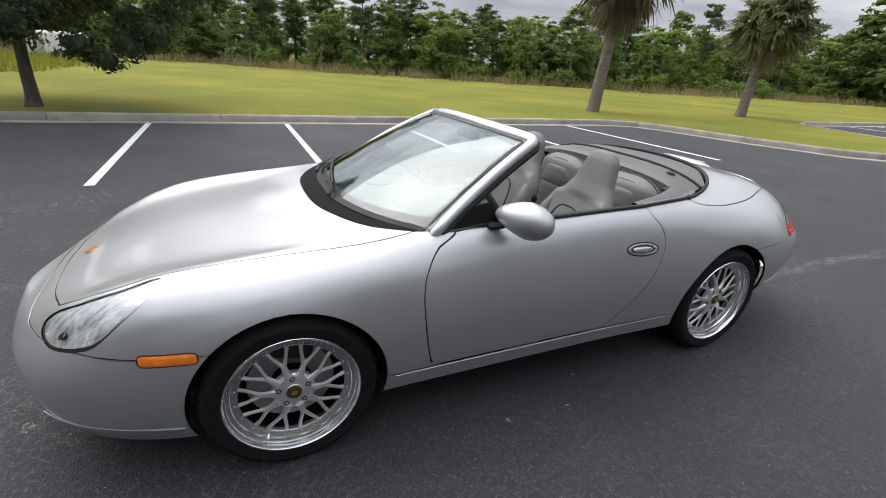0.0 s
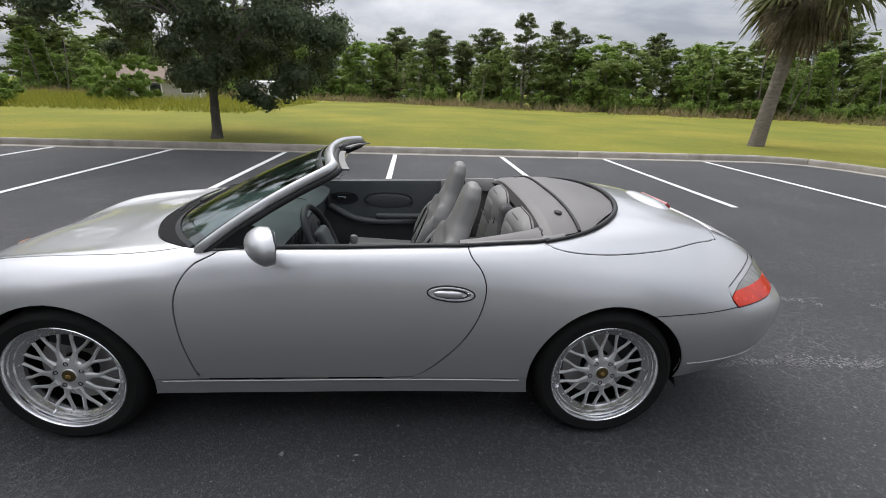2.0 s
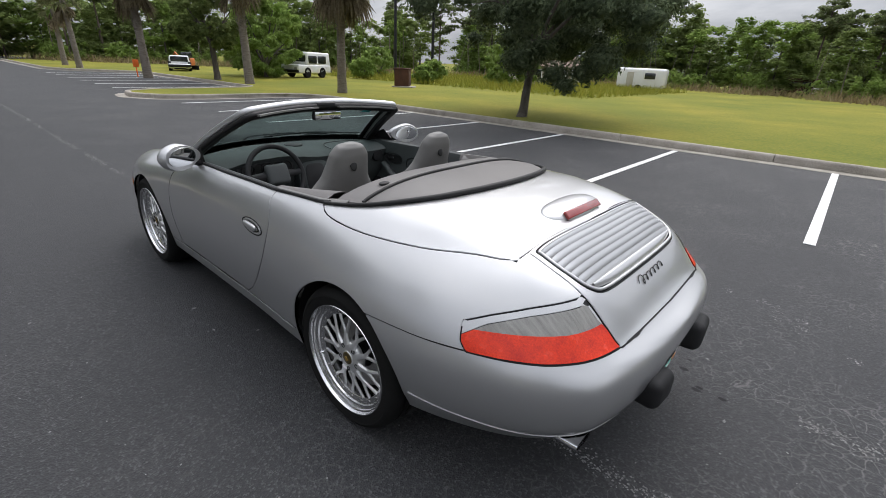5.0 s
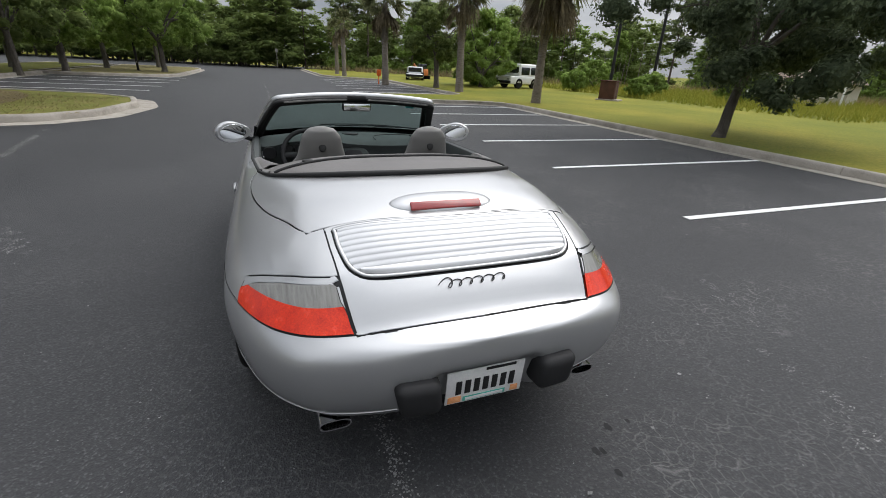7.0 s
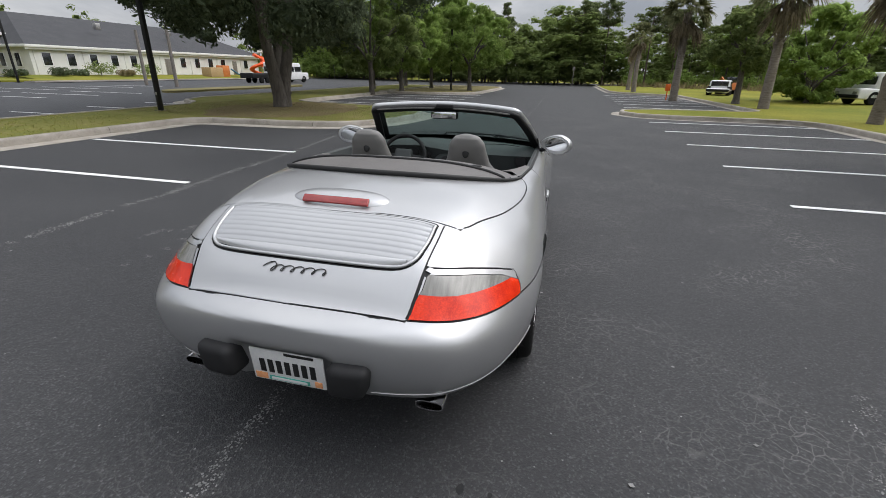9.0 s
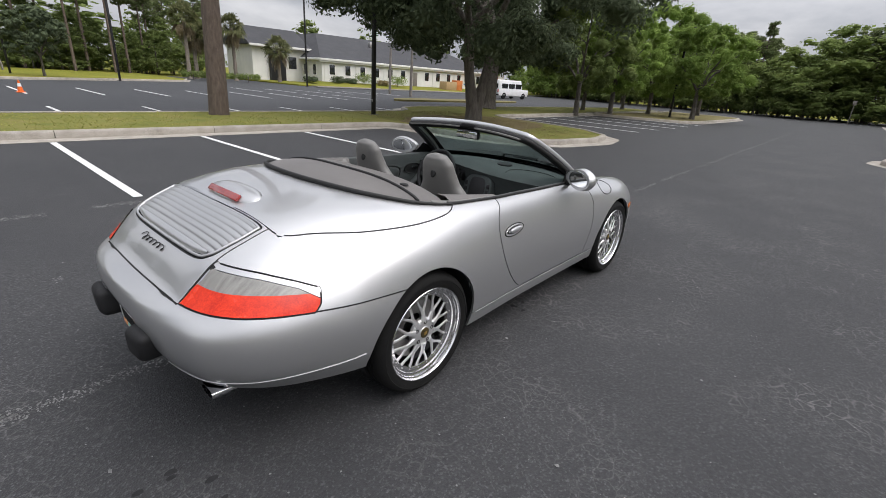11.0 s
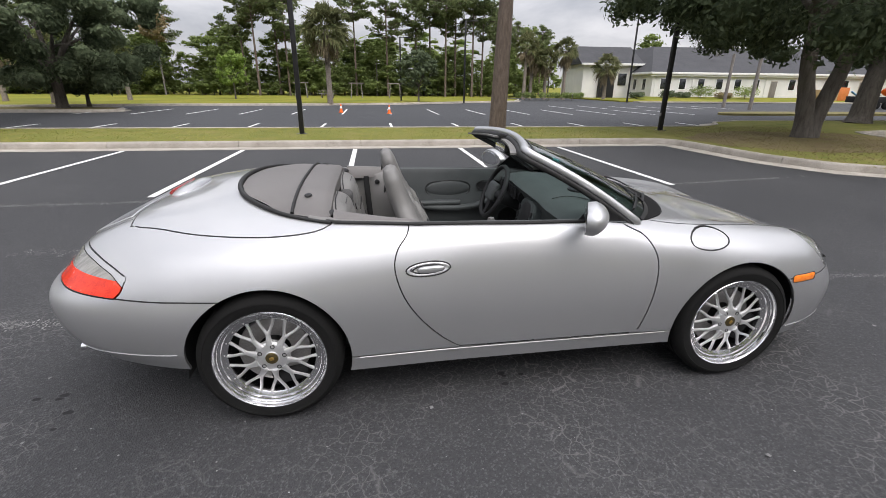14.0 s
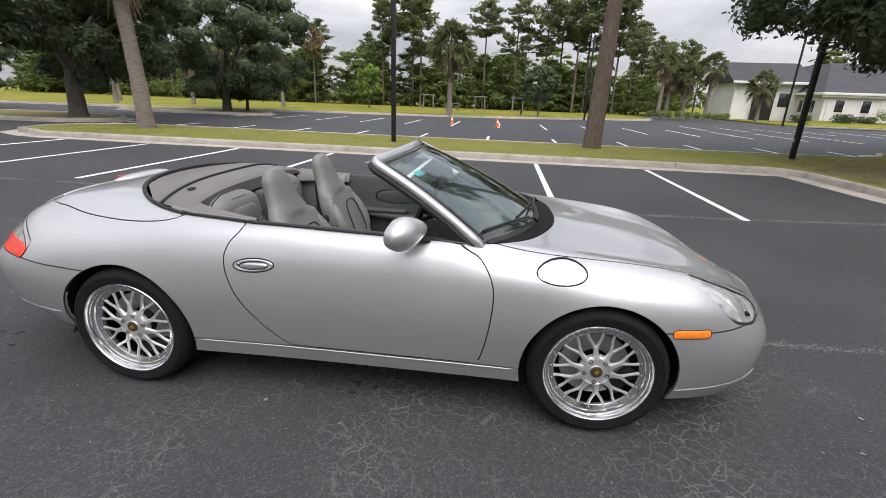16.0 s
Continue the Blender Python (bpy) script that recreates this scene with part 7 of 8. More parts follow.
woods("woods", "green woods behind the field", mixed(along(EDGE_L, 66, 9, 6.8, 8.8, 1.7, 13), 5, 0.6), "broad", M_WOODS, M_BARK)
woods("woods", "deeper rows of the woods behind the field", mixed(along([(-80, 71), (-20, 71), (24, 73)], 46, 5, 7.6, 9.2, 1.9, 27), 9, 0.75), "far", M_WOODS, M_BARK)
woods("undergrowth", "dark bushes under the pines", along(EDGE_L, 120, 5, 1.4, 3.4, 1.2, 14), "shrub", M_WOODS, M_BARK)
woods("woods", "distant tree line behind the building", along([(20, 92), (60, 96), (110, 88), (120, 50), (84, 44)], 44, 14, 9, 14, 1.1, 15), "far", M_WOODS, M_BARK)
# trees added behind the car, mostly out of view, for its paint to mirror
woods("woods", "mostly unseen tree line behind the car, added for reflections", along([(-60, -30), (-70, 0), (-66, 30), (-95, 58)], 36, 14, 8, 12, 1.1, 16), "far", M_WOODS, M_BARK)
woods("woods", "light green trees beyond the playground", [(70 + 3.2 * i, 37 + 2.6 * i, 7.5 + 1.5 * (i % 3), 1.3) for i in range(8)] + [(62 + 4.0 * i, 40 + 2.4 * i, 4.5 + (i % 2), 1.3) for i in range(5)], "broad", M_BRIGHT, M_BARK)
V, F = [], []
rng = random.Random(77)
for x, y, h, _ in along(EDGE_R, 90, 2.5, 3.0, 5.5, 1.0, 17):
    dx, dy, w = rng.gauss(0, 0.12) * h, rng.gauss(0, 0.05) * h, rng.uniform(0.03, 0.07)
    k = len(V)
    V += [(x + w * math.cos(a), y + w * math.sin(a), 0.0) for a in (0, 2.1, 4.2)] + [(x + dx + 0.4 * w * math.cos(a), y + dy + 0.4 * w * math.sin(a), h) for a in (0, 2.1, 4.2)]
    F += [(k, k + 1, k + 4, k + 3), (k + 1, k + 2, k + 5, k + 4), (k + 2, k, k + 3, k + 5)]
tagged(new("thin_trunks", mesh_arrays("thin_trunks", V, F, [M_PALMBARK])), label="thin pale bare trunks along the wood edge", category="woods", kind="stuff")

# single trees
oak("oak_tree", "young live oak with drooping dark crown beside the kerb", (4.95, -10.1), 7.6, 3.7, 2.05, 0.13, 60000, 0.062, 21, 7, (0.1, -0.6), heart=0.62,
    low=((-1.1, 0.3, 1.25, 0.45), (-1.5, 0.4, 1.0, 0.35), (-1.9, 0.2, 1.35, 0.45), (-2.4, 0.3, 1.6, 0.5)))
oak("oak_tree", "broad twin-stemmed live oak on the kerbed island", (12.35, 9.5), 9.8, 6.4, 3.3, 0.25, 54000, 0.1, 22, 7, split=True, heart=0.5)
oak("oak_tree", "spreading live oak on the grass median", (20.8, 15.0), 9.5, 5.6, 3.0, 0.45, 13000, 0.15, 23, 6, (0.5, 0.2))
oak("oak_tree", "dense rounded oak on a small island", (-18.2, 15.8), 8.2, 4.6, 2.2, 0.36, 30000, 0.12, 24, 6, (0.1, 0), heart=0.74)
oak("oak_tree", "dense dark dome-shaped oak on its island", (-17.6, 26.2), 9.2, 5.2, 1.9, 0.3, 30000, 0.12, 25, 6, heart=0.74)
for at, h, sp, sd, mt in (((25.0, 11.2), 8.0, 3.4, 31, None), ((28.2, 10.3), 7.0, 2.8, 32, M_BRIGHT), ((35.5, 10.2), 8.5, 3.4, 33, M_BRIGHT), ((33.0, 6.4), 6.4, 3.0, 34, M_BRIGHT), ((42.0, 8.2), 6.2, 3.0, 35, M_BRIGHT), ((24.6, -9.7), 5.0, 1.9, 36, None), ((31.5, 13.8), 9.0, 3.8, 37, None), ((40.5, 14.2), 8.0, 3.6, 38, None)):
    oak("tree", "car-park shade tree with a rounded green crown", at, h, sp, 2.0, 0.17, 9000, 0.1, sd, 5, (0.05, 0.05), mt or M_WOODS)
oak("tree", "bright green broadleaf tree on the lawn", (28.0, -14.4), 5.6, 2.5, 0.7, 0.16, 14000, 0.1, 41, 6, mat=M_BRIGHT)
oak("tree", "bright green broadleaf tree on the lawn", (30.6, -15.4), 4.6, 2.0, 0.6, 0.14, 7000, 0.1, 42, 6, mat=M_BRIGHT)
for at, h, sd in (((26.5, -21.5), 1.6, 43), ((20.5, -22.0), 1.3, 44), ((22.5, -25.0), 1.7, 45), ((17.5, -28.0), 3.4, 46), ((30.0, -26.0), 2.6, 47)):
    oak("shrub_tree", "small round green shrub on the lawn", at, h, h * 0.62, 0.35, 0.06, 1800, 0.13, sd, 4, mat=M_BRIGHT)
palm("cabbage palm with hanging brown fronds on the lawn", (-11.5, -11.7), 4.75, 0.2, 2.4, 51, 0.55, math.pi, False, 58, 42, 0.7)
palm("cabbage palm with a full green head on the lawn", (-19.2, -10.9), 3.5, 0.18, 1.95, 52, 0.3, math.pi, False, 10, 70, 0.75)
palm("cabbage palm with criss-cross leaf boots beside the kerb", (14.4, -10.6), 4.8, 0.17, 2.0, 53, -0.2, 0.0, True, 58, 30)
palm("slender cabbage palm beside the car park", (20.9, -9.7), 4.9, 0.19, 1.7, 54, 0.1, 1.0, True, 18, 36)
palm("cabbage palm with shaggy brown skirt", (28.4, -7.4), 4.8, 0.2, 1.7, 55, 0.1, 2.0, True, 24, 34)
palm("small cabbage palm at the far end of the car park", (39.0, -6.4), 4.2, 0.17, 1.4, 56, 0.1, 0.4, False, 10, 22)
palm("small cabbage palm at the far end of the car park", (44.5, -6.6), 3.9, 0.17, 1.4, 57, -0.1, 1.4, False, 10, 22)
palm("tall straight palm on the grass verge", (3.5, 12.5), 9.8, 0.23, 2.3, 58, 0.35, 0.0, False, 20, 40, bark=M_PINEBARK)
palm("stout palm with grey trunk on the grass verge", (-11.8, 12.1), 6.3, 0.23, 2.3, 59, -0.35, 0.0, False, 18, 50)
palm("cabbage palm standing in the field", (-3.8, 34.6), 5.2, 0.19, 2.3, 60, 0.0, 0.7, True, 12, 60)
for k, (x, y, h) in enumerate(((18.1, 54.0, 6.8), (19.3, 55.0, 5.4), (21.0, 54.5, 5.2), (23.3, 54.0, 6.4), (28.3, 53.0, 4.6))):
    palm("cabbage palm beside the white building", (x, y), h - 0.8, 0.2, 2.0, 61 + k, 0.1, k, False, 14, 34)
for k, (x, y, h) in enumerate(((-22, 33, 3.4), (-27, 36, 3.6), (-31, 32, 3.2), (-20.5, 40, 3.4), (-36, 38, 3.5), (25.0, -41, 3.0))):
    palm("small distant cabbage palm on the grass", (x, y), h, 0.16, 1.4, 71 + k, 0.1, k, False, 10, 16)
oak("tree", "low dark tree in the field", (-17.5, 28.5), 3.6, 2.2, 1.0, 0.12, 3000, 0.14, 81, 5)
oak("tree", "light green sapling in the field", (-13.5, 45.0), 4.5, 1.6, 1.6, 0.08, 1500, 0.14, 82, 5, mat=M_BRIGHT)
oak("tree", "dark green sapling in the field", (3.6, 40.0), 4.6, 1.8, 1.4, 0.09, 1800, 0.15, 83, 5)
oak("tree", "round dark tree beside the road", (-31, 19.5), 6.0, 3.4, 1.0, 0.2, 4200, 0.17, 84, 5)

# ---- street furniture, buildings and vehicles ----
M_POST = mottled("black_powder_coat", (0.006, 0.006, 0.007), (0.014, 0.014, 0.015), 6, 120, 0.45, 0.05)
M_WHITEWALL = mottled("white_painted_wall", (0.6, 0.6, 0.57), (0.74, 0.73, 0.7), 0.6, 20, 0.8, 0.1)
M_ROOF = mottled("dark_shingle_roof", (0.034, 0.035, 0.039), (0.062, 0.063, 0.067), 0.8, 12, 0.9, 0.5, bump_dist=0.02)
M_WINDOW = mottled("dark_window_glass", (0.012, 0.014, 0.016), (0.03, 0.033, 0.036), 2, 30, 0.08, 0.0, spec=0.8)
M_VANPAINT = mottled("white_vehicle_paint", (0.68, 0.68, 0.68), (0.78, 0.78, 0.78), 2, 50, 0.3, 0.0, coat=0.6)
M_RUST = mottled("rusty_brown_steel", (0.05, 0.022, 0.014), (0.1, 0.045, 0.028), 3, 40, 0.85, 0.4)
M_CONE = mottled("orange_cone_plastic", (0.75, 0.12, 0.015), (0.85, 0.18, 0.03), 12, 90, 0.5, 0.1)
M_WHITEBAND = mottled("white_band", (0.75, 0.75, 0.75), (0.85, 0.85, 0.85), 12, 90, 0.5, 0.1)
M_SLIDE = mottled("orange_red_slide_plastic", (0.75, 0.07, 0.015), (0.88, 0.13, 0.03), 4, 60, 0.35, 0.05)
M_TIMBER = mottled("weathered_timber", (0.3, 0.2, 0.1), (0.46, 0.33, 0.18), 4, 60, 0.8, 0.4, stretch=(1, 1, 6))
M_GREYPOLE = mottled("weathered_wood_pole", (0.13, 0.115, 0.1), (0.24, 0.22, 0.2), 3, 50, 0.9, 0.5, stretch=(6, 6, 1))
M_BEIGE = mottled("beige_siding", (0.38, 0.35, 0.29), (0.5, 0.47, 0.4), 2, 40, 0.8, 0.2)
M_BROWNROOF = mottled("faded_brown_roof", (0.14, 0.1, 0.075), (0.22, 0.17, 0.13), 2, 20, 0.9, 0.4)
M_ORANGEPAINT = mottled("faded_orange_machine_paint", (0.45, 0.13, 0.03), (0.6, 0.2, 0.06), 3, 40, 0.6, 0.1)
M_BLUE = mottled("blue_plastic", (0.05, 0.2, 0.5), (0.08, 0.28, 0.6), 4, 60, 0.4, 0.0)


def lamp_post(at, h, lean=0.0, arm=True):
    t = thing("street_lamp", "black square-section car park lamp post", "lamp post", "car park lamps", pose(at[0], at[1], 0.1, 0, lean, 0))
    part("base_plate", bm_box(0.3, 0.3, 0.03, (0, 0, 0.02), 0.008), M_POST, t)
    bm = bm_box(0.13, 0.13, h, (0, 0, h / 2), 0.014)
    part("post", bm, M_POST, t)
    if arm:
        part("arm", bm_box(0.5, 0.06, 0.06, (0.28, 0, h - 0.05), 0.01), M_POST, t)
        part("lamp_head", bm_box(0.6, 0.3, 0.09, (0.72, 0, h - 0.02), 0.02), M_POST, t)
    part("hand_hole", bm_box(0.008, 0.06, 0.1, (-0.068, 0, 0.55), 0.003), M_STEEL, t)
    return t


lamp_post((-2.74, 11.4), 8.0, 0.0)
lamp_post((9.2, 12.0), 7.0, 0.0)
lamp_post((7.2, 37.0), 6.4, 0.0)
lamp_post((2.2, 43.0), 5.6, 0.0)
lamp_post((24.6, 41.0), 8.8, 0.0)
lamp_post((33.5, 8.0), 6.0, 0.0)
for x, y, h in ((27.8, 29.0, 4.6), (29.0, 33.2, 4.2)):
    t = thing("wood_pole", "weathered grey wooden pole beside the road", "pole", "", pose(x, y, 0))
    part("pole", bm_tube([(0, 0, -0.1), (0, 0, h)], [0.14, 0.11], 12), M_GREYPOLE, t)


def cone(at):
    t = thing("traffic_cone", "orange traffic cone with white band on asphalt", "traffic cone", "cones on the lot", pose(*at, 0.005))
    part("base", bm_box(0.28, 0.28, 0.03, (0, 0, 0.015), 0.008), M_CONE, t)
    part("body", bm_lathe([(0.1, 0.02), (0.075, 0.18), (0.045, 0.38), (0.022, 0.48), (0.0, 0.48)], 20, "Z"), M_CONE, t)
    part("band", bm_lathe([(0.07, 0.23), (0.054, 0.36)], 20, "Z"), M_WHITEBAND, t)


cone((-2.4, 24.6))
cone((0.3, 23.6))

# white hall with a dark shingle roof
hall = thing("building", "long white single-storey hall with a dark shingle roof", "building", "", pose(36.2, 55.5, 0.4, 0, 0, -4))
W, D, WH = 36.0, 24.0, 2.85
part("wall", bm_join(bm_box(W, 0.3, WH, (W / 2, 0.15, WH / 2)), bm_box(0.3, D, WH, (0.15, D / 2 + 0.3, WH / 2)), bm_box(0.3, D, WH, (W - 0.15, D / 2 + 0.3, WH / 2)), bm_box(W, 0.3, WH, (W / 2, D + 0.45, WH / 2))), M_WHITEWALL, hall, smooth=False)
part("fascia", bm_join(bm_box(W + 1.0, 0.25, 0.28, (W / 2, -0.45, WH + 0.1), 0.03), bm_box(W + 1.0, 0.18, 0.2, (W / 2, -0.33, WH - 0.16), 0.03), bm_box(0.25, D + 1, 0.28, (-0.45, D / 2, WH + 0.1), 0.03)), M_WHITEWALL, hall)
bm = bmesh.new()
v = [bm.verts.new(p) for p in ((-0.5, -0.5, WH + 0.22), (W + 0.5, -0.5, WH + 0.22), (W + 0.5, D + 0.8, WH + 0.22), (-0.5, D + 0.8, WH + 0.22), (4.5, 9.5, 6.9), (W - 5.5, 9.5, 6.9), (W - 5.5, D - 8, 6.9), (4.5, D - 8, 6.9))]
for q in ((0, 1, 5, 4), (1, 2, 6, 5), (2, 3, 7, 6), (3, 0, 4, 7), (4, 5, 6, 7)):
    bm.faces.new([v[i] for i in q])
bmesh.ops.recalc_face_normals(bm, faces=bm.faces)
part("roof", bm, M_ROOF, hall, smooth=False)
for k in range(13):
    x = 1.6 + 2.6 * k
    kind = k in (6, 11)
    hgt, zc = (2.1, 1.05) if kind else (1.35, 1.65)
    win = part("door" if kind else "window", bm_box(1.0 if not kind else 0.95, 0.07, hgt + 0.1, (x, -0.02, zc), 0.015), M_BEIGE if kind else M_WHITEBAND, hall)
    part("pane", bm_box(0.86, 0.05, hgt - 0.06, (x, -0.045, zc), 0.008), M_WINDOW if not kind else M_GREYPOLE, win)
for k in range(4):
    y = 2.0 + 2.6 * k
    win = part("window", bm_box(0.07, 0.9, 1.5, (-0.02, y, 1.55), 0.015), M_WHITEBAND, hall)
    part("pane", bm_box(0.05, 0.78, 1.36, (-0.045, y, 1.55), 0.008), M_WINDOW, win)
for k in range(7):
    part("pilaster", bm_box(0.1, 0.08, WH, (0.4 + 5.2 * k, -0.04, WH / 2), 0.01), M_WHITEWALL, hall)
for x in (10.5, 21.0):
    part("roof_vent", bm_box(0.6, 0.6, 0.8, (x, 3.2, 5.7), 0.05), M_STEEL, hall)
bank = bm_grid([[(x, -5.2, -0.3), (x, -1.2, 0.02), (x, 1.0, 0.03)] for x in np.linspace(-3.0, 38.0, 12)])
setting("lawn_bank", bm_move(bank, pose(36.2, 55.5, 0.4, 0, 0, -4)), M_GRASS, "low grass bank along the white hall", "lawn")
wing = thing("building", "gabled entrance wing with dark roof", "building", "", pose(29.2, 61.5, 0.0, 0, 0, -4))
part("wall", bm_box(8.0, 9.0, 4.6, (4, 4.5, 2.3)), M_WHITEWALL, wing, smooth=False)
# near-black block before the wing's wall, at the porch
part("porch_block", bm_box(2.2, 0.6, 4.0, (3.4, -0.25, 2.0)), M_POST, wing, "near-black block at the entrance porch", smooth=False)
bm = bmesh.new()
v = [bm.verts.new(p) for p in ((-0.6, -0.8, 4.6), (8.6, -0.8, 4.6), (8.6, 10, 4.6), (-0.6, 10, 4.6), (-0.6, 4.5, 7.2), (8.6, 4.5, 7.2))]
for q in ((0, 1, 5, 4), (3, 4, 5, 2), (0, 4, 3), (1, 2, 5)):
    bm.faces.new([v[i] for i in q])
bmesh.ops.recalc_face_normals(bm, faces=bm.faces)
part("roof", bm, M_ROOF, wing, smooth=False)
part("rake_board", bm_box(9.3, 0.16, 0.3, (4, -0.86, 4.55), 0.03), M_WHITEWALL, wing)
part("window", bm_box(1.2, 0.08, 1.6, (5.8, -0.03, 2.6), 0.02), M_WINDOW, wing)
for x, y, h, w_, mt in ((37.0, 53.0, 1.4, 0.9, M_OAKLEAF), (39.5, 53.4, 1.2, 0.9, M_OAKLEAF), (41.5, 52.6, 2.2, 1.3, M_WOODS), (44.5, 52.2, 1.2, 1.0, M_TAN), (47.0, 51.6, 2.2, 1.2, M_WOODS), (33.5, 54.2, 1.1, 1.0, M_OAKLEAF), (17.0, 50, 1.0, 1.6, M_WOODS), (20.0, 50.2, 1.0, 1.6, M_WOODS), (22.8, 50.0, 1.0, 1.6, M_WOODS)):
    t = thing("shrub", "clipped shrub in front of the white building", "shrub", "", pose(x, y, 0.1))
    V, F = leaf_cloud([(w_ * math.cos(a) * 0.6, w_ * math.sin(a) * 0.6, h * 0.5, h * 0.42) for a in np.linspace(0, 6, 6)], 800, 0.11)
    c = new("leaves", mesh_arrays("leaves", V, F, [mt]))
    c.parent = t
    part("stem", bm_tube([(0, 0, -0.1), (0, 0, h * 0.5)], 0.05, 6), M_BARK, t)

# play equipment
play = thing("playground", "red and orange playground tower with spiral slide", "playground", "", pose(66.0, 48.5, 0.1))
part("slide", bm_tube([(1.1 * math.cos(a), 1.1 * math.sin(a), 0.3 + 0.42 * a) for a in np.linspace(0, 7.5, 40)], 0.42, 10, 0.6), M_SLIDE, play, "red spiral tube slide")
for x in (1.6, 3.4):
    for y in (-0.8, 0.8):
        part("post", bm_tube([(x, y, 0), (x, y, 4.0)], 0.06, 8), M_TIMBER, play)
part("platform", bm_box(2.0, 1.8, 0.12, (2.5, 0, 1.6), 0.02), M_TIMBER, play)
part("panel", bm_box(0.08, 1.7, 1.3, (1.62, 0, 2.2), 0.03), M_SLIDE, play)
part("panel", bm_box(1.7, 0.08, 1.3, (2.5, -0.85, 2.2), 0.03), M_BEIGE, play)
bm = bmesh.new()
bmesh.ops.create_cone(bm, segments=4, radius1=1.9, radius2=0.05, depth=1.1, cap_ends=True, matrix=Matrix.Translation((2.5, 0, 4.4)) @ Matrix.Rotation(math.pi / 4, 4, "Z"))
part("canopy", bm, M_BEIGE, play, smooth=False)
t = thing("play_house", "small timber play house with orange panel and blue slide", "playground", "", pose(57.5, 50.5, 0.1))
part("wall", bm_box(2.6, 1.6, 1.4, (0, 0, 0.7), 0.03), M_TIMBER, t)
part("panel", bm_box(1.5, 1.2, 1.7, (2.3, 0, 0.85), 0.05), M_ORANGEPAINT, t)
part("slide", bm_tube([(3.4, -0.6, 1.2), (4.1, -1.0, 0.6), (4.9, -1.3, 0.2)], 0.3, 8, 0.3), M_BLUE, t)


def vehicle(name, label, m, L, Wd, H, nose, paint, glass_h, kind):
    """A boxy vehicle facing +x: lower body, cabin with windows, wheels, lamps."""
    t = thing(name, label, "vehicle", "", m)
    low = H * 0.52
    body = bm_box(L, Wd, low - 0.3, (0, 0, 0.3 + (low - 0.3) / 2), 0.09, 3)
    part("body", body, paint, t)
    cab = bm_box(L - nose, Wd - 0.06, H - low + 0.1, (-nose / 2, 0, low + (H - low) / 2 - 0.02), 0.12, 3)
    for q in cab.verts:
        if q.co.z > H - 0.3:
            q.co.x -= 0.16 * (q.co.x > 0)
            q.co.y *= 0.92
    part("cabin", cab, paint, t)
    n = max(2, int((L - nose) / 1.15))
    for s in (1, -1):
        for k in range(n):
            x = -L / 2 + 0.45 + (L - nose - 0.6) * (k + 0.5) / n
            win = bm_box((L - nose - 0.6) / n - 0.16, 0.05, glass_h, (x, s * (Wd / 2 - 0.045), low + glass_h / 2 + 0.08), 0.02)
            part("window", bm_move(win, Matrix.Identity(4)), M_WINDOW, t)
        for x in (L / 2 - 0.95, -L / 2 + 1.0):
            part("wheel", bm_move(bm_lathe([(0.0, 0.02), (0.2, 0.02), (0.22, 0.04), (0.34, 0.03), (0.36, 0.0), (0.36, -0.18), (0.0, -0.18)], 24), Matrix.Translation((x, s * (Wd / 2 - 0.02), 0.36)) @ (Matrix.Identity(4) if s > 0 else Matrix.Rotation(math.pi, 4, "Z"))), M_TYRE, t)
        part("headlight", bm_box(0.05, 0.26, 0.16, (L / 2 + 0.005, s * (Wd / 2 - 0.25), low - 0.25), 0.02), M_CLUSTER, t)
        part("tail_light", bm_box(0.05, 0.14, 0.3, (-L / 2 - 0.005, s * (Wd / 2 - 0.14), low - 0.2), 0.02), M_RED, t)
    part("windscreen", bm_box(0.05, Wd - 0.35, glass_h, (L / 2 - nose - 0.06, 0, low + glass_h / 2 + 0.1), 0.02, rot=None), M_WINDOW, t)
    part("rear_window", bm_box(0.05, Wd - 0.4, glass_h * 0.9, (-L / 2 - 0.0, 0, low + glass_h / 2 + 0.08), 0.02), M_WINDOW, t)
    part("bumper", bm_box(0.14, Wd, 0.18, (L / 2 + 0.04, 0, 0.45), 0.04), M_BLACK, t)
    part("bumper", bm_box(0.14, Wd, 0.18, (-L / 2 - 0.04, 0, 0.45), 0.04), M_BLACK, t)
    return t


vehicle("van", "white passenger van parked on the far drive", pose(46.5, 31.0, 0, 0, 0, -6), 5.6, 2.0, 2.1, 1.2, M_VANPAINT, 0.55, "van")
vehicle("minibus", "white shuttle bus parked behind trees on the lawn", pose(28.4, -17.8, 0.12, 0, 0, 108), 3.6, 1.6, 1.68, 0.9, M_VANPAINT, 0.52, "bus")
vehicle("parked_car", "small white car on the grass at the wood edge", pose(37.4, -12.4, 0.05, 0, 0, 160), 3.3, 1.5, 1.12, 1.0, M_VANPAINT, 0.4, "car")
tr = thing("utility_trailer", "low black utility trailer behind the van", "trailer", "", pose(41.6, 31.4, 0, 0, 0, -6))
part("bed", bm_box(3.4, 1.7, 0.5, (0, 0, 0.75), 0.03), M_POST, tr)
for x in (-0.5, 0.4):
    for s in (1, -1):
        part("wheel", bm_move(bm_lathe([(0.0, 0.02), (0.28, 0.02), (0.32, 0.0), (0.32, -0.16), (0.0, -0.16)], 20), Matrix.Translation((x, s * 0.95, 0.32)) @ (Matrix.Identity(4) if s > 0 else Matrix.Rotation(math.pi, 4, "Z"))), M_TYRE, tr)
part("drawbar", bm_box(1.3, 0.1, 0.1, (2.2, 0, 0.5), 0.01), M_POST, tr)
dig = thing("machine", "faded orange tracked machine at the wood edge", "machine", "", pose(40.0, -13.8, 0.05, 0, 0, 30) @ Matrix.Scale(0.8, 4))
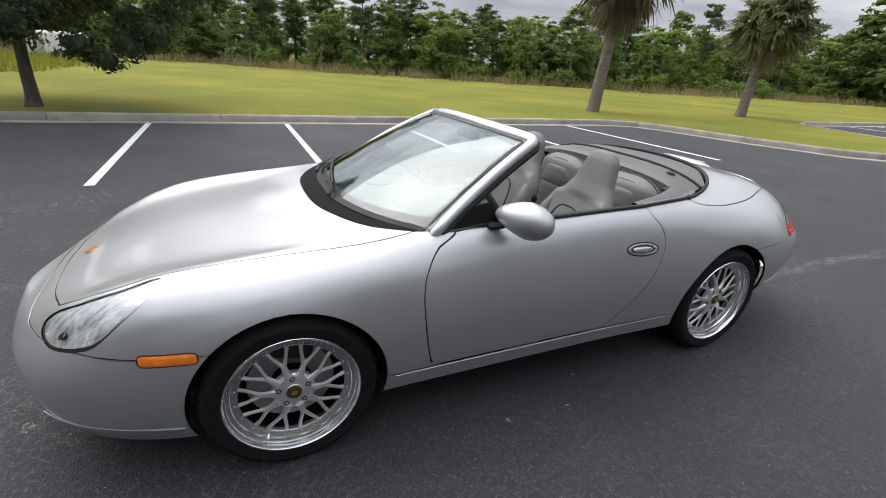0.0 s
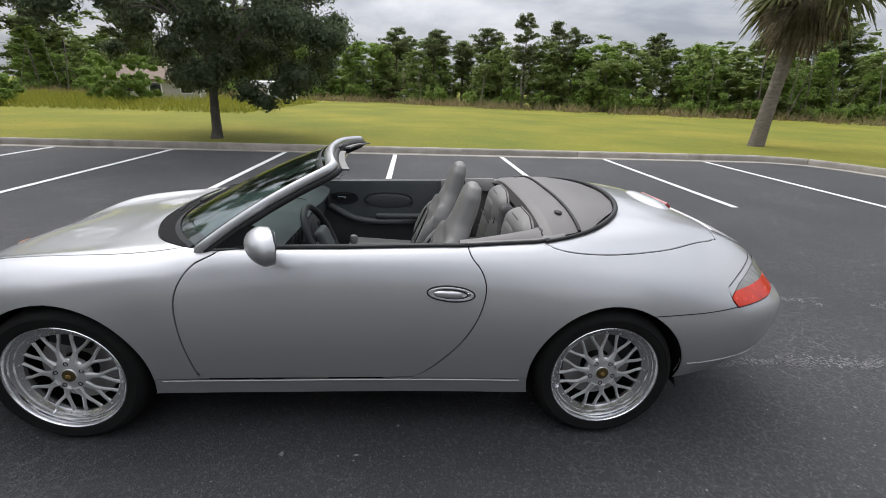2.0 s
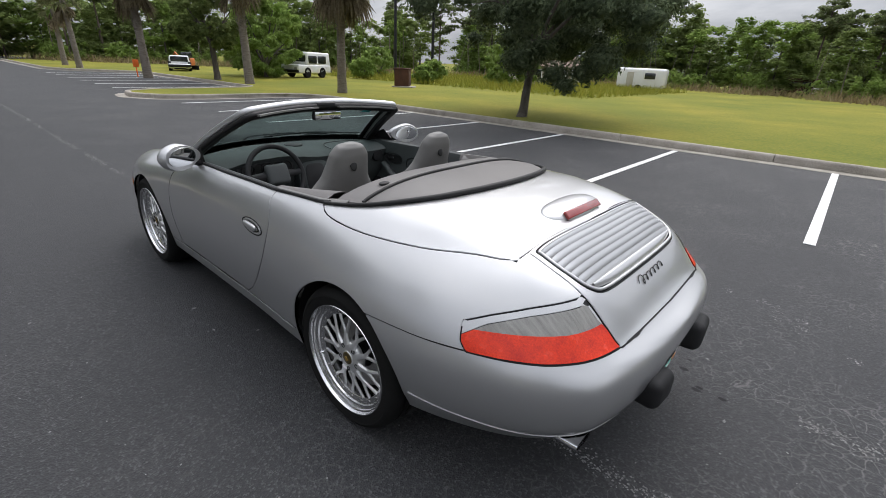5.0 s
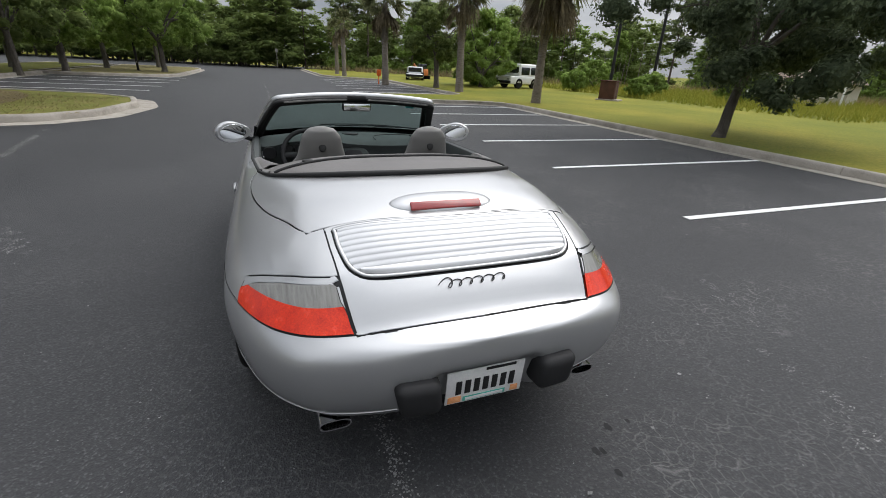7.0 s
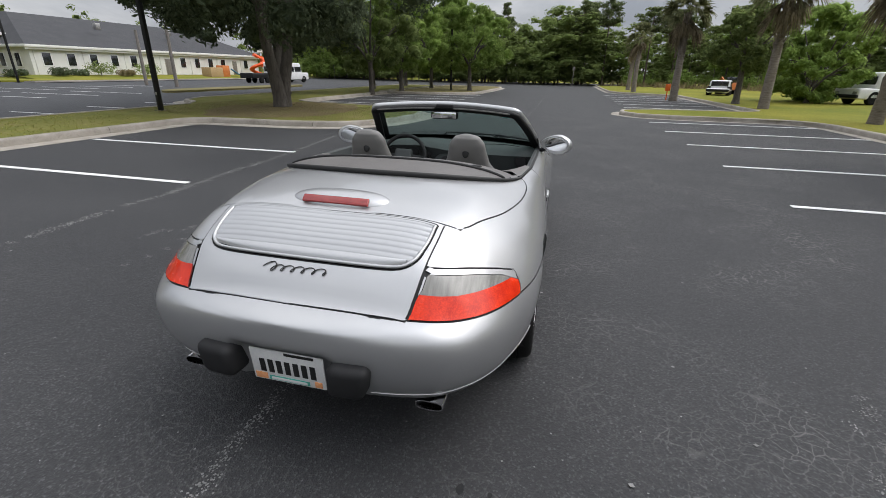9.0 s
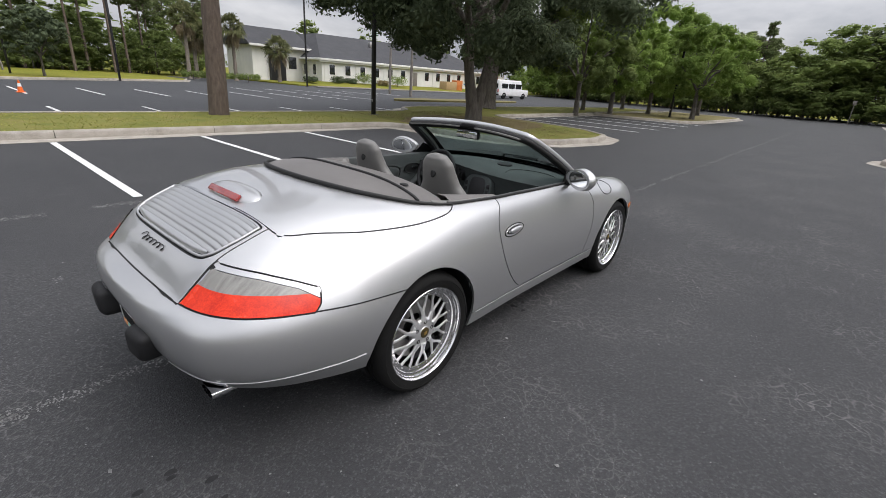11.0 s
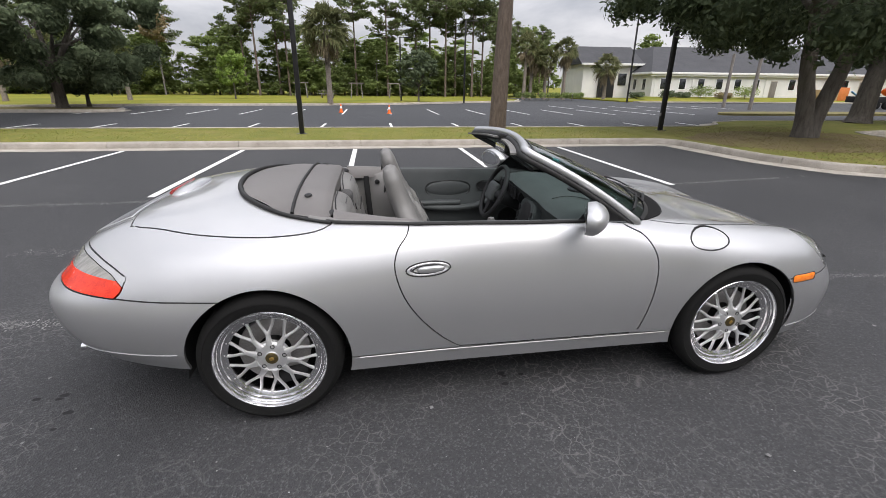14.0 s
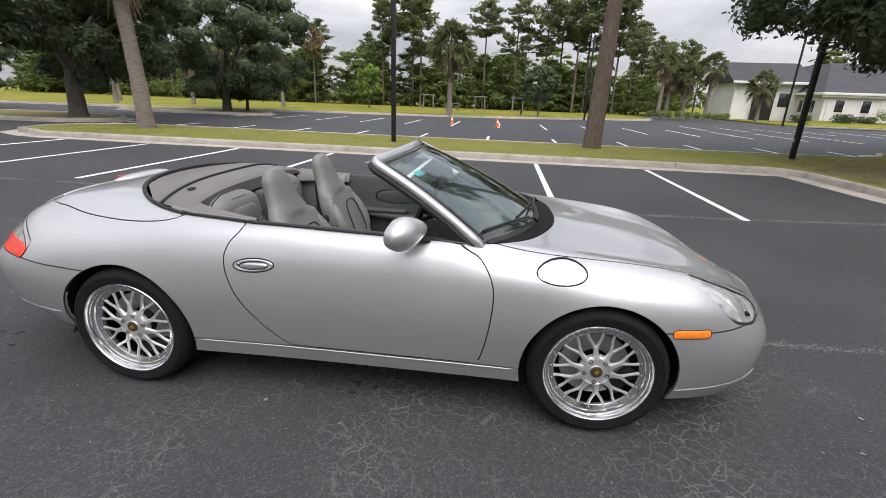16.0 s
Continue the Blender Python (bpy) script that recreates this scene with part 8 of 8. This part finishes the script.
for s in (1, -1):
    part("track", bm_box(1.9, 0.3, 0.5, (0, s * 0.6, 0.26), 0.12, 3), M_TYRE, dig)
part("body", bm_box(1.3, 1.0, 0.7, (-0.1, 0, 0.85), 0.08), M_ORANGEPAINT, dig)
part("cab", bm_box(0.7, 0.8, 0.6, (-0.2, 0, 1.45), 0.05), M_WINDOW, dig)
part("boom", bm_tube([(0.4, 0, 1.0), (1.1, 0, 1.7), (1.6, 0, 0.9)], 0.09, 8), M_ORANGEPAINT, dig)
box = thing("utility_box", "rusty brown steel utility cabinet on the lawn", "utility cabinet", "", pose(17.6, -17.2, 0.12, 0, 0, 35))
part("cabinet", bm_box(0.8, 0.75, 0.95, (0, 0, 0.5), 0.02), M_RUST, box)
part("lid", bm_box(0.88, 0.83, 0.06, (0, 0, 1.0), 0.015), M_RUST, box)
part("slab", bm_box(1.2, 1.1, 0.1, (-0.1, 0, 0.02), 0.02), M_KERB, box)
part("door_panel", bm_box(0.02, 0.33, 0.78, (-0.41, 0.18, 0.5), 0.006), M_RUST, box)
part("door_panel", bm_box(0.02, 0.33, 0.78, (-0.41, -0.18, 0.5), 0.006), M_RUST, box)

# power line structure
pw = thing("power_pylon", "tall wooden twin-pole power structure with cross bracing", "utility pole", "", pose(25.6, -26.0, 0.1, 0, 0, 134))
for s in (1, -1):
    part("pole", bm_tube([(0, s * 1.5, -0.1), (0, s * 1.5, 13.5)], [0.12, 0.08], 10), M_POST, pw)
part("cross_arm", bm_box(0.16, 7.2, 0.2, (0, 0, 9.9), 0.02), M_POST, pw)
for s in (1, -1):
    part("brace", bm_tube([(0.08, s * 1.5, 6.2), (0.08, -s * 1.5, 9.3)], 0.05, 6), M_POST, pw)
for y in (-3.2, 0, 3.2):
    part("insulator", bm_tube([(0, y, 9.8), (0, y, 9.1)], 0.06, 8), M_POST, pw)

# house and trailer across the field
hs = thing("house", "small beige house with a brown gable roof", "house", "", pose(19.6, -36.5, 0.1, 0, 0, 20) @ Matrix.Scale(0.85, 4))
part("wall", bm_box(7.0, 5.0, 1.85, (0, 0, 0.925)), M_BEIGE, hs, smooth=False)
bm = bmesh.new()
v = [bm.verts.new(p) for p in ((-3.9, -3.0, 1.8), (3.9, -3.0, 1.8), (3.9, 3.0, 1.8), (-3.9, 3.0, 1.8), (-3.0, 0, 2.95), (3.0, 0, 2.95))]
for q in ((0, 1, 5, 4), (2, 3, 4, 5), (3, 0, 4), (1, 2, 5)):
    bm.faces.new([v[i] for i in q])
bmesh.ops.recalc_face_normals(bm, faces=bm.faces)
part("roof", bm, M_BROWNROOF, hs, smooth=False)
for x in (-2.2, 0.2, 2.3):
    w_ = part("window", bm_box(1.0, 0.08, 0.9, (x, 2.52, 1.1), 0.02), M_WHITEBAND, hs)
    part("pane", bm_box(0.84, 0.05, 0.74, (x, 2.56, 1.1), 0.01), M_WINDOW, w_)
part("porch_post", bm_box(0.12, 0.12, 1.85, (-3.3, 2.9, 0.925), 0.01), M_WHITEBAND, hs)
part("porch_post", bm_box(0.12, 0.12, 1.85, (3.3, 2.9, 0.925), 0.01), M_WHITEBAND, hs)
cv = thing("caravan", "white caravan standing at the far edge of the field", "caravan", "", pose(11.0, -37.0, 0.1, 0, 0, 10) @ Matrix.Scale(0.85, 4))
part("body", bm_box(4.2, 2.0, 1.7, (0, 0, 1.15), 0.25, 4), M_VANPAINT, cv)
part("window", bm_box(0.9, 0.05, 0.5, (-0.8, 1.01, 1.35), 0.05), M_WINDOW, cv)
part("door", bm_box(0.6, 0.05, 1.3, (0.9, 1.01, 1.0), 0.03), M_BEIGE, cv)
part("wheel", bm_move(bm_lathe([(0.0, 0.02), (0.28, 0.02), (0.3, 0.0), (0.3, -0.16), (0.0, -0.16)], 20), Matrix.Translation((0.1, 1.02, 0.3))), M_TYRE, cv)
for x, y, c in ((2.5, -51.0, M_RUST), (-0.5, -51.5, M_VANPAINT)):
    vehicle("parked_truck", "old truck parked against the far wood edge", pose(x, y, 0.1, 0, 0, 15), 3.6, 1.8, 1.5, 1.0, c, 0.35, "truck")

# timber frames and tables in the field
for x, y in ((-8.2, 51.0), (-2.2, 50.0), (2.0, 50.5)):
    t = thing("swing_frame", "grey timber frame standing in the field", "frame", "frames in the field", pose(x, y, 0.1) @ Matrix.Scale(0.68, 4))
    for s in (1, -1):
        part("leg", bm_tube([(s * 0.9, -0.5, 0), (s * 0.75, 0, 2.3)], 0.07, 8), M_GREYPOLE, t)
        part("leg", bm_tube([(s * 0.9, 0.5, 0), (s * 0.75, 0, 2.3)], 0.07, 8), M_GREYPOLE, t)
    part("beam", bm_tube([(-1.2, 0, 2.3), (1.2, 0, 2.3)], 0.08, 8), M_GREYPOLE, t)
t = thing("picnic_table", "dark picnic table in the field", "table", "", pose(-5.4, 50.5, 0.1))
part("tabletop", bm_box(1.8, 0.8, 0.06, (0, 0, 0.75), 0.01), M_GREYPOLE, t)
for s in (1, -1):
    part("bench", bm_box(1.8, 0.28, 0.05, (0, s * 0.7, 0.45), 0.01), M_GREYPOLE, t)
    part("leg", bm_tube([(s * 0.6, -0.6, 0), (s * 0.6, 0.2, 0.75)], 0.04, 6), M_GREYPOLE, t)
    part("leg", bm_tube([(s * 0.6, 0.6, 0), (s * 0.6, -0.2, 0.75)], 0.04, 6), M_GREYPOLE, t)
for x, y, h in ((57.0, -1.6, 2.2), (29.5, -7.2, 0.9)):
    t = thing("sign_post", "slim metal sign post at the lot's end", "sign post", "", pose(x, y, 0.05))
    part("post", bm_tube([(0, 0, -0.05), (0, 0, h)], 0.035, 8), M_GREYPOLE if h > 1 else M_CONE, t)
    part("sign", bm_box(0.03, 0.3, 0.4, (-0.05, 0, h - 0.2), 0.01), M_GREYPOLE if h > 1 else M_CONE, t)

# ---- seams, scuffs and litter on the asphalt ----
M_PALESEAM = mottled("pale_worn_seam", (0.085, 0.085, 0.085), (0.18, 0.18, 0.176), 5, 70, 0.9, 0.3, c3=(0.29, 0.29, 0.285))
M_DARKSEAM = mottled("dark_tar_seam", (0.012, 0.012, 0.013), (0.022, 0.022, 0.023), 6, 80, 0.7, 0.2)


def seam(name, label, pts, width, mat, gaps=0.35, seed=1, step=0.05, wander=0.03):
    """A ragged broken stripe worn into the asphalt."""
    rng = random.Random(seed)
    P = resample(pts, step)
    V, F = [], []
    off = 0.0
    for i in range(len(P) - 1):
        off += rng.uniform(-1, 1) * wander * 0.35 - off * 0.08
        q = noise.noise(Vector((P[i].x * 1.4 + seed * 9, P[i].y * 1.4, seed)))
        if q < -0.28 + gaps * 0.6 and rng.random() < 0.8:
            continue
        t = (P[i + 1] - P[i]).normalized()
        nrm = Vector((-t.y, t.x))
        for _ in range(26):
            c = P[i] + nrm * (off + rng.gauss(0, width * 0.5)) + t * rng.uniform(0, step)
            r = width * rng.uniform(0.03, 0.15)
            k = len(V)
            a0 = rng.uniform(0, 6.28)
            V += [(c.x + r * rng.uniform(0.5, 1.3) * math.cos(a0 + a), c.y + r * rng.uniform(0.5, 1.3) * math.sin(a0 + a), 0.0022) for a in (0, 1.6, 3.1, 4.7)]
            F.append((k, k + 1, k + 2, k + 3))
    return tagged(new(name, mesh_arrays(name, V, F, [mat])), label=label, category="pavement seam", kind="stuff")


seam("pavement_seam", "pale worn seam running along the asphalt lane", [(-16, 0.35), (-6, 0.3), (0, 0.28), (8, 0.28), (30, 0.4)], 0.05, M_PALESEAM, 0.1, 3)
seam("pavement_seam", "pale worn seam beside the parking stalls", [(-14, 3.55), (-2, 3.7), (1.2, 3.8), (2.4, 3.85), (4.5, 4.1), (7.2, 4.4)], 0.075, M_PALESEAM, 0.12, 4)
seam("pavement_seam", "dark tar seam along the asphalt lane", [(-14, -3.1), (-1, -3.1), (0.8, -2.95), (8.2, -3.3), (30, -3.2)], 0.02, M_DARKSEAM, -0.2, 5, wander=0.01)
seam("scuff_mark", "pale scuff marks on the asphalt", [(-0.9, 2.3), (0.2, 2.5), (1.1, 2.5)], 0.05, M_PALESEAM, 0.6, 6, 0.06, 0.2)
seam("scuff_mark", "pale scuff marks on the asphalt", [(-5, 1.6), (-1.5, 1.9)], 0.06, M_PALESEAM, 0.7, 7, 0.07, 0.3)
seam("scuff_mark", "pale scuff marks on the asphalt", [(-3.4, -1.3), (-1.2, -2.6)], 0.04, M_PALESEAM, 0.75, 8, 0.07, 0.4)
seam("scuff_mark", "pale scuff marks on the asphalt", [(1.0, 3.75), (3.2, 4.05)], 0.075, M_PALESEAM, 0.0, 9, 0.04, 0.05)
seam("scuff_mark", "pale scuff marks on the asphalt", [(-0.3, 2.75), (0.7, 2.2), (1.4, 2.9)], 0.05, M_PALESEAM, 0.8, 10, 0.06, 0.35)
seam("scuff_mark", "pale scuff marks on the asphalt", [(-4.6, 0.42), (-2.6, 0.3)], 0.06, M_PALESEAM, 0.05, 11, 0.05, 0.1)
seam("scuff_mark", "pale scuff marks on the asphalt", [(-4.2, -0.52), (-2.7, -0.58)], 0.05, M_PALESEAM, 0.3, 12, 0.05, 0.1)
rngp = random.Random(5)
V, F = [], []
for _ in range(2600):
    x, y = rngp.uniform(-6, 7), rngp.uniform(-5, 5.5)
    r = rngp.uniform(0.002, 0.007) * (1 if rngp.random() < 0.93 else 2.2)
    k = len(V)
    a0 = rngp.uniform(0, 6.28)
    V += [(x + r * rngp.uniform(0.5, 1.2) * math.cos(a0 + a), y + r * rngp.uniform(0.5, 1.2) * math.sin(a0 + a), 0.002 + r * 0.4) for a in (0, 1.57, 3.14, 4.71)]
    F.append((k, k + 1, k + 2, k + 3))
tagged(new("grit", mesh_arrays("grit", V, F, [M_PALESEAM])), label="pale grit and leaf scraps scattered over the asphalt", category="grit", kind="stuff")
M_OIL = mottled("oil_stain", (0.012, 0.012, 0.0125), (0.026, 0.026, 0.027), 9, 60, 0.8, 0.05, spec=0.2)
V, F = [], []
for cx, cy, n, sp in ((0.02, -0.62, 4, 0.07), (-2.35, -0.6, 3, 0.06), (-2.2, -0.72, 2, 0.05)):
    for _ in range(n):
        x, y, r = cx + rngp.gauss(0, sp), cy + rngp.gauss(0, sp), rngp.uniform(0.008, 0.019)
        k = len(V)
        V += [(x + r * rngp.uniform(0.8, 1.2) * 1.5 * math.cos(a), y + r * rngp.uniform(0.8, 1.2) * math.sin(a), 0.0016 + 0.00001 * len(F)) for a in np.linspace(0, 2 * math.pi, 8, endpoint=False)]
        F.append(tuple(range(k, k + 8)))
tagged(new("oil_stain", mesh_arrays("oil_stain", V, F, [M_OIL])), label="small dark oil drips under the car", category="stain", kind="stuff")

# grass blades at the kerb edges and rough tufts
def blades(name, label, spots, h, mat):
    n = len(spots)
    S = np.array(spots)
    a = RNG.random(n) * 6.28
    hh = h * (0.5 + RNG.random(n))
    lean = RNG.normal(size=(n, 2)) * (0.5 if h > 0.1 else 1.4) * hh[:, None]
    w = (0.008 + 0.01 * RNG.random(n)) * max(1.0, h / 0.2)
    A = np.stack([S[:, 0] - np.cos(a) * w, S[:, 1] - np.sin(a) * w, np.full(n, TOP - 0.025)], 1)
    B = np.stack([S[:, 0] + np.cos(a) * w, S[:, 1] + np.sin(a) * w, np.full(n, TOP - 0.025)], 1)
    C = np.stack([S[:, 0] + lean[:, 0], S[:, 1] + lean[:, 1], TOP - 0.02 + hh], 1)
    V = np.stack([A, B, C], 1).reshape(-1, 3)
    return tagged(new(name, mesh_arrays(name, V, np.arange(n * 3).reshape(-1, 3), [mat])), label=label, category="grass", kind="stuff")


M_BLADE = foliage_material("grass_blades", [(0.1, (0.16, 0.185, 0.026)), (0.5, (0.24, 0.245, 0.036)), (0.9, (0.33, 0.305, 0.056))], 0.7, 0.3)
M_BLADEDRY = foliage_material("dry_grass_blades", [(0.1, (0.19, 0.155, 0.075)), (0.5, (0.29, 0.24, 0.125)), (0.9, (0.18, 0.2, 0.055))], 0.8, 0.4)
rg = np.random.default_rng(4)
sp = []
while len(sp) < 9000:
    x, y = rg.uniform(-14, 7.6), rg.uniform(9.5, 13.4)
    if x < 7.6:
        sp.append((x, y))
M_VERGE = foliage_material("verge_grass", [(0.25, (0.18, 0.2, 0.045)), (0.5, (0.26, 0.265, 0.065)), (0.75, (0.33, 0.3, 0.1))], 0.8, 0.4)
blades("grass", "short mown grass on the verge", sp, 0.026, M_VERGE)
sp = [(rg.uniform(8.2, 14.8), rg.uniform(4.3, 13.2)) for _ in range(7000)]
sp = [p for p in sp if (p[0] - 8.2) > max(0, 0.6 * (5.2 - p[1])) and p[0] < 12.6 + 0.36 * (p[1] - 4.2)]
blades("grass", "thin straw-coloured grass and leaf litter under the oak", sp, 0.03, M_BLADEDRY)
sp = [(rg.uniform(8, 34), rg.uniform(-40, -21)) for _ in range(9000)]
blades("tall_grass", "taller unmown grass across the field", sp, 0.45, M_BLADE)
M_STEMS = foliage_material("tan_dry_stems", [(0.25, (0.2, 0.15, 0.08)), (0.5, (0.34, 0.27, 0.155)), (0.75, (0.24, 0.24, 0.1))], 0.9, 0.3)
sp = [(x + rg.normal() * 0.7, y + rg.normal() * 0.7) for x, y, _, _ in along(EDGE_R, 420, 6, 1, 1, 1.0, 19) for _ in range(30)]
blades("dry_brush", "tan dry stems at the wood edge", sp, 0.62, M_STEMS)
# brown leaf litter under the near oak
M_LITTER = mottled("leaf_litter", (0.1, 0.078, 0.042), (0.165, 0.13, 0.07), 1.3, 40, 0.95, 0.6, c3=(0.15, 0.15, 0.05), bump_dist=0.02, spec=0.1)
bm = bmesh.new()
ring = []
for k in range(72):
    a = 2 * math.pi * k / 72
    r = 0.9 + 0.16 * noise.noise(Vector((math.cos(a) * 2.2, math.sin(a) * 2.2, 3.0)))
    u, v = 4.6 * r * math.cos(a), 2.9 * r * math.sin(a)
    ring.append(bm.verts.new((11.6 + u * 0.8 - v * 0.3, 8.8 + v * 0.9 + u * 0.22, TOP - 0.014)))
bm.faces.new(ring)
setting("leaf_litter", bm, M_LITTER, "brown leaf litter under the oak", "leaf litter")
